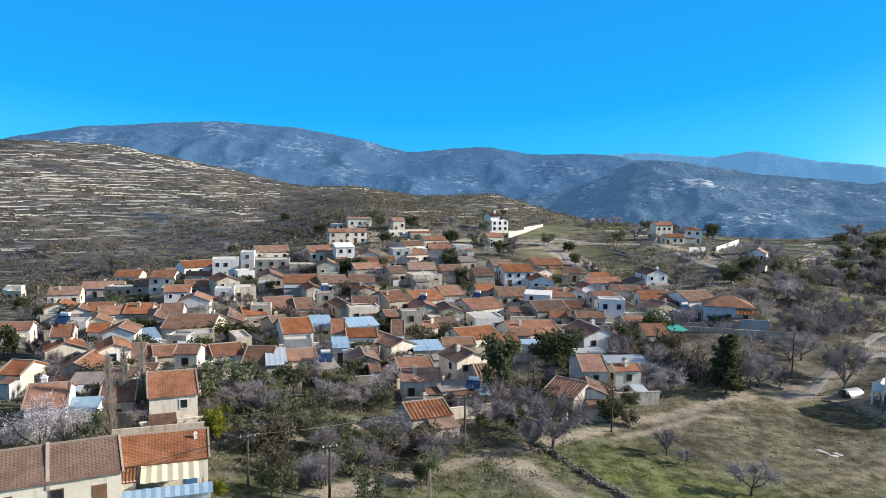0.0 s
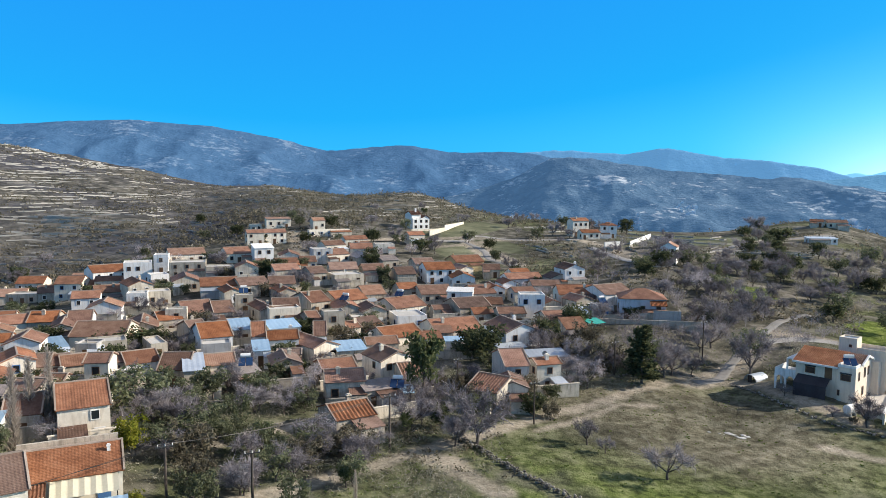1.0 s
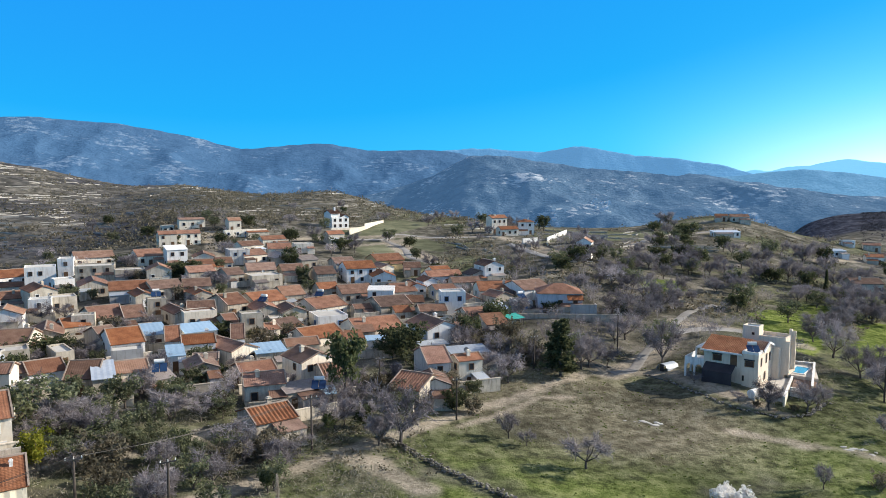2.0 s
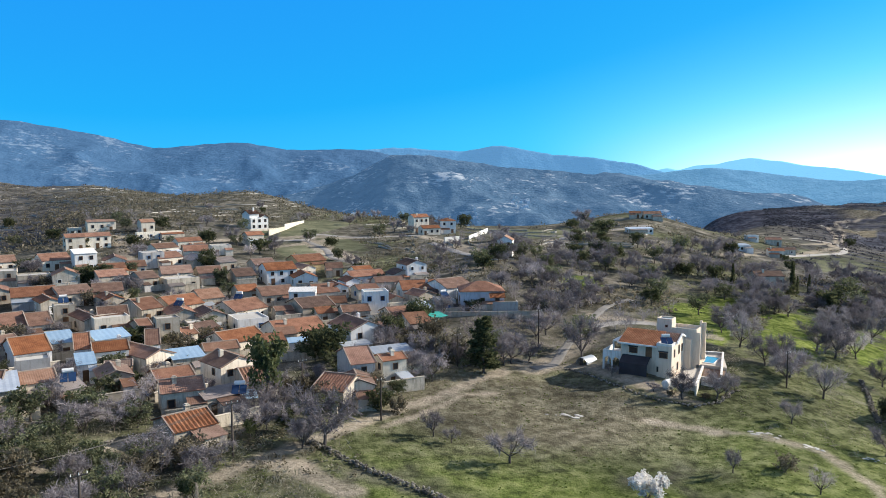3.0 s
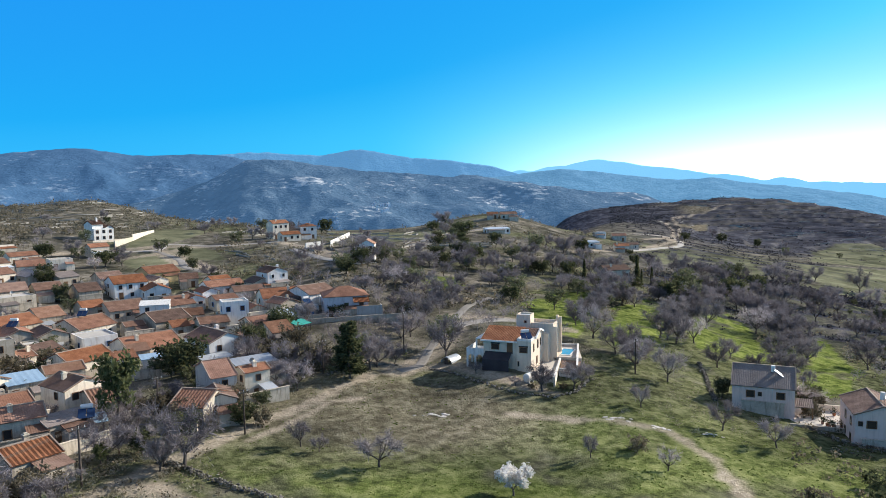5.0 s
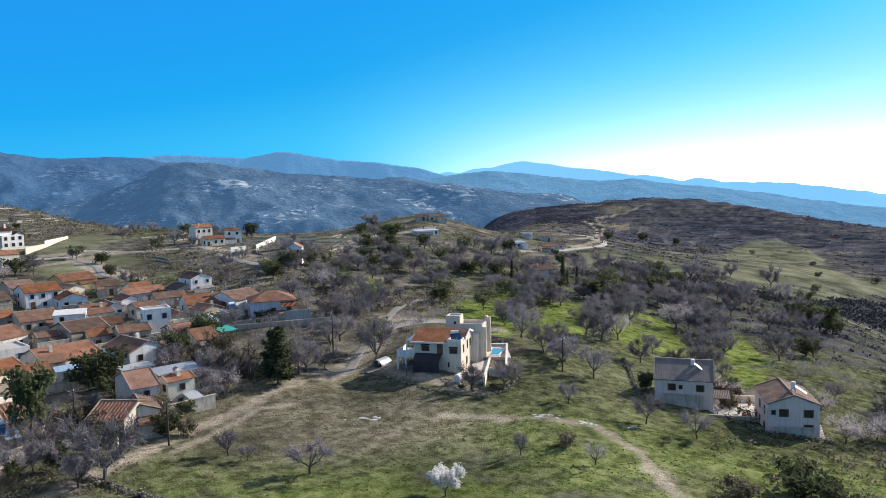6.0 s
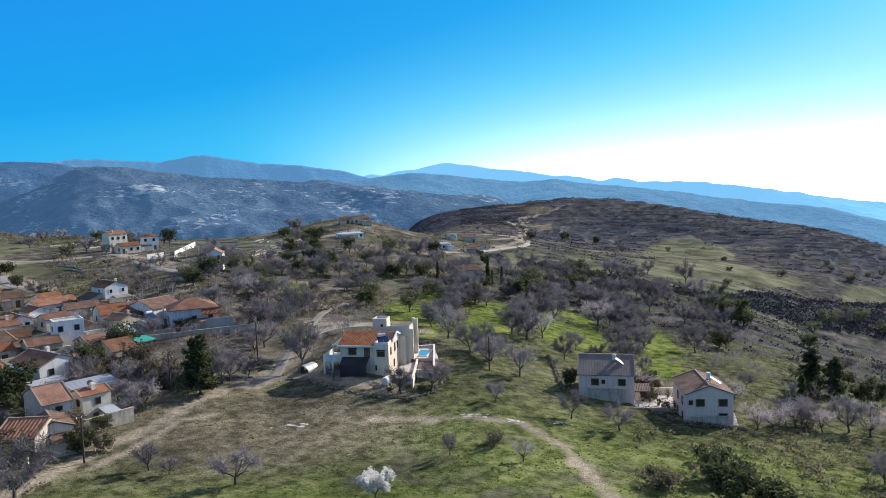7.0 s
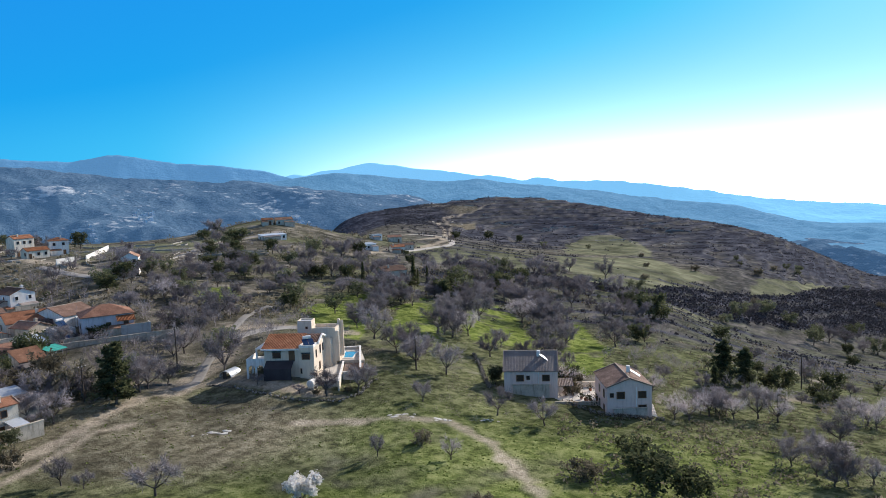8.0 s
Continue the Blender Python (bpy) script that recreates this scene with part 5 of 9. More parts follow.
BLUEPAINT = plain("faded_blue_sheeting", (0.20, 0.33, 0.47), (0.36, 0.49, 0.60), 1.2, rough=0.6)
SOLAR, _t, _b = material("solar_glass", 0.1)
_b.inputs["Base Color"].default_value = (0.02, 0.05, 0.12, 1)
WATER, _t, _b = material("pool_water", 0.05)
_b.inputs["Base Color"].default_value = (0.10, 0.36, 0.50, 1)


def solar_heater(m):
    """A tank on legs over two slanting glass panels."""
    ob = empty("solar_water_heater", m, "white solar water heater with tank and glass panels on roof", "water heater", "roof water heaters")
    bm = bmesh.new()
    tube(bm, [(-0.75, 0.4, 1.55), (0.75, 0.4, 1.55)], [0.34, 0.34], 12)
    part("tank", bm, WHITE, ob, "white cylindrical water tank")
    for x in (-0.55, 0.55):
        me = solid("panel", [(x - 0.5, -1.0, 0.25), (x + 0.5, -1.0, 0.25), (x + 0.5, 0.3, 1.2), (x - 0.5, 0.3, 1.2), (x - 0.5, -1.05, 0.33), (x + 0.5, -1.05, 0.33), (x + 0.5, 0.25, 1.28), (x - 0.5, 0.25, 1.28)], [(0, 3, 2, 1), (4, 5, 6, 7), (0, 1, 5, 4), (1, 2, 6, 5), (2, 3, 7, 6), (3, 0, 4, 7)])
        part("panel", me, SOLAR, ob, "dark glass solar panel")
    part("stand", boxes("stand", (-0.7, -0.64, 0.4, 0.46, 0, 1.3), (0.64, 0.7, 0.4, 0.46, 0, 1.3), (-0.7, -0.64, -1.0, -0.94, 0, 0.3), (0.64, 0.7, -1.0, -0.94, 0, 0.3)), IRON, ob)
    return ob


def roof_tank(m):
    """A white tank on a stand with one pale slanting collector."""
    ob = empty("solar_water_heater", m, "white water tank with one slanting pale collector on the roof", "water heater", "roof water heaters")
    bm = bmesh.new()
    tube(bm, [(0, 0, 0.55), (0, 0, 1.75)], [0.36, 0.36], 14)
    part("tank", bm, WHITE, ob, "white upright water tank")
    a, b = Vector((0.25, -0.35, 0.95)), Vector((1.9, -0.9, -0.1))
    up, side = Vector((0.05, 0.05, 0.09)), Vector((0.13, 0.36, 0.0))
    vs = [a - side, a + side, b + side, b - side]
    part("panel", solid("panel", vs + [v + up for v in vs], [(0, 1, 2, 3), (7, 6, 5, 4), (0, 4, 5, 1), (1, 5, 6, 2), (2, 6, 7, 3), (3, 7, 4, 0)]), SHEET, ob, "pale slanting collector")
    part("stand", boxes("stand", (-0.3, -0.25, -0.3, -0.25, -0.6, 0.55), (0.25, 0.3, -0.3, -0.25, -0.6, 0.55), (-0.3, -0.25, 0.25, 0.3, -0.6, 0.55), (0.25, 0.3, 0.25, 0.3, -0.6, 0.55), (-0.32, 0.32, -0.32, 0.32, 0.5, 0.56)), IRON, ob)
    return ob


def plain_window(house_ob, x, y, z, turn, w=1.2, h=1.2, mat=None):
    add_window(house_ob, pose(x, y, z, 0, 0, turn) @ Matrix.Diagonal((w / 1.1, 1, h / 1.3, 1)), mat or WOOD)


def gabled(name, x0, x1, eave_y, eave_z, ridge_y, ridge_z, back_y, back_z, thick, wave, mat, parent, label):
    """Two tiled slopes over one ridge along x."""
    vs, fs = [], []
    slab(vs, fs, (x0, ridge_y, ridge_z), (x1, ridge_y, ridge_z), (x1, eave_y, eave_z), (x0, eave_y, eave_z), thick, wave)
    slab(vs, fs, (x0, ridge_y, ridge_z), (x1, ridge_y, ridge_z), (x1, back_y, back_z), (x0, back_y, back_z), thick, wave)
    return part(name, solid(name, vs, fs), mat, parent, label)


def parapet(parent, x0, x1, y0, y1, z, tall, mat, label, thick=0.22):
    """A low wall round a flat roof, one closed ring."""
    return part("parapet", boxes("parapet", (x0, x1, y0, y0 + thick, z, z + tall), (x0, x1, y1 - thick, y1, z, z + tall), (x0, x0 + thick, y0 + thick, y1 - thick, z, z + tall), (x1 - thick, x1, y0 + thick, y1 - thick, z, z + tall)), mat, parent, label)


def skew_wall(parent, a, b, z0, z1, thick, mat, label):
    """A straight garden wall from a to b with its coping."""
    a, b = Vector((*a, 0)), Vector((*b, 0))
    d = (b - a).normalized()
    m = Matrix.Translation((a.x, a.y, 0)) @ Matrix.Rotation(math.atan2(d.y, d.x), 4, "Z")
    ln = (b - a).length
    w = part("garden_wall", boxes("garden_wall", (0, ln, -thick / 2, thick / 2, z0, z1)), mat, parent, label, m=m)
    part("coping", boxes("coping", (-0.04, ln + 0.04, -thick / 2 - 0.05, thick / 2 + 0.05, z1, z1 + 0.08)), WHITE, w, "pale wall coping")


def villa(x, y, yaw):
    z = ground_at(x, y) - 0.2
    M = pose(x, y, z, 0, 0, yaw)
    ob = empty("villa", M, "cream two-storey villa with orange roof and flat-roofed white tower", "house")
    part("wall", solid("wall", [(-4.8, 0, -2), (2.0, 0, -2), (2.0, 8, -2), (-4.8, 8, -2), (-4.8, 0, 5.55), (2.0, 0, 5.55), (2.0, 8, 6.0), (-4.8, 8, 6.0), (-4.8, 5, 7.1), (2.0, 5, 7.1)], [(0, 1, 5, 4), (2, 3, 7, 6), (1, 2, 6, 9, 5), (3, 0, 4, 8, 7), (4, 5, 9, 8), (6, 7, 8, 9)]), VILLA_WALL, ob)
    part("wing", solid("wing", [(2.0, -0.35, -2), (4.8, -0.35, -2), (4.8, 8, -2), (2.0, 8, -2), (2.0, -0.35, 5.7), (4.8, -0.35, 5.7), (4.8, 2.3, 5.7), (2.0, 2.3, 5.7), (4.8, 2.3, 6.0), (2.0, 2.3, 6.0), (4.8, 5.4, 6.95), (2.0, 5.4, 6.95), (4.8, 8, 6.1), (2.0, 8, 6.1)], [(0, 1, 5, 4), (1, 2, 12, 10, 8, 6, 5), (3, 0, 4, 7, 9, 11, 13), (2, 3, 13, 12), (4, 5, 6, 7), (7, 6, 8, 9), (8, 10, 11, 9), (10, 12, 13, 11)]), VILLA_WALL, ob, "cream corner wing")
    gabled("roof", -5.2, 2.1, -0.45, 5.55, 5, 7.35, 8.3, 6.1, 0.16, 0.05, ORANGE, ob, "orange clay tile roof")
    gabled("roof", 2.15, 5.05, 2.2, 6.08, 5.4, 7.15, 8.3, 6.2, 0.16, 0.05, ORANGE, ob, "orange clay tile roof")
    parapet(ob, 2.0, 4.8, -0.35, 2.25, 5.7, 0.45, WHITE, "white rim of the flat corner roof")
    part("fascia", boxes("fascia", (-5.3, 2.05, -0.6, -0.46, 5.3, 5.6)), WHITE, ob, "white eaves board")
    part("verge", solid("verge", [(a, b, c + e) for a in (4.95, 5.2) for b, c in ((2.1, 6.05), (5.4, 7.15), (8.4, 6.15)) for e in (-0.25, 0.12)], [(0, 1, 3, 2), (2, 3, 5, 4), (6, 8, 9, 7), (8, 10, 11, 9), (1, 7, 9, 3), (3, 9, 11, 5), (0, 2, 8, 6), (2, 4, 10, 8), (0, 6, 7, 1), (4, 5, 11, 10)]), WHITE, ob, "white roof edge")
    for x0, x1, y0, y1, top in ((-0.8, 2.1, 9.0, 11.8, 8.7), (1.5, 6.7, 9.4, 14.0, 6.7)):
        b = part("block", boxes("block", (x0, x1, y0, y1, -2, top)), VILLA_WALL, ob, "plain flat-roofed block")
        parapet(b, x0, x1, y0, y1, top, 0.3 if top > 8 else 0.7, VILLA_WALL, "cream roof parapet")
        part("flat_roof", boxes("flat_roof", (x0 + 0.22, x1 - 0.22, y0 + 0.22, y1 - 0.22, top, top + 0.05)), SHEET if top > 8 else PAVING, b, "pale flat roof")
    part("link", boxes("link", (-0.8, 6.0, 8.0, 9.4, -2, 5.6)), VILLA_WALL, ob, "low link between house and tower")
    part("pier", boxes("pier", (6.3, 6.74, 13.3, 14.04, 7.3, 8.4)), VILLA_WALL, ob, "narrow roof pier")
    part("side_frame", boxes("side_frame", (6.7, 7.4, 9.4, 9.7, 0.6, 6.8), (6.7, 7.4, 13.6, 13.95, 0.6, 8.1), (6.7, 7.4, 9.7, 13.6, 0.6, 0.9)), VILLA_WALL, ob, "projecting white wall frame")
    for a in ((-2.4, -0.004, 4.25, 0, 1.6, 1.1), (3.3, -0.354, 4.0, 0, 1.6, 1.1), (2.3, -0.354, 1.3, 0, 0.35, 1.0), (4.804, 1.4, 4.2, 90, 0.7, 1.5), (4.804, 4.4, 4.4, 90, 0.8, 1.7), (4.804, 6.4, 4.4, 90, 0.7, 1.5), (4.804, 3.6, 1.4, 90, 0.9, 1.5), (6.704, 11.6, 3.9, 90, 1.6, 4.0), (1.1, 8.996, 7.6, 0, 0.5, 0.5)):
        plain_window(ob, *a)
    part("shutter", boxes("shutter", (-3.3, -1.5, -0.12, -0.01, 4.85, 5.05), (2.4, 4.2, -0.5, -0.36, 4.6, 4.8)), CLOTH, ob, "dark window hoods")
    part("door", joinery(DOOR, WOOD), None, ob, m=Matrix.Translation((0.5, -0.004, 3.1)))
    bal = part("balcony", boxes("balcony", (-8.4, -4.8, 0.2, 6.0, 2.5, 2.75)), WHITE, ob, "white arcaded balcony")
    for px, py in ((-8.25, 0.35), (-6.6, 0.35), (-5.0, 0.35), (-8.25, 3.1), (-8.25, 5.85)):
        part("pillar", boxes("pillar", (px - 0.17, px + 0.17, py - 0.15, py + 0.15, -2, 2.5)), WHITE, bal)
    for x0, x1 in ((-8.08, -6.77), (-6.43, -5.17)):
        xm, hw = (x0 + x1) / 2, (x1 - x0) / 2
        arc = [(xm - hw * math.cos(k / 8 * math.pi), 1.75 + 0.6 * math.sin(k / 8 * math.pi)) for k in range(9)]
        vs = [(px, py, pz) for py in (0.2, 0.5) for px, pz in arc] + [(px, py, 2.5) for py in (0.2, 0.5) for px, pz in arc]
        fs = [(k, k + 1, 19 + k, 18 + k) for k in range(8)] + [(9 + k, 27 + k, 28 + k, 10 + k) for k in range(8)] + [(k, 9 + k, 10 + k, k + 1) for k in range(8)]
        part("arch", solid("arch", vs, fs), WHITE, bal, "white rounded arch")
    for b in ((-8.4, -8.25, 0.2, 6.0, 2.75, 3.6), (-8.25, -4.8, 0.2, 0.35, 2.75, 3.6)):
        part("balustrade", boxes("balustrade", b), WHITE, bal)
    porch = part("porch_roof", boxes("porch_roof", (-6.6, -5.2, 0.6, 7, 5.35, 5.55)), WHITE, ob, "white covered porch")
    part("pillar", boxes("pillar", (-6.6, -6.35, 0.6, 0.85, 2.75, 5.35)), WHITE, porch)
    vs, fs = [], []
    slab(vs, fs, (-4.4, -0.05, 3.3), (0.9, -0.05, 3.3), (0.9, -2.2, 2.2), (-4.4, -2.2, 2.2), 0.05, 0.0)
    part("awning", solid("awning", vs, fs), CLOTH, ob, "dark cloth carport awning")
    part("awning", boxes("awning", (-4.35, -4.3, -2.2, -2.1, -1, 2.2), (0.8, 0.85, -2.2, -2.1, -1, 2.2), (-4.3, 0.8, -2.2, -2.17, -0.6, 2.2)), CLOTH, ob, "dark hanging cloth")
    solar_heater(M @ pose(3.3, 1.2, 5.75, 0, 0, 35))
    # terraces beside the house, with pool, planting bed and garden walls
    t = empty("pool_terrace", M, "walled paved terrace with small blue swimming pool", "terrace")
    part("paving", solid("paving", [(7.0, 10.5, c) for c in (-2.5, 0.55)] + [(12.2, 10.5, c) for c in (-2.5, 0.55)] + [(9.4, 20.4, c) for c in (-2.5, 0.55)] + [(4.8, 19.5, c) for c in (-2.5, 0.55)], [(1, 3, 5, 7), (0, 2, 3, 1), (2, 4, 5, 3), (4, 6, 7, 5), (6, 0, 1, 7)]), PAVING, t, "pale paving")
    part("water", boxes("water", (6.9, 9.3, 12.2, 17.5, 0.55, 0.6)), WATER, t, "blue pool water")
    part("pool_rim", boxes("pool_rim", (6.6, 6.9, 11.9, 17.8, 0.55, 0.68), (9.3, 9.6, 11.9, 17.8, 0.55, 0.68), (6.9, 9.3, 11.9, 12.2, 0.55, 0.68), (6.9, 9.3, 17.5, 17.8, 0.55, 0.68)), WHITE, t, "white pool rim")
    part("planting_bed", solid("planting_bed", [(9.6, 2.2, c) for c in (-2.5, 0.0)] + [(12.8, 2.7, c) for c in (-2.5, 0.0)] + [(12.0, 10.4, c) for c in (-2.5, 0.0)] + [(8.2, 10.4, c) for c in (-2.5, 0.0)], [(1, 3, 5, 7), (0, 2, 3, 1), (2, 4, 5, 3), (4, 6, 7, 5), (6, 0, 1, 7)]), BARESOIL, t, "reddish planted bed")
    part("path", solid("path", [(5.0, -2.0, c) for c in (-2.5, -0.1)] + [(9.6, -2.6, c) for c in (-2.5, -0.1)] + [(7.6, 10.3, c) for c in (-2.5, -0.1)] + [(5.0, 10.3, c) for c in (-2.5, -0.1)], [(1, 3, 5, 7), (0, 2, 3, 1), (2, 4, 5, 3), (4, 6, 7, 5), (6, 0, 1, 7)]), PAVING, t, "pale side path")
    skew_wall(t, (12.9, 2.5), (9.3, 20.6), -2.6, 1.1, 0.3, VILLA_WALL, "white garden wall")
    skew_wall(t, (9.5, 2.1), (12.8, 2.5), -2.6, 0.35, 0.3, GREY, "grey retaining wall")
    skew_wall(t, (4.8, 19.6), (9.2, 20.6), -2.6, 1.0, 0.3, GREY, "grey garden wall")
    skew_wall(t, (10.2, -4.5), (7.9, 10.2), -2.6, 0.35, 0.3, CREAM, "low cream wall")
    return ob


BARESOIL = plain("reddish_garden_soil", (0.16, 0.10, 0.07), (0.30, 0.21, 0.16), 3.0)
villa(79.0, 113.8, -52)


def garden_house(x, y, yaw, w, d, h, kind, rise, roof, label, heater):
    ob = house(x, y, yaw, w, d, h, kind, rise, "C", roof, 2, 977, z=ground_at(x, y) - 0.3, extras="n")
    ob["label"] = label
    for c in list(ob.children):
        if c.data and c.data.materials[0] == CREAM:
            c.data.materials[0] = HOUSE_WALL
        if c.name.split(".")[0] in ("window", "door"):
            for k in list(c.children):
                bpy.data.objects.remove(k)
            bpy.data.objects.remove(c)
    for wx, wz in ((-0.2, 0.75), (0.28, 0.75), (-0.2 if kind == "R" else 0.28, 0.28)):
        plain_window(ob, wx * w, -d / 2 - (0.004 if wz > 0.5 else 0.09), (wz if wz > 0.5 else 0.33) * h, 0, 1.5, 1.3)
    plain_window(ob, -0.05 * w if kind == "R" else -0.4 * w, -d / 2 - 0.004, 0.76 * h, 0, 0.7, 0.8)
    for wy in (-0.25, 0.1):
        plain_window(ob, -w / 2 - 0.004, wy * d, 0.7 * h, -90, 0.9, 1.5)
        plain_window(ob, -w / 2 - 0.004, wy * d, 0.25 * h, -90, 0.9, 1.3)
    part("downpipe", boxes("downpipe", (0.14 * w, 0.14 * w + 0.1, -d / 2 - 0.1, -d / 2 - 0.004, -1, h)), WHITE, ob, "white rain pipe")
    roof_tank(Matrix(ob.matrix_basis) @ pose(*heater))
    return ob


garden_house(118, 86.7, -54, 10.4, 11.0, 5.6, "R", 2.6, "g", "beige two-storey house with grey-brown roof above the meadow", (1.6, -1.6, 7.0))
second_house = garden_house(119.6, 67, -47, 8.0, 10.5, 5.9, "G", 1.5, "b", "beige two-storey gabled house with reddish-brown roof by the terrace", (0.6, -2.0, 7.2))


part("outside_stair", boxes("outside_stair", *[(4.06, 5.1, -4.6 + 0.3 * k, -4.6 + 0.3 * (k + 1) + 0.002 * (k % 2), -1.0, 0.05 + 0.18 * k) for k in range(9)]), WHITE, second_house, "white outside stair")
POT_LEAF = plain("dark_shrub_leaves", (0.03, 0.04, 0.018), (0.08, 0.095, 0.04), 6.0)


def terrace(x, y, yaw):
    """The paved yard between the two houses, with planters, a pergola and low walls."""
    z = ground_at(x, y)
    M = pose(x, y, z, 0, 0, yaw)
    ob = empty("yard", M, "pale paved yard with low walls between houses", "yard")
    part("paving", boxes("paving", (-5, 5, -4, 7, -2.5, 0.5)), PAVING, ob, "pale paving")
    part("retaining_wall", boxes("retaining_wall", (-5.2, 5.2, -4.4, -4.0, -2.5, 1.0)), STONE, ob, "low stone retaining wall")
    part("retaining_wall", boxes("retaining_wall", (-5, 5.2, 7.0, 7.3, -2.5, 1.6)), CREAM, ob, "cream back wall")
    p = empty("pergola", M @ pose(-3.2, 2.0, 0.5), "small wooden pergola with brown tiled roof", "pergola")
    vs, fs = [], []
    slab(vs, fs, (-2, 1.6, 2.9), (2, 1.6, 2.9), (2, -1.6, 2.2), (-2, -1.6, 2.2), 0.1, 0.04)
    part("roof", solid("roof", vs, fs), SLATE, p)
    for px in (-1.8, 1.8):
        for py in (-1.4, 1.4):
            part("post", boxes("post", (px - 0.08, px + 0.08, py - 0.08, py + 0.08, 0, 2.2 + 0.22 * (py + 1.4))), WOOD, p)
    rnd = random.Random(4)
    for k in range(9):
        q = empty("planter", M @ pose(rnd.uniform(-0.5, 4.5), rnd.uniform(-3, 6), 0.5), "dark potted shrub in clay pot", "plant pot", "yard plants")
        bm = bmesh.new()
        tube(bm, [(0, 0, 0), (0, 0, 0.5)], [0.22, 0.32], 8)
        part("pot", bm, ORANGE, q, "clay pot")
        bm = bmesh.new()
        for j in range(60):
            c = Vector((rnd.gauss(0, 0.3), rnd.gauss(0, 0.3), 0.5 + abs(rnd.gauss(0.35, 0.3))))
            u, v = Vector((rnd.gauss(0, 1), rnd.gauss(0, 1), rnd.gauss(0, 1))).normalized() * 0.16, Vector((rnd.gauss(0, 1), rnd.gauss(0, 1), rnd.gauss(0, 1))).normalized() * 0.1
            bm.faces.new([bm.verts.new(c + w) for w in (-u, v, u, -v)])
        part("leaves", bm, POT_LEAF, q)
    return ob


terrace(119.3, 75.9, -52)


def near_house():
    """The orange-roofed house with the canvas awning."""
    x, y, yaw = -27.8, 72.6, 19
    ob = house(x, y, yaw, 9.4, 7.4, 2.9, "R", 1.6, "C", "o", 1, 501, extras="n")
    ob["label"] = "low cream house with clean orange roof and canvas awning"
    M = Matrix(ob.matrix_basis)
    vs, fs = [], []
    slab(vs, fs, (-1.4, -3.75, 2.75), (4.3, -3.75, 2.75), (4.3, -6.4, 2.0), (-1.4, -6.4, 2.0), 0.04, 0.05, 1.0)
    part("awning", solid("awning", vs, fs), CANVAS, ob, "cream canvas awning")
    vs, fs = [], []
    slab(vs, fs, (-4.8, -3.75, 2.7), (-1.7, -3.75, 2.7), (-1.7, -6.0, 2.1), (-4.8, -6.0, 2.1), 0.1, 0.05)
    part("lean_to", solid("lean_to", vs, fs), ORANGE, ob, "orange tiled lean-to")
    part("lean_to_wall", boxes("lean_to_wall", (-4.7, -1.8, -5.9, -5.7, -1.0, 2.15)), CREAM, ob, "cream lean-to wall")
    part("awning_post", boxes("awning_post", (4.1, 4.2, -6.3, -6.2, -1, 2.0)), IRON, ob)
    vs, fs = [], []
    slab(vs, fs, (-5.0, -6.7, 1.6), (5.0, -6.7, 1.6), (5.0, -8.6, 1.35), (-5.0, -8.6, 1.35), 0.06, 0.03, 0.8)
    s = empty("shed", M, "low shed roofed with faded blue sheets", "shed")
    part("roof", solid("roof", vs, fs), BLUEPAINT, s, "faded blue sheets")
    part("wall", boxes("wall", (-4.8, 4.8, -8.3, -8.1, -1, 1.3), (-4.8, -4.6, -8.1, -6.8, -1, 1.4), (4.6, 4.8, -8.1, -6.8, -1, 1.4)), GREY, s)
    part("paving", boxes("paving", (-5.2, 6.5, -11.5, -8.7, -1.5, 0.25)), PAVING, s, "dusty concrete apron")
    part("chimney", joinery(CHIMNEY, WHITE), None, ob, m=pose(3.6, -1.2, 4.0) @ Matrix.Diagonal((0.5, 0.5, 0.7, 1)))
    # the flat parapet roof behind the ridge
    part("back_wall", boxes("back_wall", (-4.6, 4.6, 4.0, 4.3, -1.5, 4.0)), STONE, ob, "rough stone parapet")


near_house()
n2 = house(-38.9, 62.5, 27, 21, 9.0, 3, "R", 1.7, "C", "p", 1, 502, extras="n")
n2["label"] = "long low cream house with faded pinkish tile roof"
for px in (4.6,):
    part("fire_wall", solid("fire_wall", [Vector((px + a, b, c + e)) for a in (0, 0.3) for b, c in ((-4.6, 2.9), (0, 4.85), (4.6, 2.9)) for e in (-0.5, 0.22)], [(0, 1, 3, 2), (2, 3, 5, 4), (6, 8, 9, 7), (8, 10, 11, 9), (1, 7, 9, 3), (3, 9, 11, 5), (0, 6, 7, 1), (4, 5, 11, 10)]), MORTAR, n2, "pale mortar strip across the roof")


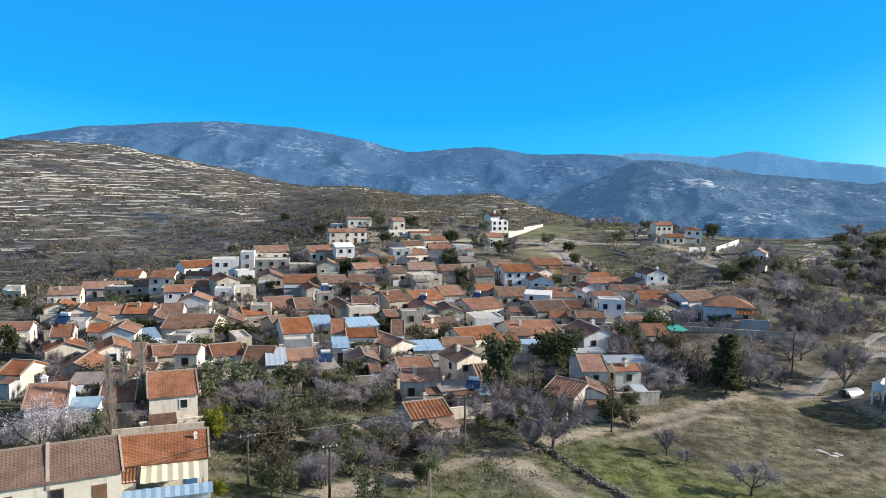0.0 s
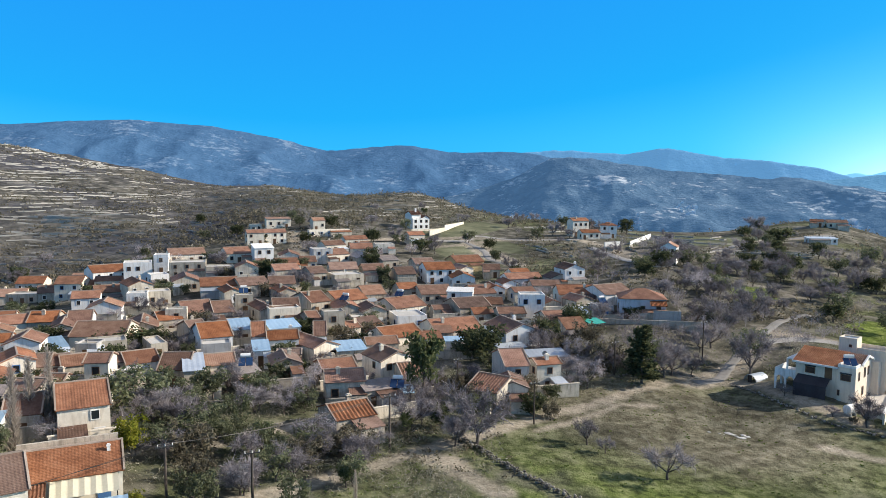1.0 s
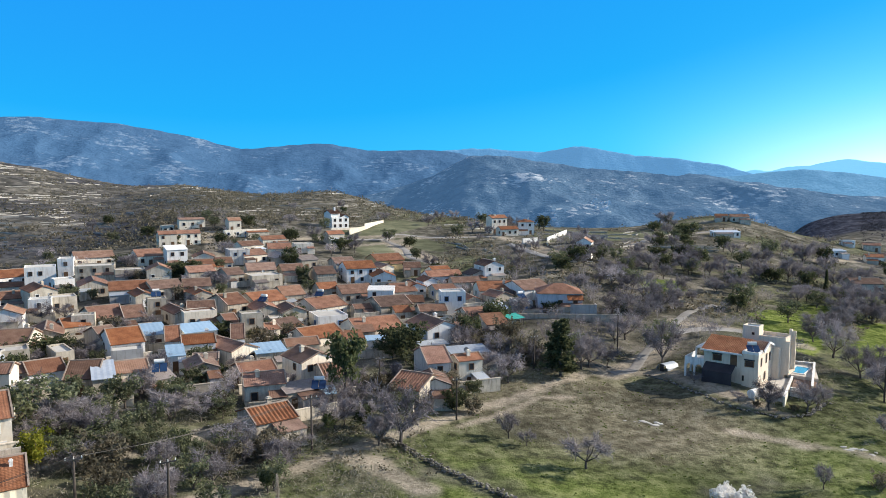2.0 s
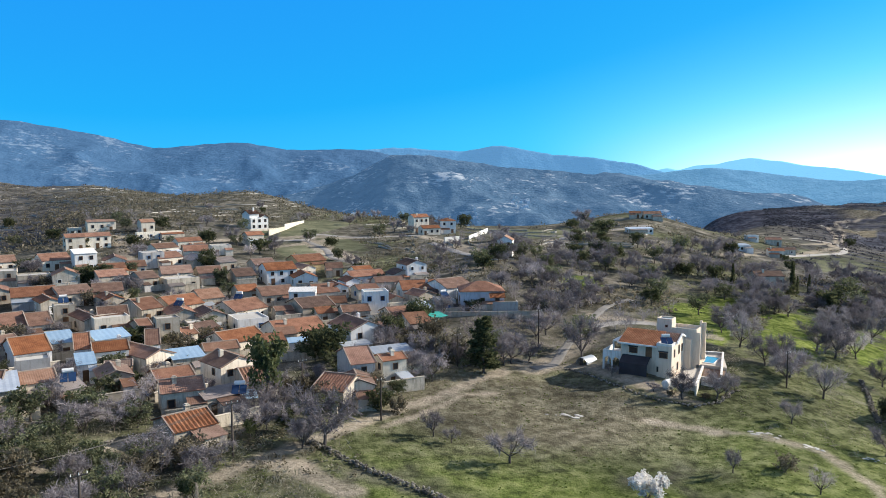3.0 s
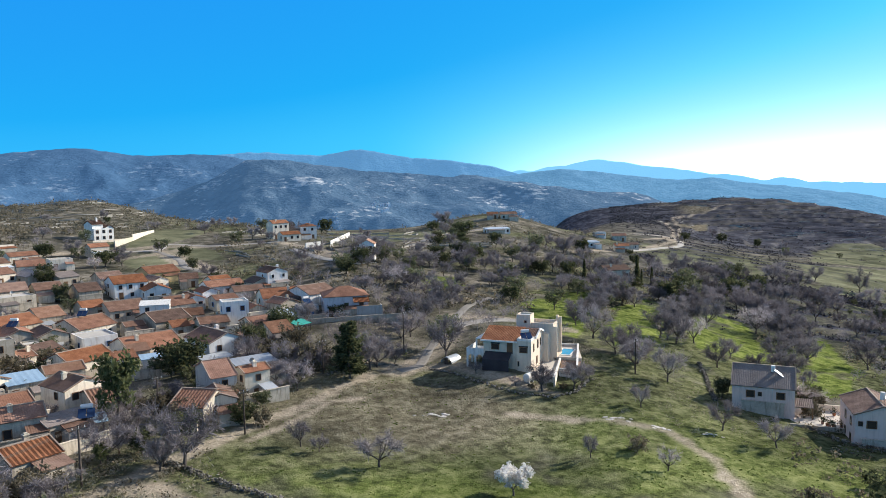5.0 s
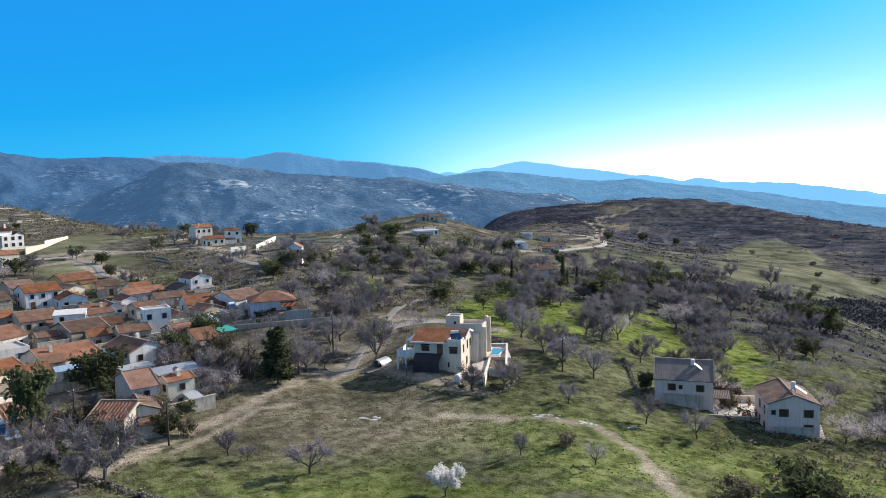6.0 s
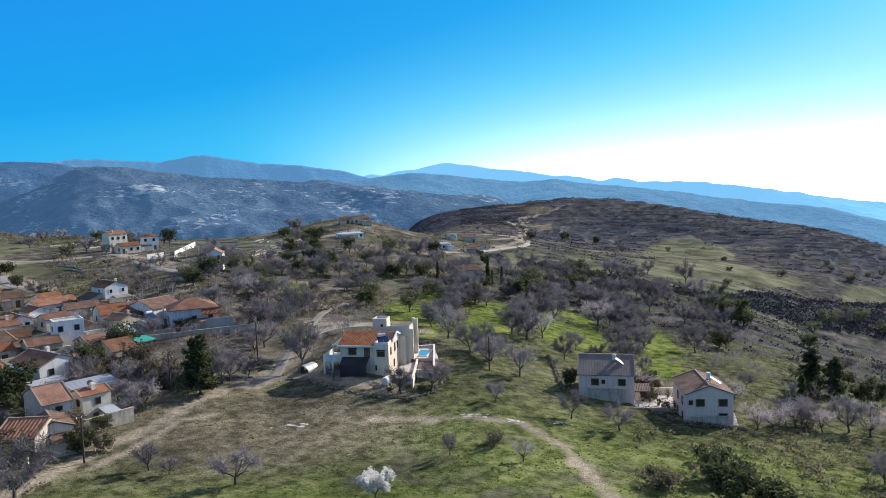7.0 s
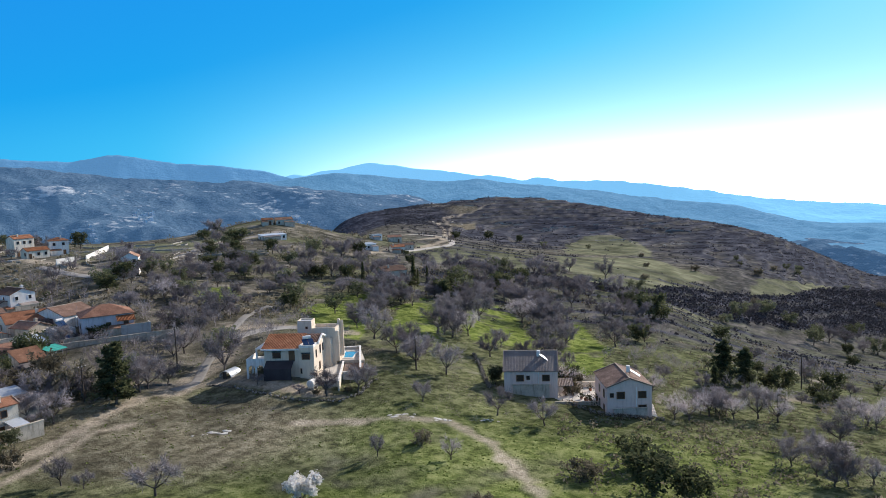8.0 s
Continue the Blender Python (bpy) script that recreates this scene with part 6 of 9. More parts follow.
def white_house(x, y, yaw):
    z = ground_at(x, y)
    ob = empty("large_house", pose(x, y, z, 0, 0, yaw), "white two-storey house with brown tiled roofs and terrace", "house")
    part("wall", boxes("wall", (-4.6, 4.6, 0, 8, -2, 5.4), (-4.6, 0.4, 1.2, 8, 5.4, 7.4)), WHITE, ob)
    vs, fs = [], []
    for a, b in (((-5, 4.6, 9.0), (0.8, 4.6, 9.0)),):
        slab(vs, fs, a, b, (0.8, 0.6, 7.3), (-5, 0.6, 7.3), 0.14, 0.05)
        slab(vs, fs, a, b, (0.8, 8.5, 7.3), (-5, 8.5, 7.3), 0.14, 0.05)
    part("roof", solid("roof", vs, fs), BROWN, ob)
    vs, fs = [], []
    slab(vs, fs, (2.6, -0.4, 6.9), (2.6, 8.2, 6.9), (5.0, 8.2, 5.5), (5.0, -0.4, 5.5), 0.14, 0.05)
    slab(vs, fs, (2.6, -0.4, 6.9), (2.6, 8.2, 6.9), (0.45, 8.2, 5.7), (0.45, -0.4, 5.7), 0.14, 0.05)
    part("side_roof", solid("side_roof", vs, fs), BROWN, ob)
    part("gable", solid("gable", [(0.5, 0.1, 5.4), (4.6, 0.1, 5.4), (2.6, 0.1, 6.75), (0.5, 7.9, 5.4), (4.6, 7.9, 5.4), (2.6, 7.9, 6.75)], [(0, 1, 2), (3, 5, 4), (0, 2, 5, 3), (1, 4, 5, 2)]), WHITE, ob)
    part("gable", solid("gable", [(-4.5, 1.3, 7.4), (-4.5, 7.9, 7.4), (-4.5, 4.6, 8.85), (0.3, 1.3, 7.4), (0.3, 7.9, 7.4), (0.3, 4.6, 8.85)], [(0, 2, 1), (3, 4, 5), (0, 3, 5, 2), (1, 2, 5, 4)]), WHITE, ob)
    part("chimney", boxes("chimney", (-1.6, -0.9, 3.2, 3.9, 7.6, 10.2)), WHITE, ob, "white chimney stack")
    for wx in (-3.0, 0, 3.0):
        for wz in (1.3, 4.0):
            plain_window(ob, wx, -0.006, wz, 0, 1.3, 1.5)
    plain_window(ob, 4.604, 3, 4.0, 90, 1.3, 1.5)
    plain_window(ob, 4.604, 6, 1.3, 90, 1.3, 1.5)
    part("terrace_wall", boxes("terrace_wall", (-8, 7.5, -5, -4.7, -3, 0.5)), CREAM, ob, "cream terrace wall")
    return ob


white_house(31.5, 357, 24)


def blue_house():
    ob = house(68.2, 168.6, -16, 10.6, 8.5, 4.7, "H", 2.1, "V", "o", 1, 503)
    ob["label"] = "pale lavender rendered house with brown-orange hipped roof and porch"
    part("porch", boxes("porch", (2.2, 8.4, -6.8, -4.26, -2, 0.6), (2.2, 8.4, -6.8, -6.6, 0.6, 2.6), (8.2, 8.4, -6.6, -4.26, 0.6, 2.6)), GREY, ob, "grey walled porch")
    vs, fs = [], []
    slab(vs, fs, (1.6, -4.2, 4.5), (5.4, -4.2, 4.5), (5.4, -6.5, 3.6), (1.6, -6.5, 3.6), 0.12, 0.05)
    part("porch_roof", solid("porch_roof", vs, fs), ORANGE, ob)
    part("terrace_wall", boxes("terrace_wall", (-16, 14, -8.6, -8.2, -2.5, 0.6)), STONE, ob, "long stone terrace wall")


blue_house()


# ---- trees and shrubs ----
def leaf_material(name, dark, light, vary=0.3, soft=0.45):
    m, t, b = material(name, 0.8)
    g = t.nodes.new("ShaderNodeNewGeometry")
    rnd = t.nodes.new("ShaderNodeObjectInfo").outputs["Random"]
    col = stops(t, g.outputs["Random Per Island"], [(0.1, dark), (0.9, light)])
    hsv = node(t, "ShaderNodeHueSaturation")
    t.links.new(sums(t, "ADD", sums(t, "MULTIPLY", rnd, 2 * vary), 1 - vary), hsv.inputs["Value"])
    t.links.new(col, hsv.inputs["Color"])
    t.links.new(hsv.outputs["Color"], b.inputs["Base Color"])
    b.inputs["Specular IOR Level"].default_value = 0.05
    if soft:
        glow = t.nodes.new("ShaderNodeBsdfTranslucent")
        both = t.nodes.new("ShaderNodeMixShader")
        both.inputs[0].default_value = soft
        t.links.new(hsv.outputs["Color"], glow.inputs["Color"])
        t.links.new(b.outputs[0], both.inputs[1])
        t.links.new(glow.outputs[0], both.inputs[2])
        t.links.new(both.outputs[0], t.nodes["Material Output"].inputs["Surface"])
    return m


BARK = plain("grey_bark", (0.075, 0.06, 0.05), (0.17, 0.14, 0.12), 6.0)
TWIG = leaf_material("bare_twigs", (0.19, 0.17, 0.174), (0.35, 0.32, 0.328), 0.3, 0.25)
GREY_TWIG = leaf_material("grey_twigs", (0.14, 0.125, 0.13), (0.27, 0.245, 0.255), 0.3, 0.25)
PALE_TWIG = leaf_material("pale_poplar_twigs", (0.34, 0.29, 0.24), (0.52, 0.46, 0.40), 0.1)
OLIVE = leaf_material("olive_leaves", (0.085, 0.098, 0.05), (0.21, 0.22, 0.135))
DARK = leaf_material("dark_leaves", (0.045, 0.055, 0.028), (0.13, 0.14, 0.07), 0.25)
NEEDLE = leaf_material("pine_needles", (0.075, 0.095, 0.04), (0.20, 0.215, 0.105), 0.15)
YELLOW = leaf_material("yellow_green_leaves", (0.12, 0.14, 0.015), (0.33, 0.31, 0.05), 0.1)
PETAL = leaf_material("almond_blossom", (0.34, 0.30, 0.31), (0.62, 0.57, 0.58), 0.2)
BRIGHT = leaf_material("white_blossom", (0.72, 0.69, 0.66), (0.86, 0.85, 0.83), 0.02)
GREYBUSH = leaf_material("grey_scrub", (0.095, 0.085, 0.055), (0.22, 0.195, 0.145))


def unit(rnd):
    while True:
        v = Vector((rnd.uniform(-1, 1), rnd.uniform(-1, 1), rnd.uniform(-1, 1)))
        if 0.05 < v.length < 1:
            return v.normalized()


def strips(name, items, mat):
    """Small loose quads: (centre, half length vector, half width vector)."""
    vs, fs = [], []
    for c, u, w in items:
        i = len(vs)
        vs += [c - u - w * 0.8, c - u + w * 0.8, c + u + w * 0.5, c + u - w * 0.5]
        fs.append((i, i + 1, i + 2, i + 3))
    me = solid(name, vs, fs)
    me.materials.append(mat)
    return me


def limbs(rnd, height, spread, lean, count, girth, fork=0.28):
    """Trunk and limbs as one mesh, and the limb tips with their directions."""
    bm = bmesh.new()
    base = height * rnd.uniform(fork * 0.8, fork * 1.2)
    top = Vector((rnd.gauss(0, lean), rnd.gauss(0, lean), base))
    tube(bm, [(0, 0, -0.4), top * 0.5 + Vector((0.05, 0, 0)), top], [girth, girth * 0.8, girth * 0.65], 7)
    tips = []
    for k in range(count):
        a = k / count * math.tau + rnd.uniform(-0.4, 0.4)
        out = Vector((math.cos(a), math.sin(a), 0)) * spread * rnd.uniform(0.35, 0.8)
        end = top + out + Vector((0, 0, (height - base) * rnd.uniform(0.45, 0.85)))
        mid = top.lerp(end, 0.5) + out * 0.15 + Vector((0, 0, -0.1))
        tube(bm, [top, mid, end], [girth * 0.5, girth * 0.32, girth * 0.1], 5)
        tips += [(mid, (end - top).normalized()), (end, (end - mid).normalized())]
        for j in range(3):
            b = mid.lerp(end, rnd.uniform(0.0, 0.9))
            e = b + (unit(rnd) * 0.7 + Vector((0, 0, 0.5)) + out.normalized() * 0.5) * spread * 0.4
            tube(bm, [b, b.lerp(e, 0.5), e], [girth * 0.22, girth * 0.15, girth * 0.05], 4)
            tips += [(b.lerp(e, 0.5), (e - b).normalized()), (e, (e - b).normalized())]
    me = bpy.data.meshes.new("trunk")
    bm.to_mesh(me)
    bm.free()
    me.materials.append(BARK)
    return me, tips


def bare_model(seed, twigs=1350, mat=None):
    rnd = random.Random(seed)
    me, tips = limbs(rnd, 4.0, 2.1, 0.12, rnd.choice((5, 6, 7)), 0.14, 0.2)
    items = []
    for k in range(twigs):
        p, d = rnd.choice(tips)
        way = (d * 0.45 + unit(rnd) + Vector((0, 0, 0.25))).normalized()
        ln = rnd.uniform(0.14, 0.45)
        side = way.cross(unit(rnd)).normalized()
        items.append((p + unit(rnd) * rnd.uniform(0, 0.45) + way * ln * rnd.uniform(0.3, 1.3), way * ln, side * rnd.uniform(0.015, 0.031)))
    return me, strips("crown", items, mat or TWIG), tips


def flowering(seed, petals, mat, size):
    me, twig, tips = bare_model(seed, 40)
    rnd = random.Random(seed + 50)
    items = []
    for k in range(520):
        p, d = rnd.choice(tips)
        way = (d * 0.5 + unit(rnd)).normalized()
        ln = rnd.uniform(0.12, 0.4)
        items.append((p + unit(rnd) * rnd.uniform(0, 0.4) + way * ln, way * ln, way.cross(unit(rnd)).normalized() * rnd.uniform(0.014, 0.028)))
    for k in range(petals):
        p, d = rnd.choice(tips)
        c = p + (d * 0.4 + unit(rnd) * 0.75) * rnd.uniform(0.1, 0.85)
        u = unit(rnd)
        items.append((c, u * size * rnd.uniform(0.6, 1.2), u.cross(unit(rnd)).normalized() * size))
    return me, strips("crown", items, mat), twig


def leafy(seed, height, spread, leaves, size, mat, clumps=26, fork=0.2, low=0.25):
    """Uneven crown of leaf clumps with gaps between them."""
    rnd = random.Random(seed)
    me, tips = limbs(rnd, height, spread, 0.1, 5, height * 0.035, fork)
    spots = [p for p, d in tips] + [Vector((unit(rnd).x * spread * 0.8, unit(rnd).y * spread * 0.8, height * rnd.uniform(low, 0.95))) for k in range(clumps)]
    items = []
    for k in range(leaves):
        c = rnd.choice(spots) + unit(rnd) * spread * 0.3 * rnd.random() ** 0.5
        u = unit(rnd)
        items.append((c, u * size * rnd.uniform(0.7, 1.4), u.cross(unit(rnd)).normalized() * size * 0.7))
    return me, strips("crown", items, mat)


def spire(seed, height, wide, leaves, size, mat, tiers=0, power=0.8, thin=0.5):
    """Cypress or conifer: a tapering column, in ragged tiers where tiers is given."""
    rnd = random.Random(seed)
    bm = bmesh.new()
    tube(bm, [(0, 0, -0.4), (0, 0, height * 0.5), (0, 0, height * 0.95)], [height * 0.022, height * 0.015, 0.02], 6)
    me = bpy.data.meshes.new("trunk")
    bm.to_mesh(me)
    bm.free()
    me.materials.append(BARK)
    items = []
    for k in range(leaves):
        u = rnd.random() ** 1.3
        a = rnd.uniform(0, math.tau)
        reach_out = wide * (1 - u) ** power * (0.45 + 0.55 * rnd.random() ** 0.4)
        if tiers:
            reach_out *= 0.65 + 0.35 * math.sin(u * tiers * math.tau + 2 * math.sin(a * 3)) + 0.15 * math.sin(a * 5)
        else:
            reach_out *= 0.85 + 0.25 * math.sin(a * 3 + u * 9)
        c = Vector((math.cos(a) * reach_out, math.sin(a) * reach_out, height * (0.06 + 0.94 * u) - 0.25 * reach_out))
        d = (Vector((math.cos(a), math.sin(a), 0.3 if tiers else 1.6)) + unit(rnd) * 0.6).normalized()
        items.append((c, d * size, d.cross(unit(rnd)).normalized() * size * thin))
    return me, strips("crown", items, mat)


def ragged(seed, height, wide, leaves, size, mat):
    """A dense old conifer: sprays of branches of uneven length round a leaning stem."""
    rnd = random.Random(seed)
    bm = bmesh.new()
    tube(bm, [(0, 0, -0.4), (0.05, 0.02, height * 0.5), (0.1, -0.03, height * 0.95)], [height * 0.025, height * 0.016, 0.02], 6)
    sprays = []
    for k in range(85):
        u = rnd.uniform(0.08, 0.97)
        a = rnd.uniform(0, math.tau)
        out = wide * (0.25 + 0.75 * (1 - u) ** 0.6) * rnd.uniform(0.45, 1.05)
        start = Vector((0.1 * u, 0, height * u))
        end = start + Vector((math.cos(a) * out, math.sin(a) * out, out * rnd.uniform(-0.15, 0.35)))
        tube(bm, [start, start.lerp(end, 0.5), end], [0.03, 0.02, 0.008], 4)
        sprays.append((start, end, out))
    me = bpy.data.meshes.new("trunk")
    bm.to_mesh(me)
    bm.free()
    me.materials.append(BARK)
    items = []
    for k in range(leaves):
        start, end, out = rnd.choice(sprays)
        c = start.lerp(end, rnd.uniform(0.25, 1.08)) + unit(rnd) * rnd.uniform(0, 0.24)
        d = ((end - start).normalized() + unit(rnd) * 0.9).normalized()
        items.append((c, d * size, d.cross(unit(rnd)).normalized() * size * 0.55))
    return me, strips("crown", items, mat)


MODELS = {
    "bare": [bare_model(k)[:2] for k in range(6)],
    "grey": [bare_model(k + 20, 1500, GREY_TWIG)[:2] for k in range(4)],
    "poplar": [spire(k + 30, 9.0, 0.7, 900, 0.6, PALE_TWIG, 0, 0.5, 0.045) for k in range(2)],
    "blossom": [flowering(k + 60, 700, PETAL, 0.05)[:2] for k in range(3)],
    "white": [flowering(70, 3600, BRIGHT, 0.13)[:2]],
    "olive": [leafy(k + 80, 4.0, 1.9, 800, 0.15, OLIVE) for k in range(3)],
    "dark": [leafy(k + 90, 4.0, 2.0, 850, 0.19, DARK, 40) for k in range(3)],
    "round": [leafy(100, 4.0, 1.7, 1300, 0.16, OLIVE, 60)],
    "yellow": [leafy(101, 4.0, 1.4, 1500, 0.12, YELLOW, 40)],
    "pine": [leafy(k + 110, 4.0, 1.25, 1500, 0.12, NEEDLE, 34, 0.3, 0.3) for k in range(2)],
    "conifer": [ragged(120, 4.0, 1.3, 3000, 0.13, DARK)],
    "cypress": [spire(k + 130, 4.0, 0.42, 700, 0.14, DARK, 0, 0.5) for k in range(2)],
    "shrub": [leafy(k + 140, 4.0, 2.6, 1100, 0.2, GREYBUSH, 40, 0.08, 0.05) for k in range(2)],
}
WORDS = {
    "bare": ("bare_tree", "leafless grey almond tree with fine twigs", "tree", "bare trees"),
    "grey": ("walnut_tree", "leafless dark grey walnut tree with dense twigs", "tree", "walnut trees"),
    "poplar": ("poplar", "tall pale leafless poplar among the houses", "tree", "poplars"),
    "blossom": ("blossom_tree", "almond tree in pale pinkish blossom", "tree", "blossoming almond trees"),
    "white": ("blossom_tree", "small tree thick with bright white blossom", "tree", "blossoming almond trees"),
    "olive": ("olive_tree", "grey-green olive tree with ragged crown", "tree", "olive trees"),
    "dark": ("evergreen_tree", "dark evergreen tree with dense uneven crown", "tree", "evergreens"),
    "round": ("citrus_tree", "round dense green tree between houses", "tree", "evergreens"),
    "yellow": ("mimosa_tree", "yellow-green mimosa tree beside a house", "tree", "evergreens"),
    "pine": ("pine_tree", "open-crowned green pine tree beside the lane", "tree", "pines"),
    "conifer": ("conifer", "dark dense conical conifer at the meadow edge", "tree", "pines"),
    "cypress": ("cypress", "slim dark cypress tree", "tree", "cypresses"),
    "shrub": ("shrub", "low grey-brown scrub bush", "shrub", "shrubs"),
}
FULL = {"poplar": 9.0}
COUNT = [0]


def tree(kind, x, y, h, wide=1.0):
    COUNT[0] += 1
    rnd = random.Random(COUNT[0])
    me, crown = rnd.choice(MODELS[kind])
    name, label, category, group = WORDS[kind]
    s = h / FULL.get(kind, 4.0)
    ob = empty(name, pose(x, y, ground_at(x, y), 0, 0, rnd.uniform(0, 360)) @ Matrix.Diagonal((s * wide, s * wide, s, 1)), label, category, group)
    part("trunk", me, None, ob)
    part("crown", crown, None, ob)
    return ob


tree("bare", 38.6, 85, 4.5, 1.3)
tree("bare", 31.7, 96, 3.5)
tree("bare", 33.4, 93.3, 2.3)
tree("bare", 65.6, 74.8, 3.2, 0.8)
tree("white", 49.1, 69.8, 3.7, 1.1)
tree("blossom", 71.4, 66.4, 3.3, 0.9)
tree("shrub", 72.6, 73.2, 2.2)
tree("bare", 88.4, 88.2, 3.8)
tree("bare", 84.1, 100.5, 5.2)
tree("grey", 78, 101.7, 4.7)
tree("bare", 94.8, 77, 4.7)
tree("bare", 97.4, 68.9, 4.6)
tree("bare", 106, 107.4, 6.4)
tree("bare", 107.3, 100.1, 6.2)
tree("grey", 109.5, 116.9, 6.2)
tree("bare", 114.3, 129.5, 8.0)
tree("grey", 137.6, 125.8, 7.9)
tree("shrub", 80.2, 50.3, 2.6, 1.2)
tree("dark", 94.8, 53.4, 2.3)
tree("dark", 81.5, 41.4, 5.6, 1.3)
tree("dark", 83.1, 37.3, 4.3, 1.2)
tree("dark", 89.2, 47.7, 4.7)
tree("bare", 137.1, 48.6, 6.6)
tree("blossom", 137.8, 45.2, 6.1)
tree("grey", 105.3, 27.1, 5.2)
tree("conifer", 167.5, 67.5, 10.2, 1.05)
tree("conifer", 171.5, 64.0, 9.0, 1.1)
tree("conifer", 156.9, 65.1, 5.5, 0.8)
tree("dark", 168.7, 55.3, 6.1)
tree("dark", 182.9, 48.4, 5.8)
tree("grey", 119.8, 69.1, 3.4)
tree("bare", 133.6, 55.2, 5.1)
tree("shrub", 125.5, 82.2, 3.5)
tree("conifer", 50.7, 123.8, 10.5, 1.1)
tree("pine", 9.8, 110.4, 11.8, 0.75)
tree("dark", 24.5, 139.4, 7.6)
tree("dark", 23.6, 144.1, 5.6)
tree("yellow", -24.4, 81.4, 4.6)
tree("olive", -45.2, 95.4, 4.1)
tree("poplar", -36.3, 80.8, 9.2)
tree("poplar", -37.2, 87, 8.6)
tree("poplar", -35.2, 87.5, 9.6, 0.9)
tree("blossom", -39.3, 72.1, 6.0, 1.2)
tree("blossom", -41.7, 72.1, 3.8)
tree("blossom", -38.2, 75.3, 4.9)
tree("olive", -36.6, 76.6, 3.9)
tree("olive", -27.5, 95.7, 6.1, 1.2)
tree("grey", -31.9, 102.7, 4.6)
tree("olive", -27, 102.4, 4.9)
tree("grey", 15.6, 93.3, 7.6, 1.1)
tree("poplar", -0.2, 74.8, 3.5, 0.8)
tree("olive", -6.1, 71.3, 3.9, 0.8)
tree("blossom", -8.9, 104, 4.0)
tree("blossom", -10, 101, 3.5)
tree("blossom", 39.7, 121.1, 5.4)
tree("bare", 37.4, 125.6, 5.0)
tree("blossom", 21.2, 279.1, 5.2)
tree("blossom", 20.5, 236.1, 5.1)
tree("blossom", 92.3, 189, 6.5)
tree("cypress", 190.9, 192.9, 10.9)
tree("cypress", 201.4, 196, 6.5)
tree("cypress", 171.4, 198.8, 7.7)
tree("cypress", 191.9, 202, 5.4)
tree("cypress", 193.7, 193.5, 5.9)
tree("dark", -45.1, 138.9, 3.9, 1.4)
tree("dark", -40.2, 138.7, 4.7, 1.3)
tree("dark", -37.3, 141.9, 4.3)
tree("grey", -40.4, 133.6, 3.2)
tree("dark", -26.4, 229, 5.7, 1.2)
tree("dark", -28.8, 227.1, 4.6)
tree("olive", -24, 239.8, 4.4)
tree("olive", -20.3, 105.2, 4.9)
tree("olive", -15.6, 96.6, 3.8)
tree("bare", -19, 109.6, 4.7)
tree("olive", -16.1, 71.4, 3.4)
tree("yellow", -20.3, 68.6, 2.2)
tree("olive", -14.9, 71.3, 3.4)
tree("dark", 7.1, 309.3, 5.9)
tree("olive", 4.8, 311.4, 4.8)
tree("pine", 6.7, 96.8, 3.0)
tree("grey", 16.9, 312.6, 6.0)
tree("dark", -75.7, 188.4, 4.1)
tree("dark", -100.7, 178.6, 4.7)
tree("dark", -66.3, 111.6, 5.0)
tree("bare", -27.7, 86.7, 3.5)
tree("grey", 82, 122.7, 3.2)
tree("bare", 56.5, 127.6, 6.4)
tree("bare", 73.3, 127.7, 9.1, 0.8)
tree("shrub", 61.7, 53, 1.9)
tree("dark", 166.2, 45.6, 3.3)
tree("olive", -21.4, 82.6, 3.4)
tree("bare", -27, 100.4, 3.1, 1.2)
tree("olive", -14.6, 90.6, 2.8, 1.2)
tree("bare", -21.6, 93.3, 3.8)
tree("olive", -7.4, 102.5, 3.6, 1.2)
tree("pine", -20.1, 91.7, 2.8, 1.2)
tree("blossom", -7.8, 109.7, 3.6)
tree("bare", -20.5, 92.4, 3.9, 1.1)
tree("olive", -21.6, 98.3, 3.6)
tree("olive", -22.6, 102.7, 3.5, 0.9)
tree("bare", -14.1, 101.3, 4.2, 1.2)
tree("olive", -16.9, 89.4, 2.8, 1.3)
tree("olive", -25.7, 84.7, 3.1, 1.1)
tree("blossom", -24.4, 82.2, 2.5)
tree("bare", -21.3, 81.8, 3.2, 1.2)
tree("pine", -26.2, 92.2, 3.0)
tree("blossom", -5.4, 90.4, 4.0, 1.3)
tree("blossom", -13.9, 100.9, 3.4, 1.1)
tree("bare", -25.7, 94, 4.3, 1.2)
tree("olive", -23.5, 104.2, 3.6, 1.2)
tree("olive", -19.2, 86.9, 3.7, 1.2)
tree("bare", -13.7, 102.2, 3.8, 1.3)
tree("olive", -22.5, 84.4, 3.2)
tree("bare", -22.1, 92.8, 3.8)
tree("pine", -11.2, 89.1, 3.1, 1.2)
tree("olive", -5.8, 88, 3.3, 1.3)
tree("bare", -24.8, 95.1, 4.2, 1.2)
tree("olive", -13.5, 105.9, 4.4, 1.2)
tree("olive", -18.7, 91.1, 3.8, 1.2)
tree("grey", -25.1, 92.5, 3.8, 1.2)
tree("olive", -11.2, 85.9, 3.8, 0.9)
tree("bare", -23.4, 101.2, 3.3, 1.1)
tree("pine", -15.7, 108.5, 3.5, 0.9)
tree("olive", -22.9, 94.7, 3.0)
tree("shrub", -16.7, 77, 2.9, 1.1)
tree("bare", 0, 86.5, 3.6, 1.1)
tree("shrub", -6.1, 83.9, 3.1, 1.1)
tree("olive", -9.5, 84.8, 3.2)
tree("shrub", -18.6, 82.9, 3.9, 1.1)
tree("grey", -11.2, 75.6, 3.5, 1.1)
tree("grey", -11.6, 74.7, 3.2, 1.1)
tree("bare", 0.7, 83.7, 3.6, 1.3)
tree("shrub", -0.4, 88.6, 3.1, 1.3)
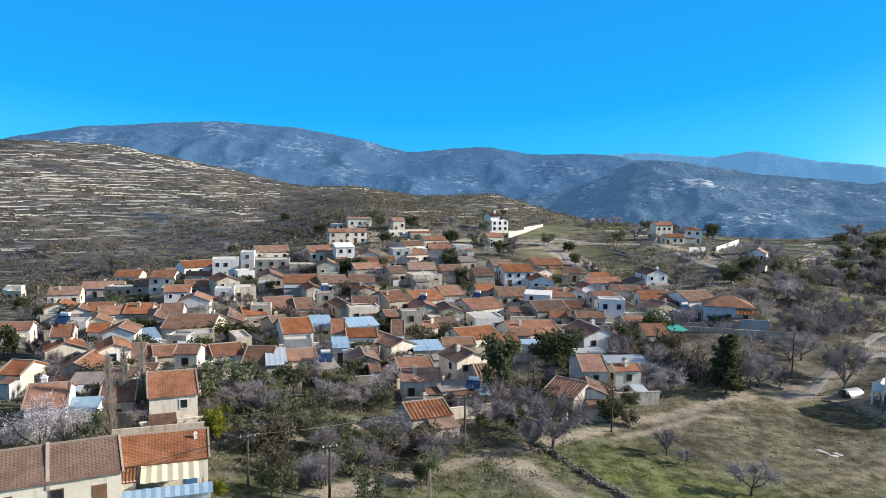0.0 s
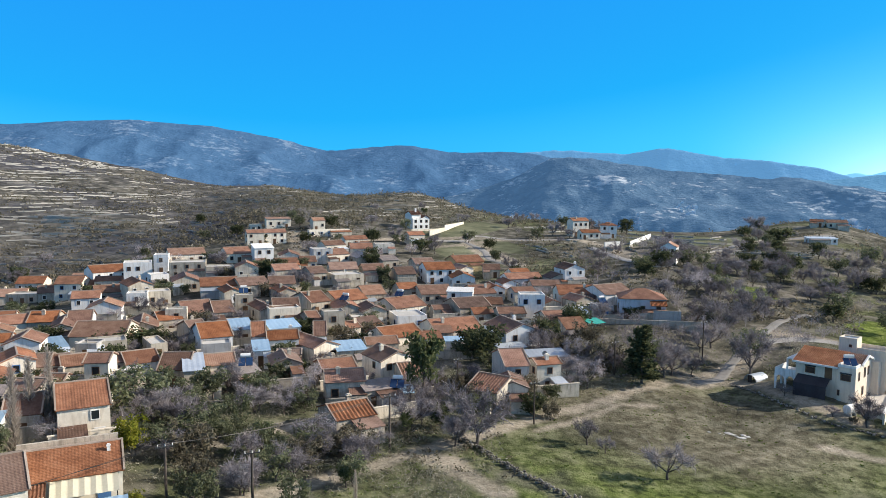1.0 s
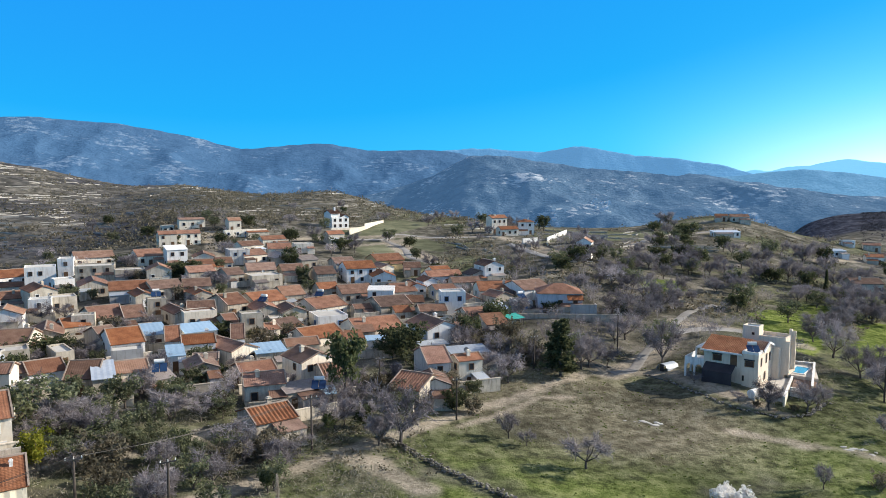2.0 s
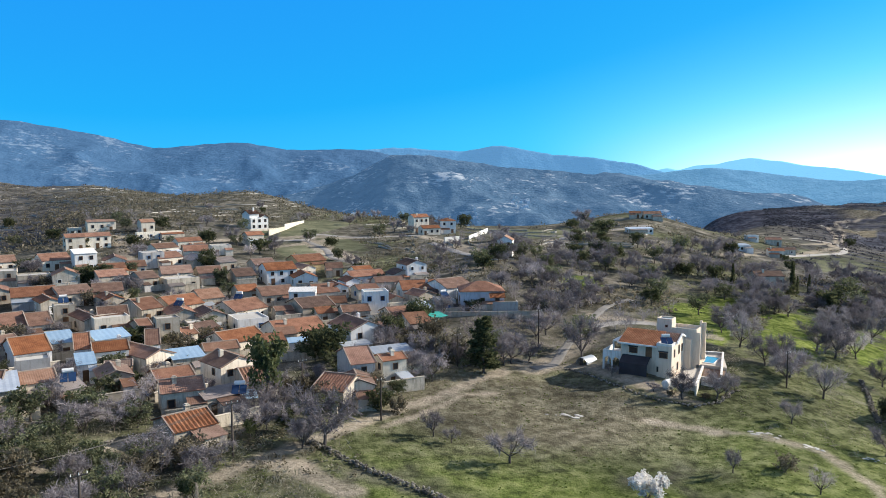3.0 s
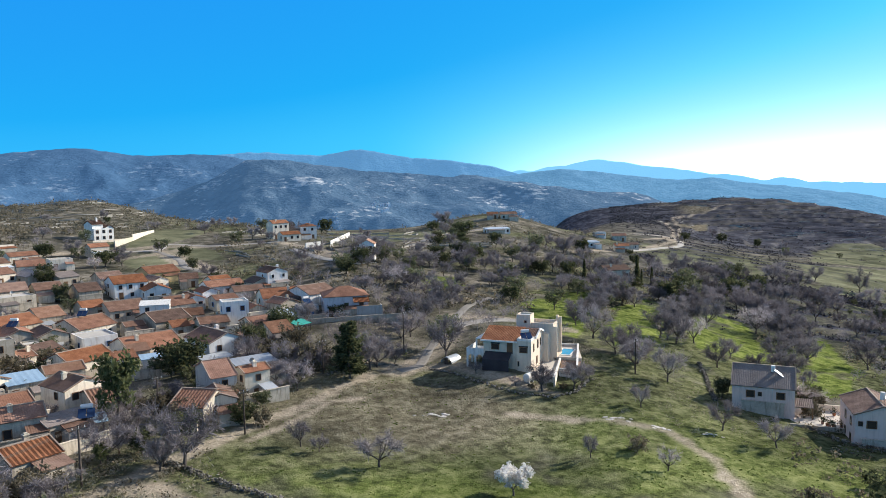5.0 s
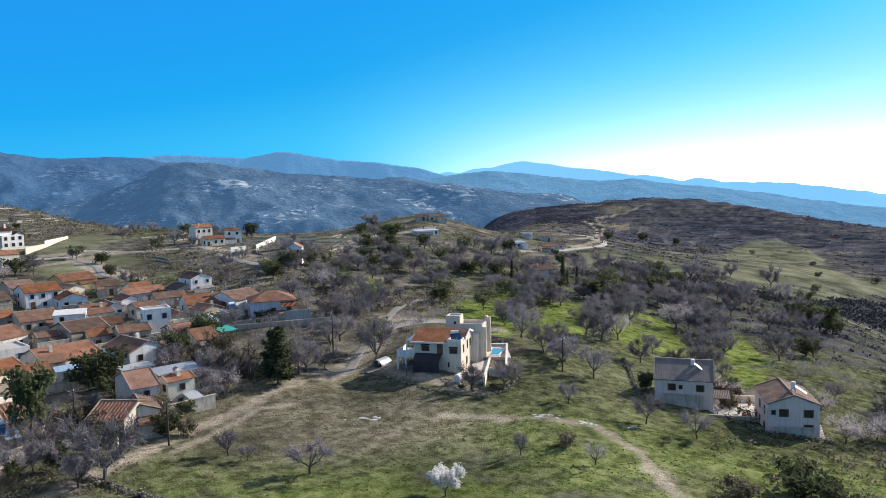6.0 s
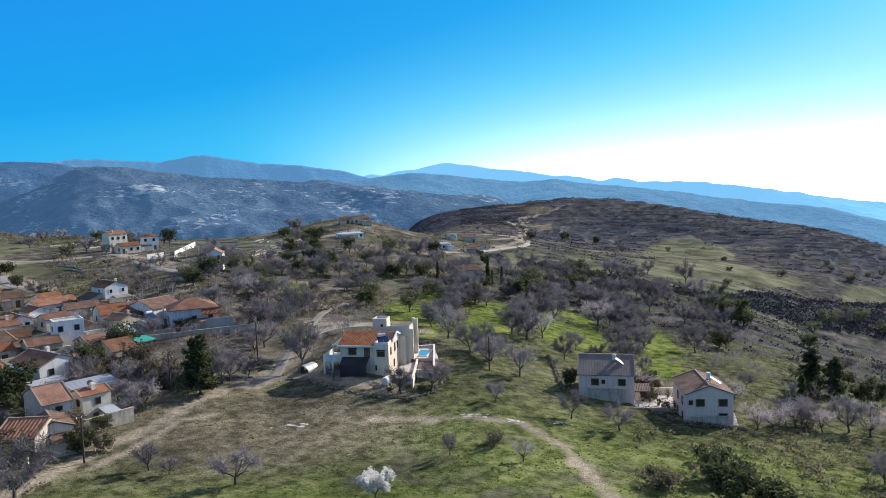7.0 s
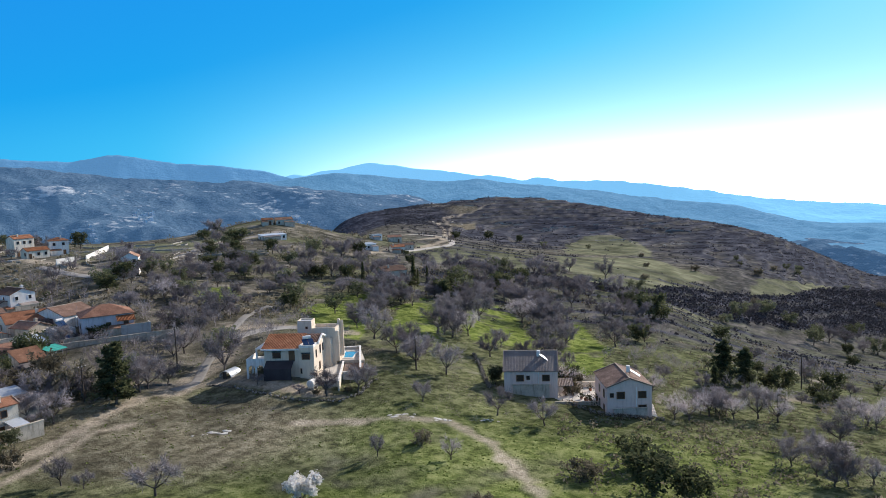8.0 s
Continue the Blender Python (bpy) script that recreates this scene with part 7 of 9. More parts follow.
tree("olive", -14.2, 85.4, 3.2, 0.9)
tree("bare", -11.9, 74.7, 3.8, 1.1)
tree("bare", -4.6, 85.2, 3.8, 1.1)
tree("pine", -1.2, 78.4, 2.7)
tree("bare", -12.1, 82.9, 3.8)
tree("shrub", -2.9, 88.1, 3.1, 1.1)
tree("olive", -0.5, 78.9, 3.6, 1.1)
tree("bare", -6.7, 79.4, 4.2, 1.2)
tree("olive", -8.8, 78.8, 3.8, 1.1)
tree("bare", 13.5, 94.5, 3.0, 1.2)
tree("dark", 17.3, 103.7, 3.8, 1.2)
tree("bare", 12.7, 93, 4.3, 0.9)
tree("bare", 7.4, 98.4, 4.5, 1.3)
tree("grey", 11.2, 111.9, 3.6, 0.9)
tree("bare", 11.4, 99.2, 4.2, 0.9)
tree("bare", 13.1, 95, 3.0, 0.9)
tree("grey", 11.4, 106.9, 4.3)
tree("dark", 11.5, 98.8, 3.4, 1.1)
tree("grey", 8.1, 105.2, 4.4)
tree("bare", 9, 100.3, 3.0, 1.1)
tree("grey", 18.9, 120.7, 4.2, 1.1)
tree("shrub", 27.3, 116.1, 3.8)
tree("bare", 25.7, 116.5, 3.0, 1.2)
tree("shrub", 18.5, 109.2, 3.8, 1.1)
tree("shrub", 15.1, 118.3, 2.7, 1.3)
tree("shrub", 21.4, 107.5, 2.1)
tree("shrub", 29.2, 106.5, 2.7, 0.9)
tree("shrub", 17.5, 119.7, 3.0, 1.2)
tree("bare", 37, 142.9, 5.8, 0.9)
tree("shrub", 43.3, 132.6, 5.0)
tree("shrub", 41.5, 141.7, 4.4, 1.3)
tree("bare", 40.3, 128.1, 3.7, 1.3)
tree("bare", 37.4, 120.5, 3.1, 1.1)
tree("bare", 48.3, 130.4, 4.0, 0.9)
tree("bare", 45.3, 132.9, 4.7, 0.9)
tree("bare", 41.5, 133.6, 5.6)
tree("grey", 42.2, 138.5, 3.8, 1.2)
tree("shrub", 47.2, 145.4, 5.5, 0.9)
tree("grey", 45.9, 131.3, 5.6, 1.1)
tree("grey", 40.5, 128, 3.9)
tree("shrub", 40.5, 140.2, 4.2)
tree("bare", 42.4, 146, 4.0, 1.2)
tree("bare", 56.9, 163.9, 5.1, 1.1)
tree("shrub", 47.2, 132.6, 5.8, 0.9)
tree("dark", 48.9, 159.7, 6.5)
tree("shrub", 41.5, 158, 4.8)
tree("grey", 36.1, 138.6, 5.4, 0.9)
tree("dark", 40, 147.5, 6.1, 0.9)
tree("bare", 59.2, 134.8, 5.2, 0.9)
tree("grey", 80.9, 165.3, 5.4, 1.2)
tree("olive", 53.8, 129.2, 4.4, 1.3)
tree("bare", 58.2, 132.6, 5.3, 0.9)
tree("bare", 83.6, 156.2, 7.9, 1.1)
tree("bare", 71.7, 144.6, 4.9, 0.9)
tree("bare", 75.6, 147.6, 6.1, 1.2)
tree("olive", 78.3, 136.4, 7.0, 1.1)
tree("grey", 63.2, 130.7, 4.0)
tree("olive", 56, 133.5, 5.6, 1.1)
tree("bare", 95.6, 167.5, 8.6, 0.9)
tree("bare", 58.6, 128.8, 5.3, 1.3)
tree("bare", -36.8, 146.7, 2.8, 1.3)
tree("blossom", -62, 255, 5.3, 1.2)
tree("dark", 52.9, 238.1, 3.6)
tree("bare", -54.7, 162.1, 3.8, 0.9)
tree("olive", 23.8, 169.4, 3.0, 1.1)
tree("bare", -17.4, 222.5, 4.0, 1.1)
tree("blossom", -139.5, 349.3, 5.6, 1.1)
tree("bare", -19.8, 191.1, 3.2, 1.2)
tree("blossom", 7, 268.1, 4.9, 1.3)
tree("bare", -39.9, 133.7, 2.8, 1.3)
tree("round", 12.6, 156.8, 2.2)
tree("bare", -153.2, 323.5, 7.0, 1.1)
tree("grey", -7.3, 133.6, 2.0, 1.2)
tree("round", -78.2, 267.4, 6.1, 1.2)
tree("bare", -43.1, 121.1, 2.3, 0.9)
tree("bare", 12.5, 139.7, 2.9, 1.3)
tree("bare", -49.9, 148.8, 2.4, 1.1)
tree("bare", -53.1, 129.9, 3.1, 0.9)
tree("dark", 25.2, 288.1, 6.0, 1.2)
tree("blossom", -92.8, 174.6, 4.5, 0.9)
tree("grey", 53, 250.4, 5.4, 1.1)
tree("blossom", -40, 121.4, 2.6, 0.9)
tree("blossom", -58.2, 137.4, 2.8, 1.3)
tree("bare", -4.5, 171.4, 3.3, 0.9)
tree("olive", -29.9, 133.8, 2.9, 0.9)
tree("grey", -26.9, 124.5, 2.9, 1.1)
tree("olive", -80, 192.8, 3.0, 0.9)
tree("bare", 37.6, 183, 2.8, 0.9)
tree("bare", -16.5, 272, 5.8)
tree("blossom", -36.6, 143.8, 2.3, 1.3)
tree("grey", -47, 182.1, 3.6, 1.3)
tree("bare", -185.3, 348.5, 6.9, 1.1)
tree("blossom", -73.1, 134.7, 2.7, 1.2)
tree("bare", -90, 248.7, 5.6, 0.9)
tree("olive", -94.7, 344.3, 5.9, 0.9)
tree("dark", 27.5, 145.8, 3.4, 1.2)
tree("blossom", -31.1, 128.1, 2.2)
tree("grey", -41.9, 185.4, 2.7, 1.1)
tree("dark", -48.4, 254.7, 3.8, 1.3)
tree("olive", -52, 205.1, 4.5, 1.2)
tree("round", 8.3, 228.7, 4.9)
tree("blossom", -56.7, 135.5, 3.0, 1.3)
tree("bare", -26.8, 132.4, 2.1, 1.1)
tree("round", -71.4, 266.4, 5.0, 1.2)
tree("blossom", -21.6, 136.2, 2.0, 1.1)
tree("blossom", -39, 174.8, 3.2)
tree("round", 52.2, 270.4, 4.0, 1.1)
tree("blossom", -74, 143.4, 2.7, 1.3)
tree("dark", 5.3, 266.1, 5.3, 0.9)
tree("bare", -41.6, 121.7, 2.0)
tree("olive", -8.4, 194.7, 3.6)
tree("olive", -81.6, 185.9, 4.1, 1.3)
tree("blossom", -96, 347.3, 6.4, 1.1)
tree("round", -16.9, 134.8, 2.6)
tree("blossom", -24.9, 220.2, 3.7, 0.9)
tree("dark", -73.7, 214.1, 5.0, 1.1)
tree("blossom", -82.5, 291.9, 6.0)
tree("grey", -68.2, 199, 3.6)
tree("grey", -33.6, 118.7, 2.2)
tree("blossom", 31.1, 161.6, 3.6, 1.1)
tree("blossom", -46.4, 252.2, 4.5, 1.1)
tree("dark", -5.6, 164.1, 2.8, 1.3)
tree("grey", -44.4, 245.9, 5.2, 1.1)
tree("bare", -5.1, 166.1, 2.9)
tree("blossom", 44.2, 206, 3.3, 1.3)
tree("round", -31.5, 240.6, 3.5, 1.1)
tree("olive", -67.1, 160.4, 3.1, 1.2)
tree("round", -17.5, 244.9, 3.9, 1.3)
tree("grey", 11.8, 201.5, 3.2)
tree("bare", -31.9, 162.7, 3.6, 1.2)
tree("round", -40.7, 129.3, 2.7, 0.9)
tree("dark", 5, 253.5, 5.3, 1.1)
tree("dark", -20.3, 300.2, 4.7, 1.1)
tree("dark", -91.1, 445.8, 5.7, 1.1)
tree("bare", 39.4, 442.3, 6.1, 0.9)
tree("olive", -36.5, 298.2, 4.1, 1.2)
tree("dark", -11, 341.1, 5.5, 1.2)
tree("olive", -7.6, 309.2, 2.8, 1.2)
tree("dark", -16.4, 334.5, 4.0, 0.9)
tree("grey", -16.9, 334.9, 2.9)
tree("bare", -61.7, 412.8, 3.2, 1.1)
tree("bare", -20.5, 338.3, 3.6)
tree("bare", 7.6, 357.4, 5.0, 1.3)
tree("grey", -95.5, 429.5, 5.3, 1.2)
tree("olive", -25.4, 335.9, 5.1)
tree("olive", -73.7, 370.4, 5.3, 1.2)
tree("dark", 39.8, 428, 3.6)
tree("olive", -15.1, 297.6, 2.8, 0.9)
tree("olive", -30.1, 355, 5.1, 1.1)
tree("bare", 11.1, 432.2, 4.9)
tree("olive", -26.4, 339.9, 2.7, 1.1)
tree("dark", -52.6, 332.3, 5.2, 1.2)
tree("olive", 17.9, 306.8, 4.6, 1.2)
tree("olive", 23.6, 351.1, 5.4, 1.2)
tree("grey", 103.5, 362.4, 3.8)
tree("bare", 59.3, 400.4, 4.3, 1.3)
tree("olive", 85.2, 338.4, 5.9, 1.2)
tree("bare", 100.3, 337.2, 4.4, 1.2)
tree("olive", 114.5, 385.7, 5.8, 1.1)
tree("grey", 80.2, 381.5, 5.1, 1.3)
tree("bare", 90.4, 402.9, 6.6)
tree("bare", 103, 419, 5.9)
tree("dark", 55.9, 306.4, 4.5, 1.3)
tree("grey", 89.7, 315.9, 3.3)
tree("dark", 53.8, 282.9, 2.8, 1.3)
tree("olive", 49.9, 323.8, 5.7, 1.1)
tree("bare", 32.2, 310.5, 5.4, 1.2)
tree("bare", 95.5, 349.5, 6.5)
tree("grey", 30.9, 287.9, 5.1, 1.3)
tree("grey", 48.9, 326.3, 3.8, 1.1)
tree("olive", 115.2, 402, 5.7, 1.2)
tree("dark", -33.7, 100.5, 3.7)
tree("dark", -39.1, 121.3, 4.1)
tree("dark", -51.5, 104.5, 2.9)
tree("bare", -41.7, 90.7, 2.9, 1.2)
tree("bare", -44.7, 88.5, 2.4, 0.9)
tree("bare", -47.4, 90.6, 2.3, 1.3)
tree("olive", -49.1, 96.2, 2.4, 0.9)
tree("bare", -42.8, 78, 2.3, 1.3)
tree("grey", -55.4, 105.2, 3.1, 1.1)
tree("grey", -138.9, 325.9, 4.5)
tree("bare", -139.5, 334.9, 6.0, 1.1)
tree("dark", -133.5, 310.2, 5.5, 1.1)
tree("bare", -134.4, 305.3, 5.4)
tree("dark", -93.8, 211.9, 3.0)
tree("bare", -132.9, 310.9, 4.7, 1.1)
tree("dark", -107, 257.7, 4.5, 1.3)
tree("bare", -130.7, 332.3, 4.4, 1.1)
tree("dark", -136.5, 313.7, 5.2)
tree("bare", 118.9, 196.5, 3.7, 1.1)
tree("grey", 204.8, 249.9, 6.6)
tree("grey", 101.1, 172.4, 3.0)
tree("olive", 100.1, 190.9, 5.5, 1.3)
tree("bare", 135.6, 224.7, 5.2, 1.3)
tree("dark", 168.8, 250.5, 6.1)
tree("olive", 147.2, 234.2, 5.3, 1.1)
tree("dark", 121.3, 172.8, 4.8, 1.2)
tree("dark", 167.1, 202.4, 6.2, 0.9)
tree("grey", 173.1, 233.7, 5.8, 1.2)
tree("dark", 160, 208, 5.2, 1.1)
tree("bare", 201.8, 234.5, 7.0, 0.9)
tree("olive", 139.3, 201.1, 5.8, 1.2)
tree("bare", 79.9, 183.6, 4.4, 1.3)
tree("bare", 201.8, 260, 6.3, 1.3)
tree("dark", 101.6, 180.4, 4.2, 1.1)
tree("bare", 163.1, 219.9, 4.5, 1.1)
tree("bare", 138.7, 199.5, 3.5)
tree("grey", 101.5, 227, 6.3, 1.3)
tree("bare", 146.5, 208.9, 3.7, 1.3)
tree("bare", 125.7, 224, 4.7)
tree("bare", 114.7, 219.8, 4.1, 1.2)
tree("grey", 90.4, 192.5, 3.6, 1.1)
tree("grey", 95, 202.1, 5.2, 1.3)
tree("dark", 130.6, 233.2, 5.1, 1.1)
tree("dark", 94.7, 219.1, 6.2, 1.1)
tree("bare", 112.8, 243.2, 4.7, 1.1)
tree("grey", 207.4, 254.1, 8.5, 1.2)
tree("bare", 101.8, 169.1, 2.8)
tree("grey", 135.5, 219.6, 6.0, 1.3)
tree("bare", 127.1, 192.3, 4.6, 1.1)
tree("grey", 142.3, 202.5, 4.5, 1.2)
tree("grey", 143, 211.3, 6.5)
tree("bare", 117.4, 222, 5.4, 1.1)
tree("grey", 113.1, 188.7, 4.3, 1.2)
tree("bare", 105.5, 176.7, 4.4)
tree("dark", 159.6, 212.4, 4.4, 1.1)
tree("olive", 186.4, 246.9, 7.9)
tree("bare", 94.5, 199.5, 3.3)
tree("dark", 125.7, 218.8, 5.1)
tree("bare", 133.4, 234.9, 4.5, 1.1)
tree("bare", 105.3, 176.9, 3.4, 1.2)
tree("olive", 106.1, 227.6, 5.8, 1.1)
tree("bare", 154.8, 191.6, 3.8)
tree("bare", 139.6, 214.1, 4.5)
tree("bare", 96.8, 179.4, 4.1)
tree("bare", 149.5, 184.4, 4.2, 1.2)
tree("bare", 119.5, 218.1, 5.3, 1.2)
tree("olive", 113.3, 229.5, 4.8)
tree("olive", 120.5, 174.7, 3.0, 1.2)
tree("bare", 103.6, 205.5, 3.6, 1.2)
tree("olive", 131.3, 183.4, 5.5, 1.2)
tree("grey", 117.7, 205.2, 5.2, 1.2)
tree("dark", 217.9, 253.8, 7.0)
tree("bare", 167.1, 233.9, 5.4)
tree("bare", 103.2, 190.1, 5.0, 1.2)
tree("bare", 95.9, 216.3, 4.4, 1.1)
tree("bare", 132.9, 249.5, 4.3, 0.9)
tree("bare", 168.1, 243.7, 5.4, 1.1)
tree("bare", 131.5, 213.5, 5.8)
tree("bare", 156.8, 182, 5.2, 1.1)
tree("bare", 112.8, 237.9, 6.0)
tree("bare", 151.7, 227.9, 4.0)
tree("grey", 95.6, 186.4, 4.7, 1.2)
tree("dark", 146.3, 230, 5.8)
tree("grey", 154.1, 211, 5.5, 0.9)
tree("olive", 132.9, 214, 5.5, 1.1)
tree("grey", 134.2, 193.8, 4.4)
tree("bare", 157.9, 213.2, 6.9, 1.2)
tree("bare", 112, 179.5, 3.8, 1.1)
tree("bare", 220.2, 260.8, 7.8, 1.2)
tree("bare", 81, 184.8, 4.6, 1.3)
tree("grey", 134.9, 192.9, 6.1)
tree("grey", 113.5, 246.9, 6.0)
tree("bare", 176.5, 210.3, 6.4, 1.1)
tree("dark", 84.6, 168.4, 2.8, 1.3)
tree("olive", 159.6, 226, 6.3, 1.1)
tree("grey", 97.8, 190.3, 5.5, 1.1)
tree("dark", 139.7, 231.7, 6.6)
tree("bare", 105.7, 199.4, 3.3, 0.9)
tree("grey", 88.1, 177.5, 2.8, 0.9)
tree("bare", 94, 168, 4.6, 1.2)
tree("bare", 108, 228.5, 4.5)
tree("grey", 141.1, 230.4, 7.0, 1.3)
tree("bare", 128.7, 193.7, 3.3, 1.3)
tree("bare", 111.6, 255.7, 6.4)
tree("grey", 113.8, 213.8, 3.7)
tree("bare", 139, 200.9, 5.4)
tree("dark", 193.6, 348.2, 5.1, 1.3)
tree("dark", 177.4, 289.3, 6.8, 1.3)
tree("dark", 159.3, 261, 3.2)
tree("dark", 166.6, 274.5, 3.8, 1.1)
tree("dark", 160.2, 284.3, 4.3, 1.2)
tree("olive", 209.9, 363.5, 5.1)
tree("bare", 151, 273.7, 5.3, 1.3)
tree("olive", 168.6, 284.2, 5.2, 1.2)
tree("bare", 177.5, 306.1, 6.8, 0.9)
tree("dark", 174.8, 289.3, 6.1, 1.3)
tree("dark", 161.4, 261.6, 3.0)
tree("grey", 201.2, 357.3, 4.4, 0.9)
tree("bare", 206.4, 360.4, 7.9, 1.2)
tree("olive", 167.1, 280.3, 4.0, 0.9)
tree("dark", 149.9, 265, 4.3, 1.2)
tree("bare", 204.7, 347.8, 4.6)
tree("olive", 175.2, 286.3, 4.1, 0.9)
tree("grey", 175.1, 287.3, 4.5, 1.3)
tree("dark", 172.9, 285.9, 4.3, 1.3)
tree("dark", 211.4, 365.4, 4.6, 1.1)
tree("bare", 158.9, 270.2, 4.2)
tree("grey", 162.3, 168.8, 4.6, 1.2)
tree("bare", 188.7, 169.4, 6.8, 1.1)
tree("grey", 342.8, 201.2, 11.1, 0.9)
tree("bare", 254, 139.1, 8.8)
tree("olive", 300.3, 206.3, 6.6, 1.3)
tree("bare", 299.1, 216.5, 9.8, 1.2)
tree("olive", 192.8, 170.2, 7.7, 1.1)
tree("grey", 211, 162.8, 5.5, 1.3)
tree("olive", 252.3, 138.8, 7.6, 1.1)
tree("grey", 223.4, 188, 6.8)
tree("bare", 281, 144.2, 5.5)
tree("grey", 285.8, 179.9, 6.6, 1.1)
tree("bare", 296, 169.1, 8.9, 1.2)
tree("dark", 249.5, 186.9, 8.2)
tree("bare", 238.7, 170.2, 8.5, 0.9)
tree("bare", 133.4, 154.7, 4.4)
tree("bare", 164.6, 172.7, 7.2, 1.1)
tree("bare", 217.8, 154.3, 7.1, 1.1)
tree("bare", 168.3, 212.8, 7.7)
tree("olive", 145.8, 158.7, 3.7, 1.2)
tree("bare", 216.7, 208.7, 6.6)
tree("bare", 239.6, 182.7, 7.3, 1.1)
tree("bare", 242.3, 219.8, 9.8)
tree("bare", 294.2, 183.9, 6.0)
tree("bare", 190.7, 208.1, 7.7, 1.2)
tree("bare", 231.3, 133.2, 5.4, 1.2)
tree("olive", 159.4, 168.2, 5.8, 1.2)
tree("bare", 199.5, 166.2, 5.2, 1.3)
tree("grey", 212.8, 160.4, 6.5, 1.3)
tree("grey", 229.2, 184.8, 5.7, 1.3)
tree("grey", 239.7, 177.9, 6.9, 1.1)
tree("grey", 296.1, 201, 8.5, 1.2)
tree("grey", 243.2, 221.2, 6.4, 1.2)
tree("grey", 179.6, 171.4, 4.8, 1.2)
tree("grey", 261.5, 166.9, 7.7, 1.1)
tree("grey", 156.6, 164.2, 6.2, 1.3)
tree("grey", 243.2, 170.9, 7.9, 1.2)
tree("olive", 210.9, 188.3, 8.6)
tree("grey", 258.2, 159.2, 6.6)
tree("grey", 254.6, 168.5, 7.6, 1.1)
tree("grey", 261, 168.3, 6.8, 1.2)
tree("olive", 151, 178.4, 5.1, 1.3)
tree("grey", 202.5, 218.1, 5.8, 1.3)
tree("grey", 337.9, 220.8, 7.3)
tree("grey", 187.2, 194.2, 4.6, 0.9)
tree("grey", 276.5, 221.5, 7.5, 1.3)
tree("grey", 179, 170.9, 5.4, 1.2)
tree("olive", 163.1, 179.1, 5.2, 1.1)
tree("grey", 221.3, 200.3, 6.1, 1.2)
tree("grey", 247, 204.6, 8.4, 1.3)
tree("olive", 317.5, 169.4, 7.9, 1.1)
tree("grey", 238.5, 132.8, 7.6, 1.1)
tree("grey", 211.3, 175.4, 5.8, 1.2)
tree("grey", 258.4, 185.8, 5.6, 1.1)
tree("grey", 231.2, 150.3, 7.9)
tree("grey", 182.2, 208.1, 7.7)
tree("grey", 261.4, 175.8, 7.1)
tree("grey", 212.7, 155.9, 6.5, 1.1)
tree("dark", 224, 177.8, 8.0, 1.2)
tree("grey", 225.6, 219.3, 7.4)
tree("olive", 257.3, 205.9, 9.8, 1.2)
tree("olive", 127.5, 160.5, 5.7, 1.1)
tree("grey", 251.2, 215.3, 7.6, 1.1)
tree("grey", 289, 202.8, 7.2)
tree("dark", 182.8, 170.4, 6.9, 1.3)
tree("grey", 186.5, 162, 4.9, 1.2)
tree("dark", 201, 179.3, 7.7, 1.1)
tree("grey", 171, 211.2, 6.6, 0.9)
tree("grey", 218.7, 170.1, 7.1, 1.1)
tree("grey", 236.6, 145.6, 4.8, 0.9)
tree("grey", 157.6, 163.8, 5.4, 1.1)
tree("grey", 157.4, 160, 5.2, 1.3)
tree("grey", 272.2, 212.6, 7.6, 1.1)
tree("dark", 182.5, 185.8, 4.6, 1.3)
tree("grey", 150.2, 107, 4.8, 0.9)
tree("grey", 145.3, 116.1, 4.7)
tree("grey", 133, 109.5, 5.8)
tree("grey", 142.5, 106.7, 4.5, 0.9)
tree("grey", 152.3, 106.1, 4.9)
tree("blossom", 184.1, 138, 8.5, 1.1)
tree("grey", 114.3, 117.8, 6.1, 1.1)
tree("grey", 190.4, 133.5, 8.1, 1.2)
tree("grey", 110.6, 111.3, 4.4, 1.1)
tree("blossom", 145, 126.6, 7.0)
tree("grey", 166.9, 141.5, 7.8, 1.1)
tree("grey", 110.1, 114.1, 4.6, 0.9)
tree("grey", 155.8, 106, 4.8, 1.1)
tree("blossom", 137.5, 128.2, 4.8, 1.1)
tree("grey", 157.5, 113.4, 6.3, 1.2)
tree("grey", 109.6, 110.6, 5.2, 1.3)
tree("grey", 199.1, 114.6, 5.8, 0.9)
tree("grey", 145.7, 79.9, 3.4)
tree("grey", 200.8, 104.8, 5.4)
tree("grey", 154.3, 75.6, 3.1, 1.3)
tree("dark", 126.7, 83.3, 4.9, 1.1)
tree("grey", 144.5, 78.8, 3.2, 1.3)
tree("dark", 248.8, 123.6, 6.4, 1.2)
tree("grey", 141.4, 93.5, 4.3, 0.9)
tree("grey", 224.4, 132.2, 6.2)
tree("grey", 215.7, 112, 5.3, 1.3)
tree("dark", 199.5, 106.4, 5.5, 1.3)
tree("grey", 231.8, 122.3, 7.6, 1.1)
tree("blossom", 125.8, 82.6, 5.4)
tree("grey", 182.9, 104.5, 6.9, 1.1)
tree("dark", 241.6, 124.5, 9.7, 1.2)
tree("grey", 129.4, 54.7, 4.7, 1.3)
tree("grey", 129.3, 56.3, 4.7, 0.9)
tree("grey", 137.6, 55.8, 3.7, 1.1)
tree("blossom", 120.6, 57.3, 4.7, 1.1)
tree("blossom", 132.4, 54.0, 3.0, 1.2)
tree("blossom", 132.0, 51.0, 4.7)
tree("blossom", 122.5, 55.5, 4.8, 1.3)
tree("blossom", 135, 69.2, 5.1, 1.1)
tree("grey", 153, 66, 3.6)
tree("grey", 133.8, 53.3, 4.0, 1.2)
tree("dark", 178.5, 72.1, 4.2, 1.2)
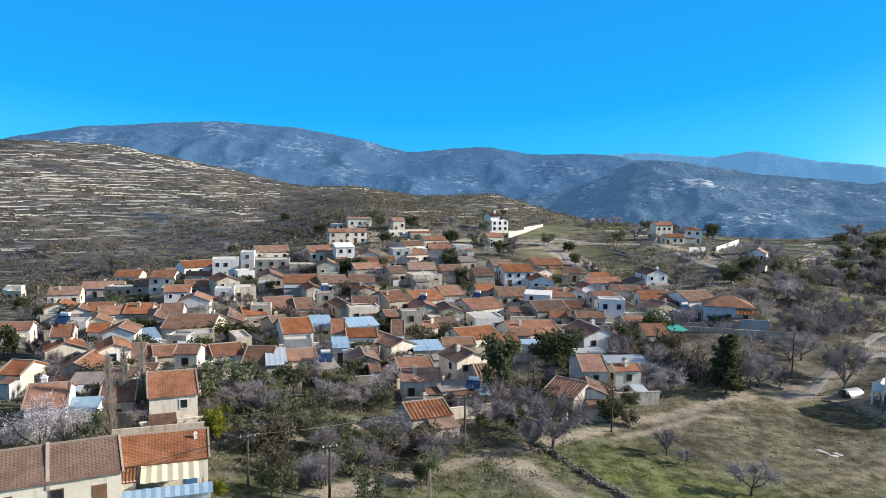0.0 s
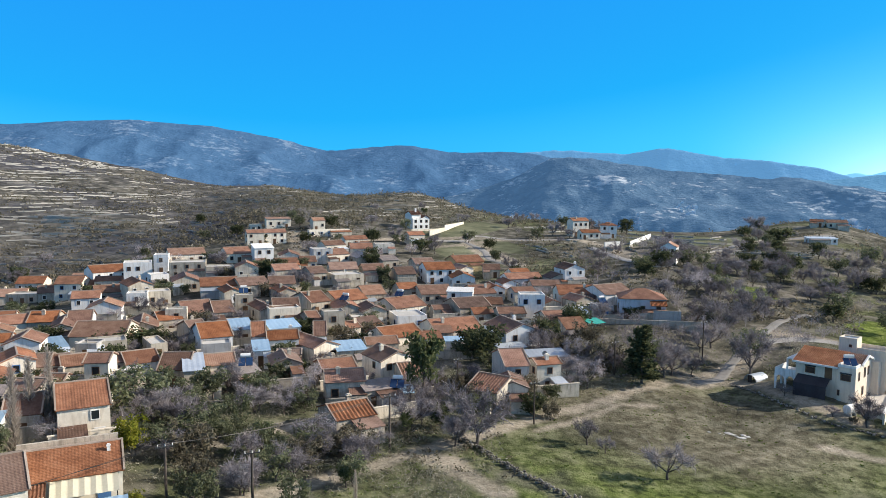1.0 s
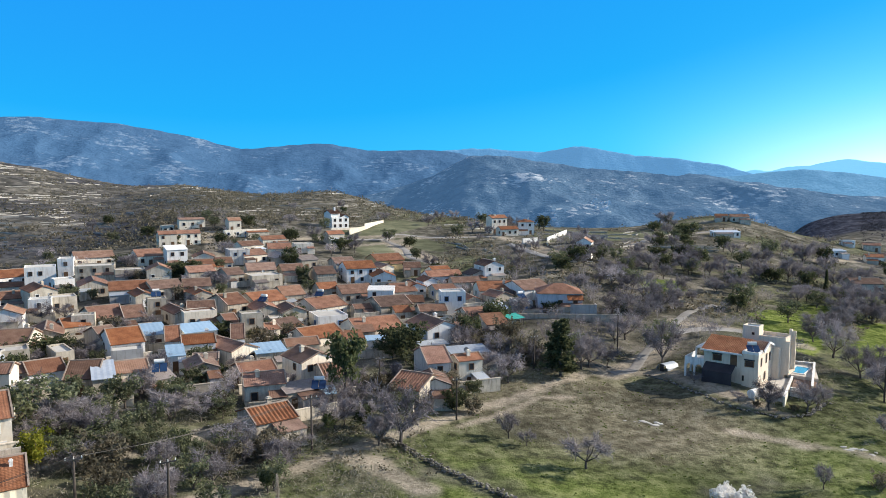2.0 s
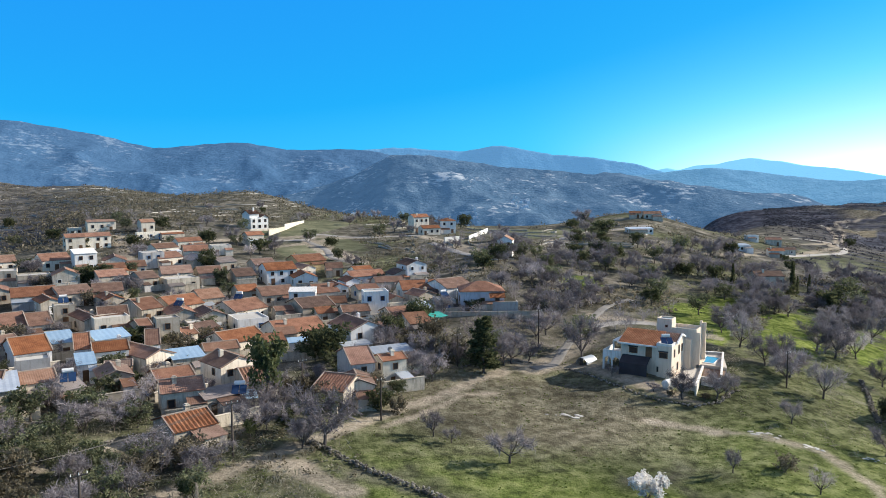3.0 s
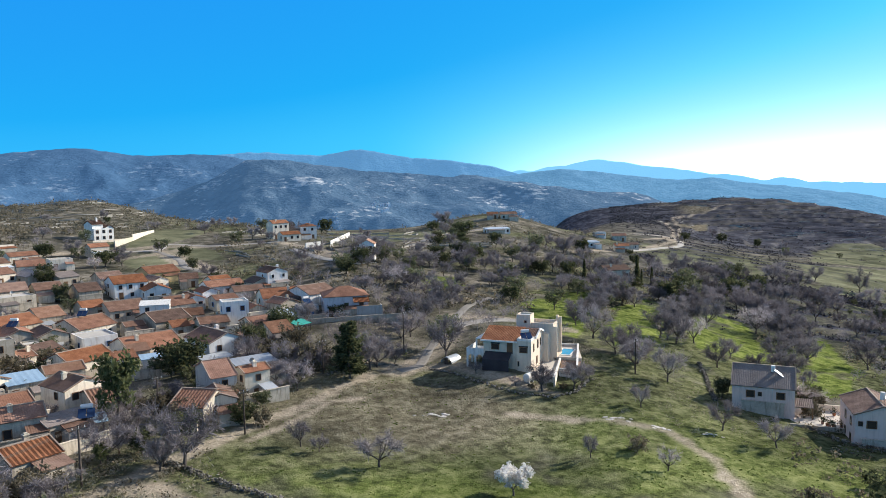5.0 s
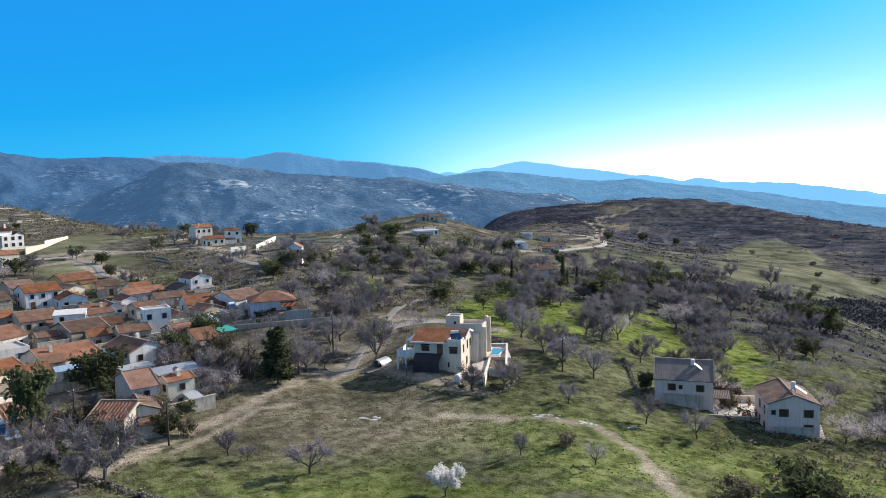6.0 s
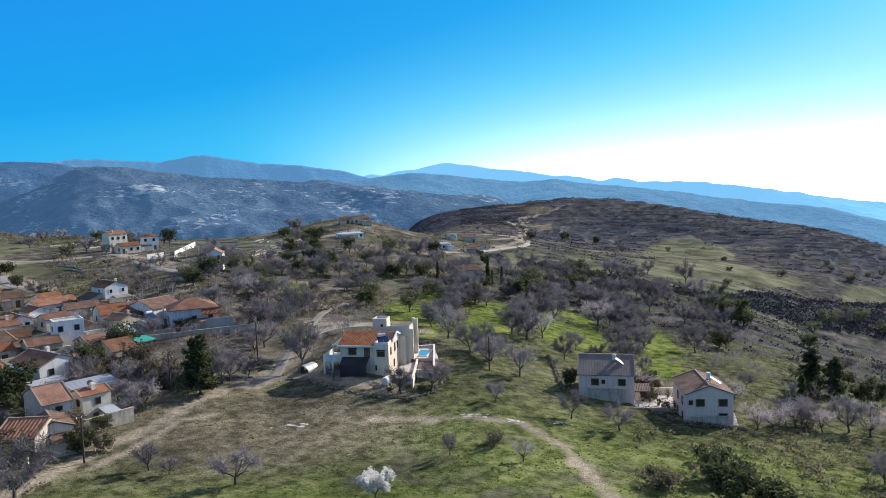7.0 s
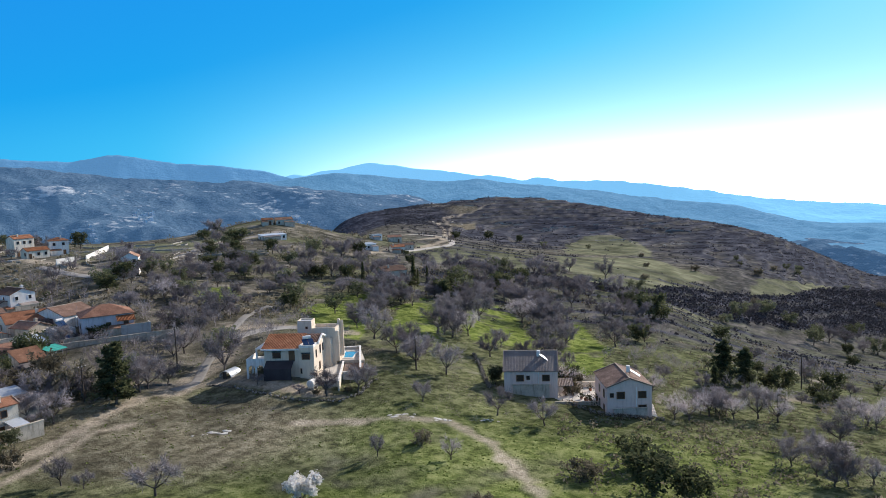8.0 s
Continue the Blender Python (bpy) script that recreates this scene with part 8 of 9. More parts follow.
tree("grey", 409.2, 93.6, 6.9, 0.9)
tree("dark", 199, 76.3, 2.9)
tree("grey", 163.5, 48.9, 2.4, 1.2)
tree("dark", 381.4, 93.4, 6.1, 0.9)
tree("dark", 330.3, 79.4, 4.9, 1.1)
tree("grey", 434, 93.9, 8.8)
tree("olive", 413.4, 116.4, 8.1, 0.9)
tree("dark", 172.9, 45.2, 3.0)
tree("olive", 496, 114.9, 6.8, 0.9)
tree("olive", 427.2, 146.8, 9.4, 1.2)
tree("grey", 433.1, 119.7, 7.2, 0.9)
tree("olive", 182.1, 77, 3.5, 1.1)
tree("olive", 426.4, 90.6, 9.4, 1.3)
tree("grey", 247.4, 78.6, 3.3, 0.9)
tree("grey", 239.2, 69.8, 3.5, 1.3)
tree("grey", 218.6, 79.2, 4.9)
tree("olive", 391.3, 111.5, 9.0, 1.1)
tree("grey", 190.2, 46.1, 3.3, 1.3)
tree("dark", 170.6, 58.7, 4.1)
tree("dark", 197.8, 70.2, 3.2, 1.2)
tree("olive", 420.4, 132.4, 7.8, 1.2)
tree("grey", 432.9, 107.3, 8.0, 1.3)
tree("olive", 205.7, 43.5, 2.7, 0.9)
tree("grey", 417.3, 111.4, 9.2, 1.1)
tree("dark", 173.4, 48.2, 3.9, 1.3)
tree("olive", 358.4, 142.7, 5.4, 1.2)
tree("grey", 190.6, 63.7, 4.2, 1.3)
tree("olive", 190.2, 58.6, 2.5)
tree("olive", 171.6, 62.9, 3.8, 1.1)
tree("grey", 396.1, 144.9, 9.1, 1.2)
tree("olive", 204.8, 58.8, 3.2, 1.1)
tree("olive", 387.2, 146.9, 9.3)
tree("grey", 466.5, 109.8, 6.3, 0.9)
tree("grey", 200.9, 59.5, 3.9)
tree("dark", 459.9, 112.9, 8.0, 1.1)
tree("dark", 162.9, 65.4, 3.7, 1.2)
tree("dark", 209.3, 61, 3.0)
tree("dark", 256.4, 103.7, 5.3, 1.2)
tree("bare", 153.7, 37.2, 4.4, 1.3)
tree("bare", 105.6, 29.5, 3.0)
tree("blossom", 152.8, 34, 5.6, 1.2)
tree("blossom", 113.6, 29, 3.9, 1.3)
tree("blossom", 150.7, 32, 4.4, 1.2)
tree("grey", 102.6, 26.5, 2.9)
tree("grey", 104.6, 25.3, 3.9)
tree("bare", 122.1, 34.9, 3.1, 0.9)
tree("grey", 115.5, 37.1, 2.7)
tree("blossom", 119.8, 34, 3.0, 1.3)
tree("grey", 112.3, 30.6, 3.4, 1.2)
tree("bare", 107.6, 23, 3.5)
tree("grey", 130.2, 32.7, 4.7, 1.3)
tree("bare", 108.2, 33.6, 3.7, 1.1)
tree("grey", 118.8, 352.6, 8.1, 1.1)
tree("olive", 102.5, 203.8, 3.0)
tree("olive", 109.2, 212.1, 4.7, 1.1)
tree("grey", 96, 229, 4.6, 1.2)
tree("olive", 87.6, 217.5, 5.2, 1.3)
tree("grey", 74.7, 218.9, 4.7, 1.1)
tree("dark", 128.5, 393.6, 5.2, 1.1)
tree("grey", 100.5, 235.9, 5.6)
tree("grey", 118.4, 270.9, 6.6)
tree("dark", 141.2, 371.6, 8.1)
tree("grey", 117.1, 261.7, 3.9, 1.3)
tree("grey", 103.6, 206.4, 4.4)
tree("dark", 85.6, 208.8, 4.9, 1.3)
tree("dark", 108.9, 248.5, 3.7)
tree("grey", 94.8, 259.4, 4.6, 1.1)
tree("grey", 125.8, 238.7, 4.8)
tree("grey", 83.1, 241.7, 5.4, 0.9)
tree("grey", 108.9, 213.7, 4.2)
tree("grey", 99.4, 201.2, 3.8, 0.9)
tree("shrub", 442.1, 229, 3.0, 1.1)
tree("olive", 676.9, 203.9, 4.5, 1.3)
tree("olive", 681.3, 169.2, 5.1, 1.2)
tree("shrub", 292.2, 150.8, 2.1)
tree("olive", 587.4, 225.7, 5.3, 1.1)
tree("shrub", 529.1, 277.9, 3.3, 1.2)
tree("shrub", 380.7, 197.9, 2.9, 1.3)
tree("shrub", 449.2, 161, 3.8, 1.3)
tree("olive", 620.5, 189.2, 5.0, 1.2)
tree("olive", 565.8, 214.3, 3.7, 1.2)
tree("shrub", 272.2, 143.6, 2.7, 1.1)
tree("olive", 293.1, 174.1, 3.0)
tree("shrub", 268.9, 174.7, 2.0, 1.1)
tree("shrub", 646.6, 136.1, 4.7)
tree("olive", 430, 157.3, 3.6, 1.3)
tree("olive", 643.5, 196.7, 6.1, 0.9)
tree("olive", 249.6, 140.2, 2.3)
tree("olive", 264.7, 158.6, 2.0, 1.2)
tree("olive", 259.6, 135.4, 2.4)
tree("olive", 543.8, 335.4, 4.7)
tree("shrub", 492.6, 217.9, 4.3)
tree("olive", 294.5, 156.8, 1.9, 1.2)
tree("olive", 620.3, 197.8, 5.9, 0.9)
tree("shrub", 601.2, 201.8, 4.2)
tree("shrub", 547.3, 194.2, 4.7, 1.2)
tree("dark", 259.9, 267.3, 2.8, 1.2)
tree("grey", 342.3, 242.4, 4.1, 1.3)
tree("grey", 279.9, 323, 3.9, 1.1)
tree("olive", 207.1, 240, 2.9, 1.2)
tree("grey", 530, 374, 7.6, 0.9)
tree("olive", 475.5, 333.4, 5.8, 0.9)
tree("grey", 266.8, 241.6, 2.5, 1.2)
tree("dark", 514.7, 386.7, 7.0, 0.9)
tree("dark", 466.2, 381.7, 7.1, 1.1)
tree("grey", 491.6, 411.9, 7.3, 1.1)
tree("olive", 229.9, 243.5, 2.7, 1.1)
tree("grey", 438.3, 306.8, 5.4, 1.1)
tree("dark", 236.9, 240.6, 4.1, 1.2)
tree("olive", 298.2, 329.5, 3.2, 0.9)
tree("dark", 217.7, 249.6, 2.4, 1.2)
tree("grey", 364.2, 331, 4.5, 1.1)
tree("dark", 396.4, 355.7, 5.8, 1.3)
tree("bare", 78.8, 103.1, 3.3, 1.4)
tree("grey", 87.2, 102.1, 3.3, 1.3)
tree("grey", 75, 105.5, 1.6, 1.6)
tree("bare", 73, 115.6, 2.0, 1.4)
tree("shrub", 76.9, 103.4, 1.0, 1.2)
tree("shrub", 82.4, 101.4, 1.0, 1.5)
tree("grey", 119.8, 142.0, 4.8, 1.0)
tree("grey", 126.7, 149.5, 5.0, 1.2)
tree("grey", 130.1, 148.1, 6.5, 1.0)
tree("grey", 136.6, 153.6, 5.2, 1.2)
tree("grey", 144.3, 160.4, 6.3, 1.1)
tree("bare", 144.3, 159.9, 4.8, 1.3)
tree("bare", 151.2, 164.7, 5.7, 1.3)
tree("bare", 154.9, 168.6, 5.5, 1.0)
tree("grey", 158.9, 168.9, 5.5, 1.3)
tree("grey", 162.7, 176.1, 6.6, 1.1)
tree("bare", 164.2, 178.9, 5.0, 1.1)
tree("bare", 170.8, 180.6, 4.8, 1.0)
tree("grey", 174.5, 185.2, 4.8, 1.3)
tree("grey", 136.0, 129.6, 6.4, 1.3)
tree("bare", 146.5, 131.9, 5.2, 1.0)
tree("grey", 150.2, 139.0, 5.2, 1.1)
tree("grey", 150.3, 139.2, 5.3, 1.0)
tree("bare", 153.7, 143.4, 6.6, 1.2)
tree("grey", 159.5, 147.9, 4.7, 1.0)
tree("grey", 165.5, 146.5, 5.7, 1.2)
tree("bare", 167.1, 153.3, 6.1, 1.1)
tree("grey", 176.1, 155.0, 5.6, 1.1)
tree("grey", 179.8, 158.1, 5.6, 1.0)
tree("grey", 181.9, 159.9, 5.4, 1.1)
tree("grey", 190.1, 164.0, 6.6, 1.1)
tree("grey", 195.6, 171.1, 5.6, 1.0)
tree("grey", 199.1, 173.4, 5.3, 1.2)
tree("grey", 204.6, 177.7, 5.9, 1.2)
tree("grey", 197.7, 147.1, 6.3, 1.1)
tree("grey", 189.6, 137.7, 6.1, 1.1)
tree("grey", 188.8, 133.0, 5.7, 1.2)
tree("grey", 181.8, 124.1, 4.6, 1.3)
tree("grey", 183.1, 125.8, 5.7, 1.3)
tree("grey", 177.6, 119.3, 6.4, 1.1)
tree("bare", 173.5, 114.5, 5.8, 1.0)
tree("grey", 168.4, 111.8, 5.2, 1.1)
tree("grey", 186.1, 177.5, 6.2, 1.1)
tree("grey", 190.9, 178.8, 4.8, 1.3)
tree("grey", 199.1, 177.4, 6.3, 1.2)
tree("bare", 204.8, 172.8, 6.5, 1.1)
tree("grey", 209.4, 172.1, 5.0, 1.0)
tree("grey", 209.9, 165.4, 6.0, 1.0)
tree("grey", 212.0, 160.0, 5.7, 1.2)
tree("grey", 211.1, 152.6, 6.6, 1.2)
tree("grey", 210.2, 147.1, 6.2, 1.2)
tree("grey", 207.1, 141.8, 5.4, 1.1)
tree("grey", 207.9, 137.5, 4.8, 1.0)
tree("bare", 154.5, 186.8, 5.0, 1.2)
tree("grey", 162.9, 183.5, 5.3, 1.1)
tree("grey", 166.3, 186.8, 6.2, 1.2)
tree("grey", 170.9, 188.2, 5.9, 1.3)



def scrub_cover():
    """Low bushes over the far slopes, as one cover."""
    rs = np.random.RandomState(11)
    vs, fs = [], []

    def clump(x, y, z, s, n):
        for k in range(n):
            c = Vector((x + rs.normal() * s * 0.5, y + rs.normal() * s * 0.5, z + abs(rs.normal()) * s * 0.35 + 0.1))
            u = Vector(rs.normal(size=3)).normalized() * s * rs.uniform(0.12, 0.3)
            w = u.cross(Vector(rs.normal(size=3))).normalized() * s * 0.16
            i = len(vs)
            vs.extend((c - u, c + w, c + u, c - w))
            fs.append((i, i + 1, i + 2, i + 3))

    def strew(n, a0, a1, r0, r1, s0, s1, quads):
        x, y = spot(rs.uniform(a0, a1, n), np.exp(rs.uniform(math.log(r0), math.log(r1), n)))
        s = rs.uniform(s0, s1, n)
        keep = (lump(x, y, 40) + lump(x, y, 13) * 0.7 > rs.uniform(-1.0, 0.7, n)) & (plots("lush", x, y) + plots("field", x, y) < 0.5)
        x, y, s = x[keep], y[keep], s[keep]
        for place in zip(x, y, land(x, y), s):
            clump(*place, quads)

    strew(9500, -29, 0, 290, 820, 1.0, 3.2, 9)
    strew(1900, -8, 14, 380, 640, 1.5, 3.2, 9)
    strew(2600, 10, 40, 200, 480, 1.0, 2.6, 9)
    strew(500, 34, 68, 220, 330, 0.8, 2.0, 9)
    strew(900, 46, 68, 90, 240, 0.5, 1.3, 14)
    strew(1500, -28, 10, 84, 330, 0.4, 1.2, 12)
    me = solid("scrub", vs, fs)
    me.materials.append(GREYBUSH)
    tagged(new("scrub", me), "grey-brown and dark green scrub bushes over the slopes", "scrub", kind="stuff")


scrub_cover()


def hedges():
    """Dark hedges and thorn along the banks and terraces of the far ridge, as one cover."""
    rs = np.random.RandomState(61)
    n = 60000
    x, y = spot(rs.uniform(35, 68, n), np.sqrt(rs.uniform(215**2, 1000**2, n)))
    z = land(x, y)
    bank, hedge, field = ridge_cover(x, y, z)
    keep = np.maximum(bank, 0.42 * hedge * (1 - 0.6 * field)) > rs.uniform(0, 1, n)
    vs, fs = [], []
    for px, py, pz, thick in zip(x[keep], y[keep], z[keep], bank[keep]):
        s = rs.uniform(0.9, 2.2) * (1 + 0.5 * thick)
        for k in range(8):
            c = Vector((px + rs.normal() * s * 0.5, py + rs.normal() * s * 0.5, pz + abs(rs.normal()) * s * 0.3))
            u = Vector(rs.normal(size=3)).normalized() * s * rs.uniform(0.15, 0.35)
            w = u.cross(Vector(rs.normal(size=3))).normalized() * s * 0.18
            i = len(vs)
            vs.extend((c - u, c + w, c + u, c - w))
            fs.append((i, i + 1, i + 2, i + 3))
    me = solid("hedges", vs, fs)
    # dark thorn; the slight blue in its colour stands in for haze
    me.materials.append(leaf_material("dark_thorn", (0.045, 0.043, 0.05), (0.105, 0.10, 0.108), 0.0, 0.1))
    tagged(new("hedges", me), "dark leafless hedges and thorn along the terraces", "hedge", kind="stuff")


hedges()


def undergrowth():
    """Tangled brush below the trees along the lane and the village edge, as one cover."""
    rs = np.random.RandomState(31)
    vs, fs = [], []
    for n, a0, a1, r0, r1, s0, s1 in ((1500, -22, 9, 78, 122, 0.5, 1.5), (500, 4, 20, 122, 165, 0.5, 1.4), (700, 14, 34, 150, 215, 0.6, 1.6), (500, 34, 62, 120, 215, 0.5, 1.2)):
        x, y = spot(rs.uniform(a0, a1, n), rs.uniform(r0, r1, n))
        s = rs.uniform(s0, s1, n)
        keep = (lump(x, y, 11) + lump(x, y, 30) > rs.uniform(-0.9, 0.6, n)) & (TRACK_MASK(x, y) < 0.2) & (plots("lush", x, y) < 0.5)
        for px, py, pz, ps in zip(x[keep], y[keep], land(x[keep], y[keep]), s[keep]):
            for k in range(32):
                c = Vector((px + rs.normal() * ps * 0.5, py + rs.normal() * ps * 0.5, pz + abs(rs.normal()) * ps * 0.45))
                u = Vector(rs.normal(size=3)).normalized() * ps * rs.uniform(0.12, 0.3)
                w = u.cross(Vector(rs.normal(size=3))).normalized() * ps * rs.uniform(0.012, 0.045)
                i = len(vs)
                vs.extend((c - u, c + w, c + u, c - w))
                fs.append((i, i + 1, i + 2, i + 3))
    me = solid("undergrowth", vs, fs)
    me.materials.append(leaf_material("tangled_brush", (0.18, 0.18, 0.11), (0.40, 0.37, 0.30)))
    tagged(new("undergrowth", me), "tangled grey-green brush along the lane and gardens", "undergrowth", kind="stuff")


undergrowth()


def terrace_walls():
    """Long dry stone terrace walls that follow the contours of the slopes."""
    rs = np.random.RandomState(41)
    vs, fs = [], []
    for n, a0, a1, r0, r1, tall in ((520, -30, -14, 345, 830, 0.5), (170, -14, -4, 345, 800, 0.4), (50, -8, 6, 400, 600, 0.5), (60, 38, 56, 720, 980, 0.6), (70, 10, 26, 250, 420, 0.5)):
        x, y = spot(rs.uniform(a0, a1, n), np.sqrt(rs.uniform(r0**2, r1**2, n)))
        steps, size, h = rs.randint(3, 13, n), rs.uniform(2.0, 4.0, n), tall * rs.uniform(0.6, 1.5, n)
        path = []
        for k in range(20):
            path.append((x, y, land(x, y)))
            gx = (land(x + 9, y) - land(x - 9, y)) + (land(x + 4, y + 4) - land(x - 4, y - 4)) * 0.3
            gy = (land(x, y + 9) - land(x, y - 9)) + (land(x - 4, y + 4) - land(x + 4, y - 4)) * 0.3
            ln = np.hypot(gx, gy) + 1e-6
            x, y = x + gy / ln * size, y - gx / ln * size
        for i in range(n):
            keep = path[:steps[i]]
            b = len(vs)
            for p in keep:
                px, py, pz = p[0][i], p[1][i], p[2][i]
                d = math.hypot(px, py)
                ox, oy = px / d * 0.22, py / d * 0.22
                top = pz + h[i] * rs.uniform(0.6, 1.1)
                vs += [(px - ox, py - oy, pz - 0.8), (px - ox, py - oy, top), (px + ox, py + oy, top)]
            for k in range(len(keep) - 1):
                if rs.rand() < 0.12:
                    continue
                p, q = b + 3 * k, b + 3 * k + 3
                fs += [(p, q, q + 1, p + 1), (p + 1, q + 1, q + 2, p + 2)]
    me = solid("terrace_walls", vs, fs)
    me.materials.append(plain("pale_terrace_stone", (0.26, 0.25, 0.225), (0.47, 0.45, 0.41), 1.2, bump=0.5, vary=0.0))
    tagged(new("terrace_walls", me), "long pale dry stone terrace walls across the hillsides", "terrace wall", kind="stuff")


terrace_walls()


def thicket():
    """Bare woods on the slopes behind the orchards, too many to count."""
    rnd = random.Random(77)
    items = []
    for n, a0, a1, r0, r1 in ((190, 31, 53, 188, 262), (330, 14, 33, 172, 340), (60, 52, 66, 150, 250), (70, -6, 12, 330, 430), (30, 8, 14, 120, 150)):
        for k in range(n):
            x, y = spot(rnd.uniform(a0, a1), rnd.uniform(r0, r1))
            if float(lump(x, y, 35)) + rnd.uniform(-0.5, 0.5) < -0.35 or float(plots("lush", x, y) + plots("field", x, y)) > 0:
                continue
            z, w, h = ground_at(x, y), rnd.uniform(1.5, 2.4), rnd.uniform(2.6, 4.2)
            foot = Vector((x, y, z))
            items.append((foot + Vector((0, 0, h * 0.3)), Vector((0.1, 0, h * 0.35)), Vector((0.09, 0.05, 0))))
            for j in range(80):
                d = unit(rnd)
                c = foot + Vector((d.x * w * rnd.random() ** 0.5, d.y * w * rnd.random() ** 0.5, h * (0.58 + 0.42 * d.z * rnd.random() ** 0.5)))
                way = (Vector((d.x, d.y, 0.8)) + unit(rnd) * 0.7).normalized()
                items.append((c, way * rnd.uniform(0.3, 0.6), way.cross(unit(rnd)).normalized() * rnd.uniform(0.026, 0.05)))
    ob = new("thicket", strips("thicket", items, TWIG))
    tagged(ob, "grey leafless woods over the slopes behind the orchards", "woods", kind="stuff")


thicket()


# ---- poles, wires, walls and small things ----
POLEWOOD = plain("tarred_pole", (0.05, 0.04, 0.032), (0.11, 0.09, 0.075), 5.0)
TOPS = {}


def utility_pole(key, x, y, h, yaw=20):
    ob = empty("utility_pole", pose(x, y, ground_at(x, y), 0, 0, yaw), "dark wooden utility pole with crossarm and insulators", "pole", "utility poles")
    bm = bmesh.new()
    tube(bm, [(0, 0, -0.5), (0, 0, h * 0.5), (0, 0, h)], [0.15, 0.13, 0.10], 8)
    part("pole", bm, POLEWOOD, ob)
    part("crossarm", boxes("crossarm", (-0.8, 0.8, -0.16, -0.06, h - 0.5, h - 0.38)), IRON, ob, "iron crossarm")
    for px in (-0.7, 0, 0.7):
        bm = bmesh.new()
        tube(bm, [(px, -0.11, h - 0.38), (px, -0.11, h - 0.15)], [0.06, 0.035], 6)
        part("insulator", bm, WHITE, ob, "pale insulator")
    TOPS[key] = [ob.matrix_basis @ Vector((px, -0.11, h - 0.15)) for px in (-0.7, 0, 0.7)]


for row in (("a", 4.1, 90.9, 7.2), ("b", -18.7, 72.5, 5.6), ("c", -10.4, 72.5, 6.0), ("d", 25.9, 103.2, 6.6), ("e", 16.5, 117.8, 6.0), ("f", 69.3, 138.5, 8.6), ("g", 47.2, 128.3, 6.5), ("h", 185.2, 55.5, 8.0), ("i", 103.4, 104.8, 7.0)):
    utility_pole(*row)
TOPS["left"] = [Vector((-58.2, 48.3, 5 + 0.5 * k)) for k in range(3)]
TOPS["lane"] = [Vector((-38.8, 101.3, 5 + 0.3 * k)) for k in range(3)]


def wires(a, b, sag):
    for p, q in zip(TOPS[a], TOPS[b]):
        bm = bmesh.new()
        pts = [p.lerp(q, k / 14) - Vector((0, 0, sag * 4 * (k / 14) * (1 - k / 14))) for k in range(15)]
        tube(bm, pts, [0.018] * 15, 4)
        ob = part("overhead_wire", bm, IRON, None)
        tagged(ob, "thin overhead power line strung between poles", "wire", "overhead wires")


wires("a", "b", 0.8)
wires("b", "left", 0.9)
wires("a", "lane", 0.9)
wires("a", "e", 0.5)
wires("e", "d", 0.5)
wires("d", "g", 0.7)
wires("g", "f", 0.6)


def stone_wall(points, height, label, seed, size=0.36):
    """A dry wall of loose field stones along a line."""
    rnd = random.Random(seed)
    bm = bmesh.new()
    n = 0
    for (ax, ay), (bx, by) in zip(points, points[1:]):
        ln = math.hypot(bx - ax, by - ay)
        for k in range(int(ln / (size * 0.4))):
            u = (k + rnd.random()) * size * 0.4 / ln
            px, py = ax + (bx - ax) * u + rnd.gauss(0, 0.4 * size), ay + (by - ay) * u + rnd.gauss(0, 0.4 * size)
            z = ground_at(px, py)
            for j in range(max(1, int(height / (size * 0.7)))):
                s = size * rnd.uniform(0.6, 1.25)
                m = Matrix.Translation((px + rnd.gauss(0, 0.08), py + rnd.gauss(0, 0.08), z + j * size * 0.62 + 0.1)) @ Euler((rnd.uniform(-0.5, 0.5), rnd.uniform(-0.5, 0.5), rnd.uniform(0, 3))).to_matrix().to_4x4() @ Matrix.Diagonal((s, s * rnd.uniform(0.6, 1), s * rnd.uniform(0.5, 0.8), 1))
                vs = [bm.verts.new(m @ Vector(p)) for p in ((0.5, 0, 0), (-0.5, 0, 0), (0, 0.5, 0), (0, -0.5, 0), (0.28, 0.28, 0.4), (-0.28, 0.28, 0.4), (-0.28, -0.28, 0.4), (0.28, -0.28, 0.4), (0, 0, -0.4))]
                for f in ((0, 2, 4), (2, 5, 4), (2, 1, 5), (1, 6, 5), (1, 3, 6), (3, 7, 6), (3, 0, 7), (0, 4, 7), (4, 5, 6, 7), (2, 0, 8), (1, 2, 8), (3, 1, 8), (0, 3, 8)):
                    bm.faces.new([vs[i] for i in f])
    ob = part("dry_stone_wall", bm, FIELDSTONE, None)
    return tagged(ob, label, "wall", kind="stuff")


FIELDSTONE = leaf_material("field_stones", (0.16, 0.15, 0.13), (0.42, 0.39, 0.34), 0.0)
stone_wall([(13.3, 96), (15.4, 92.9), (18, 88), (21, 82.7), (24, 78.5), (26.5, 74.3), (29.8, 67.7)], 1.0, "tumbled grey dry stone wall beside the track", 1, 0.5)
stone_wall([(129.8, 112), (121.5, 103), (111.9, 93.1), (109, 90.2)], 0.8, "grey field stone wall beside the garden", 2, 0.5)
stone_wall([(-32.3, 80.6), (-22.9, 85.5), (-17.1, 89.7), (-9.5, 97)], 0.7, "pale stone wall along the lane", 3, 0.45)
stone_wall([(47.1, 126.6), (51.9, 129.8), (58.5, 130.6), (64.1, 129.5)], 0.7, "rough stone heap at the track bend", 4, 0.6)
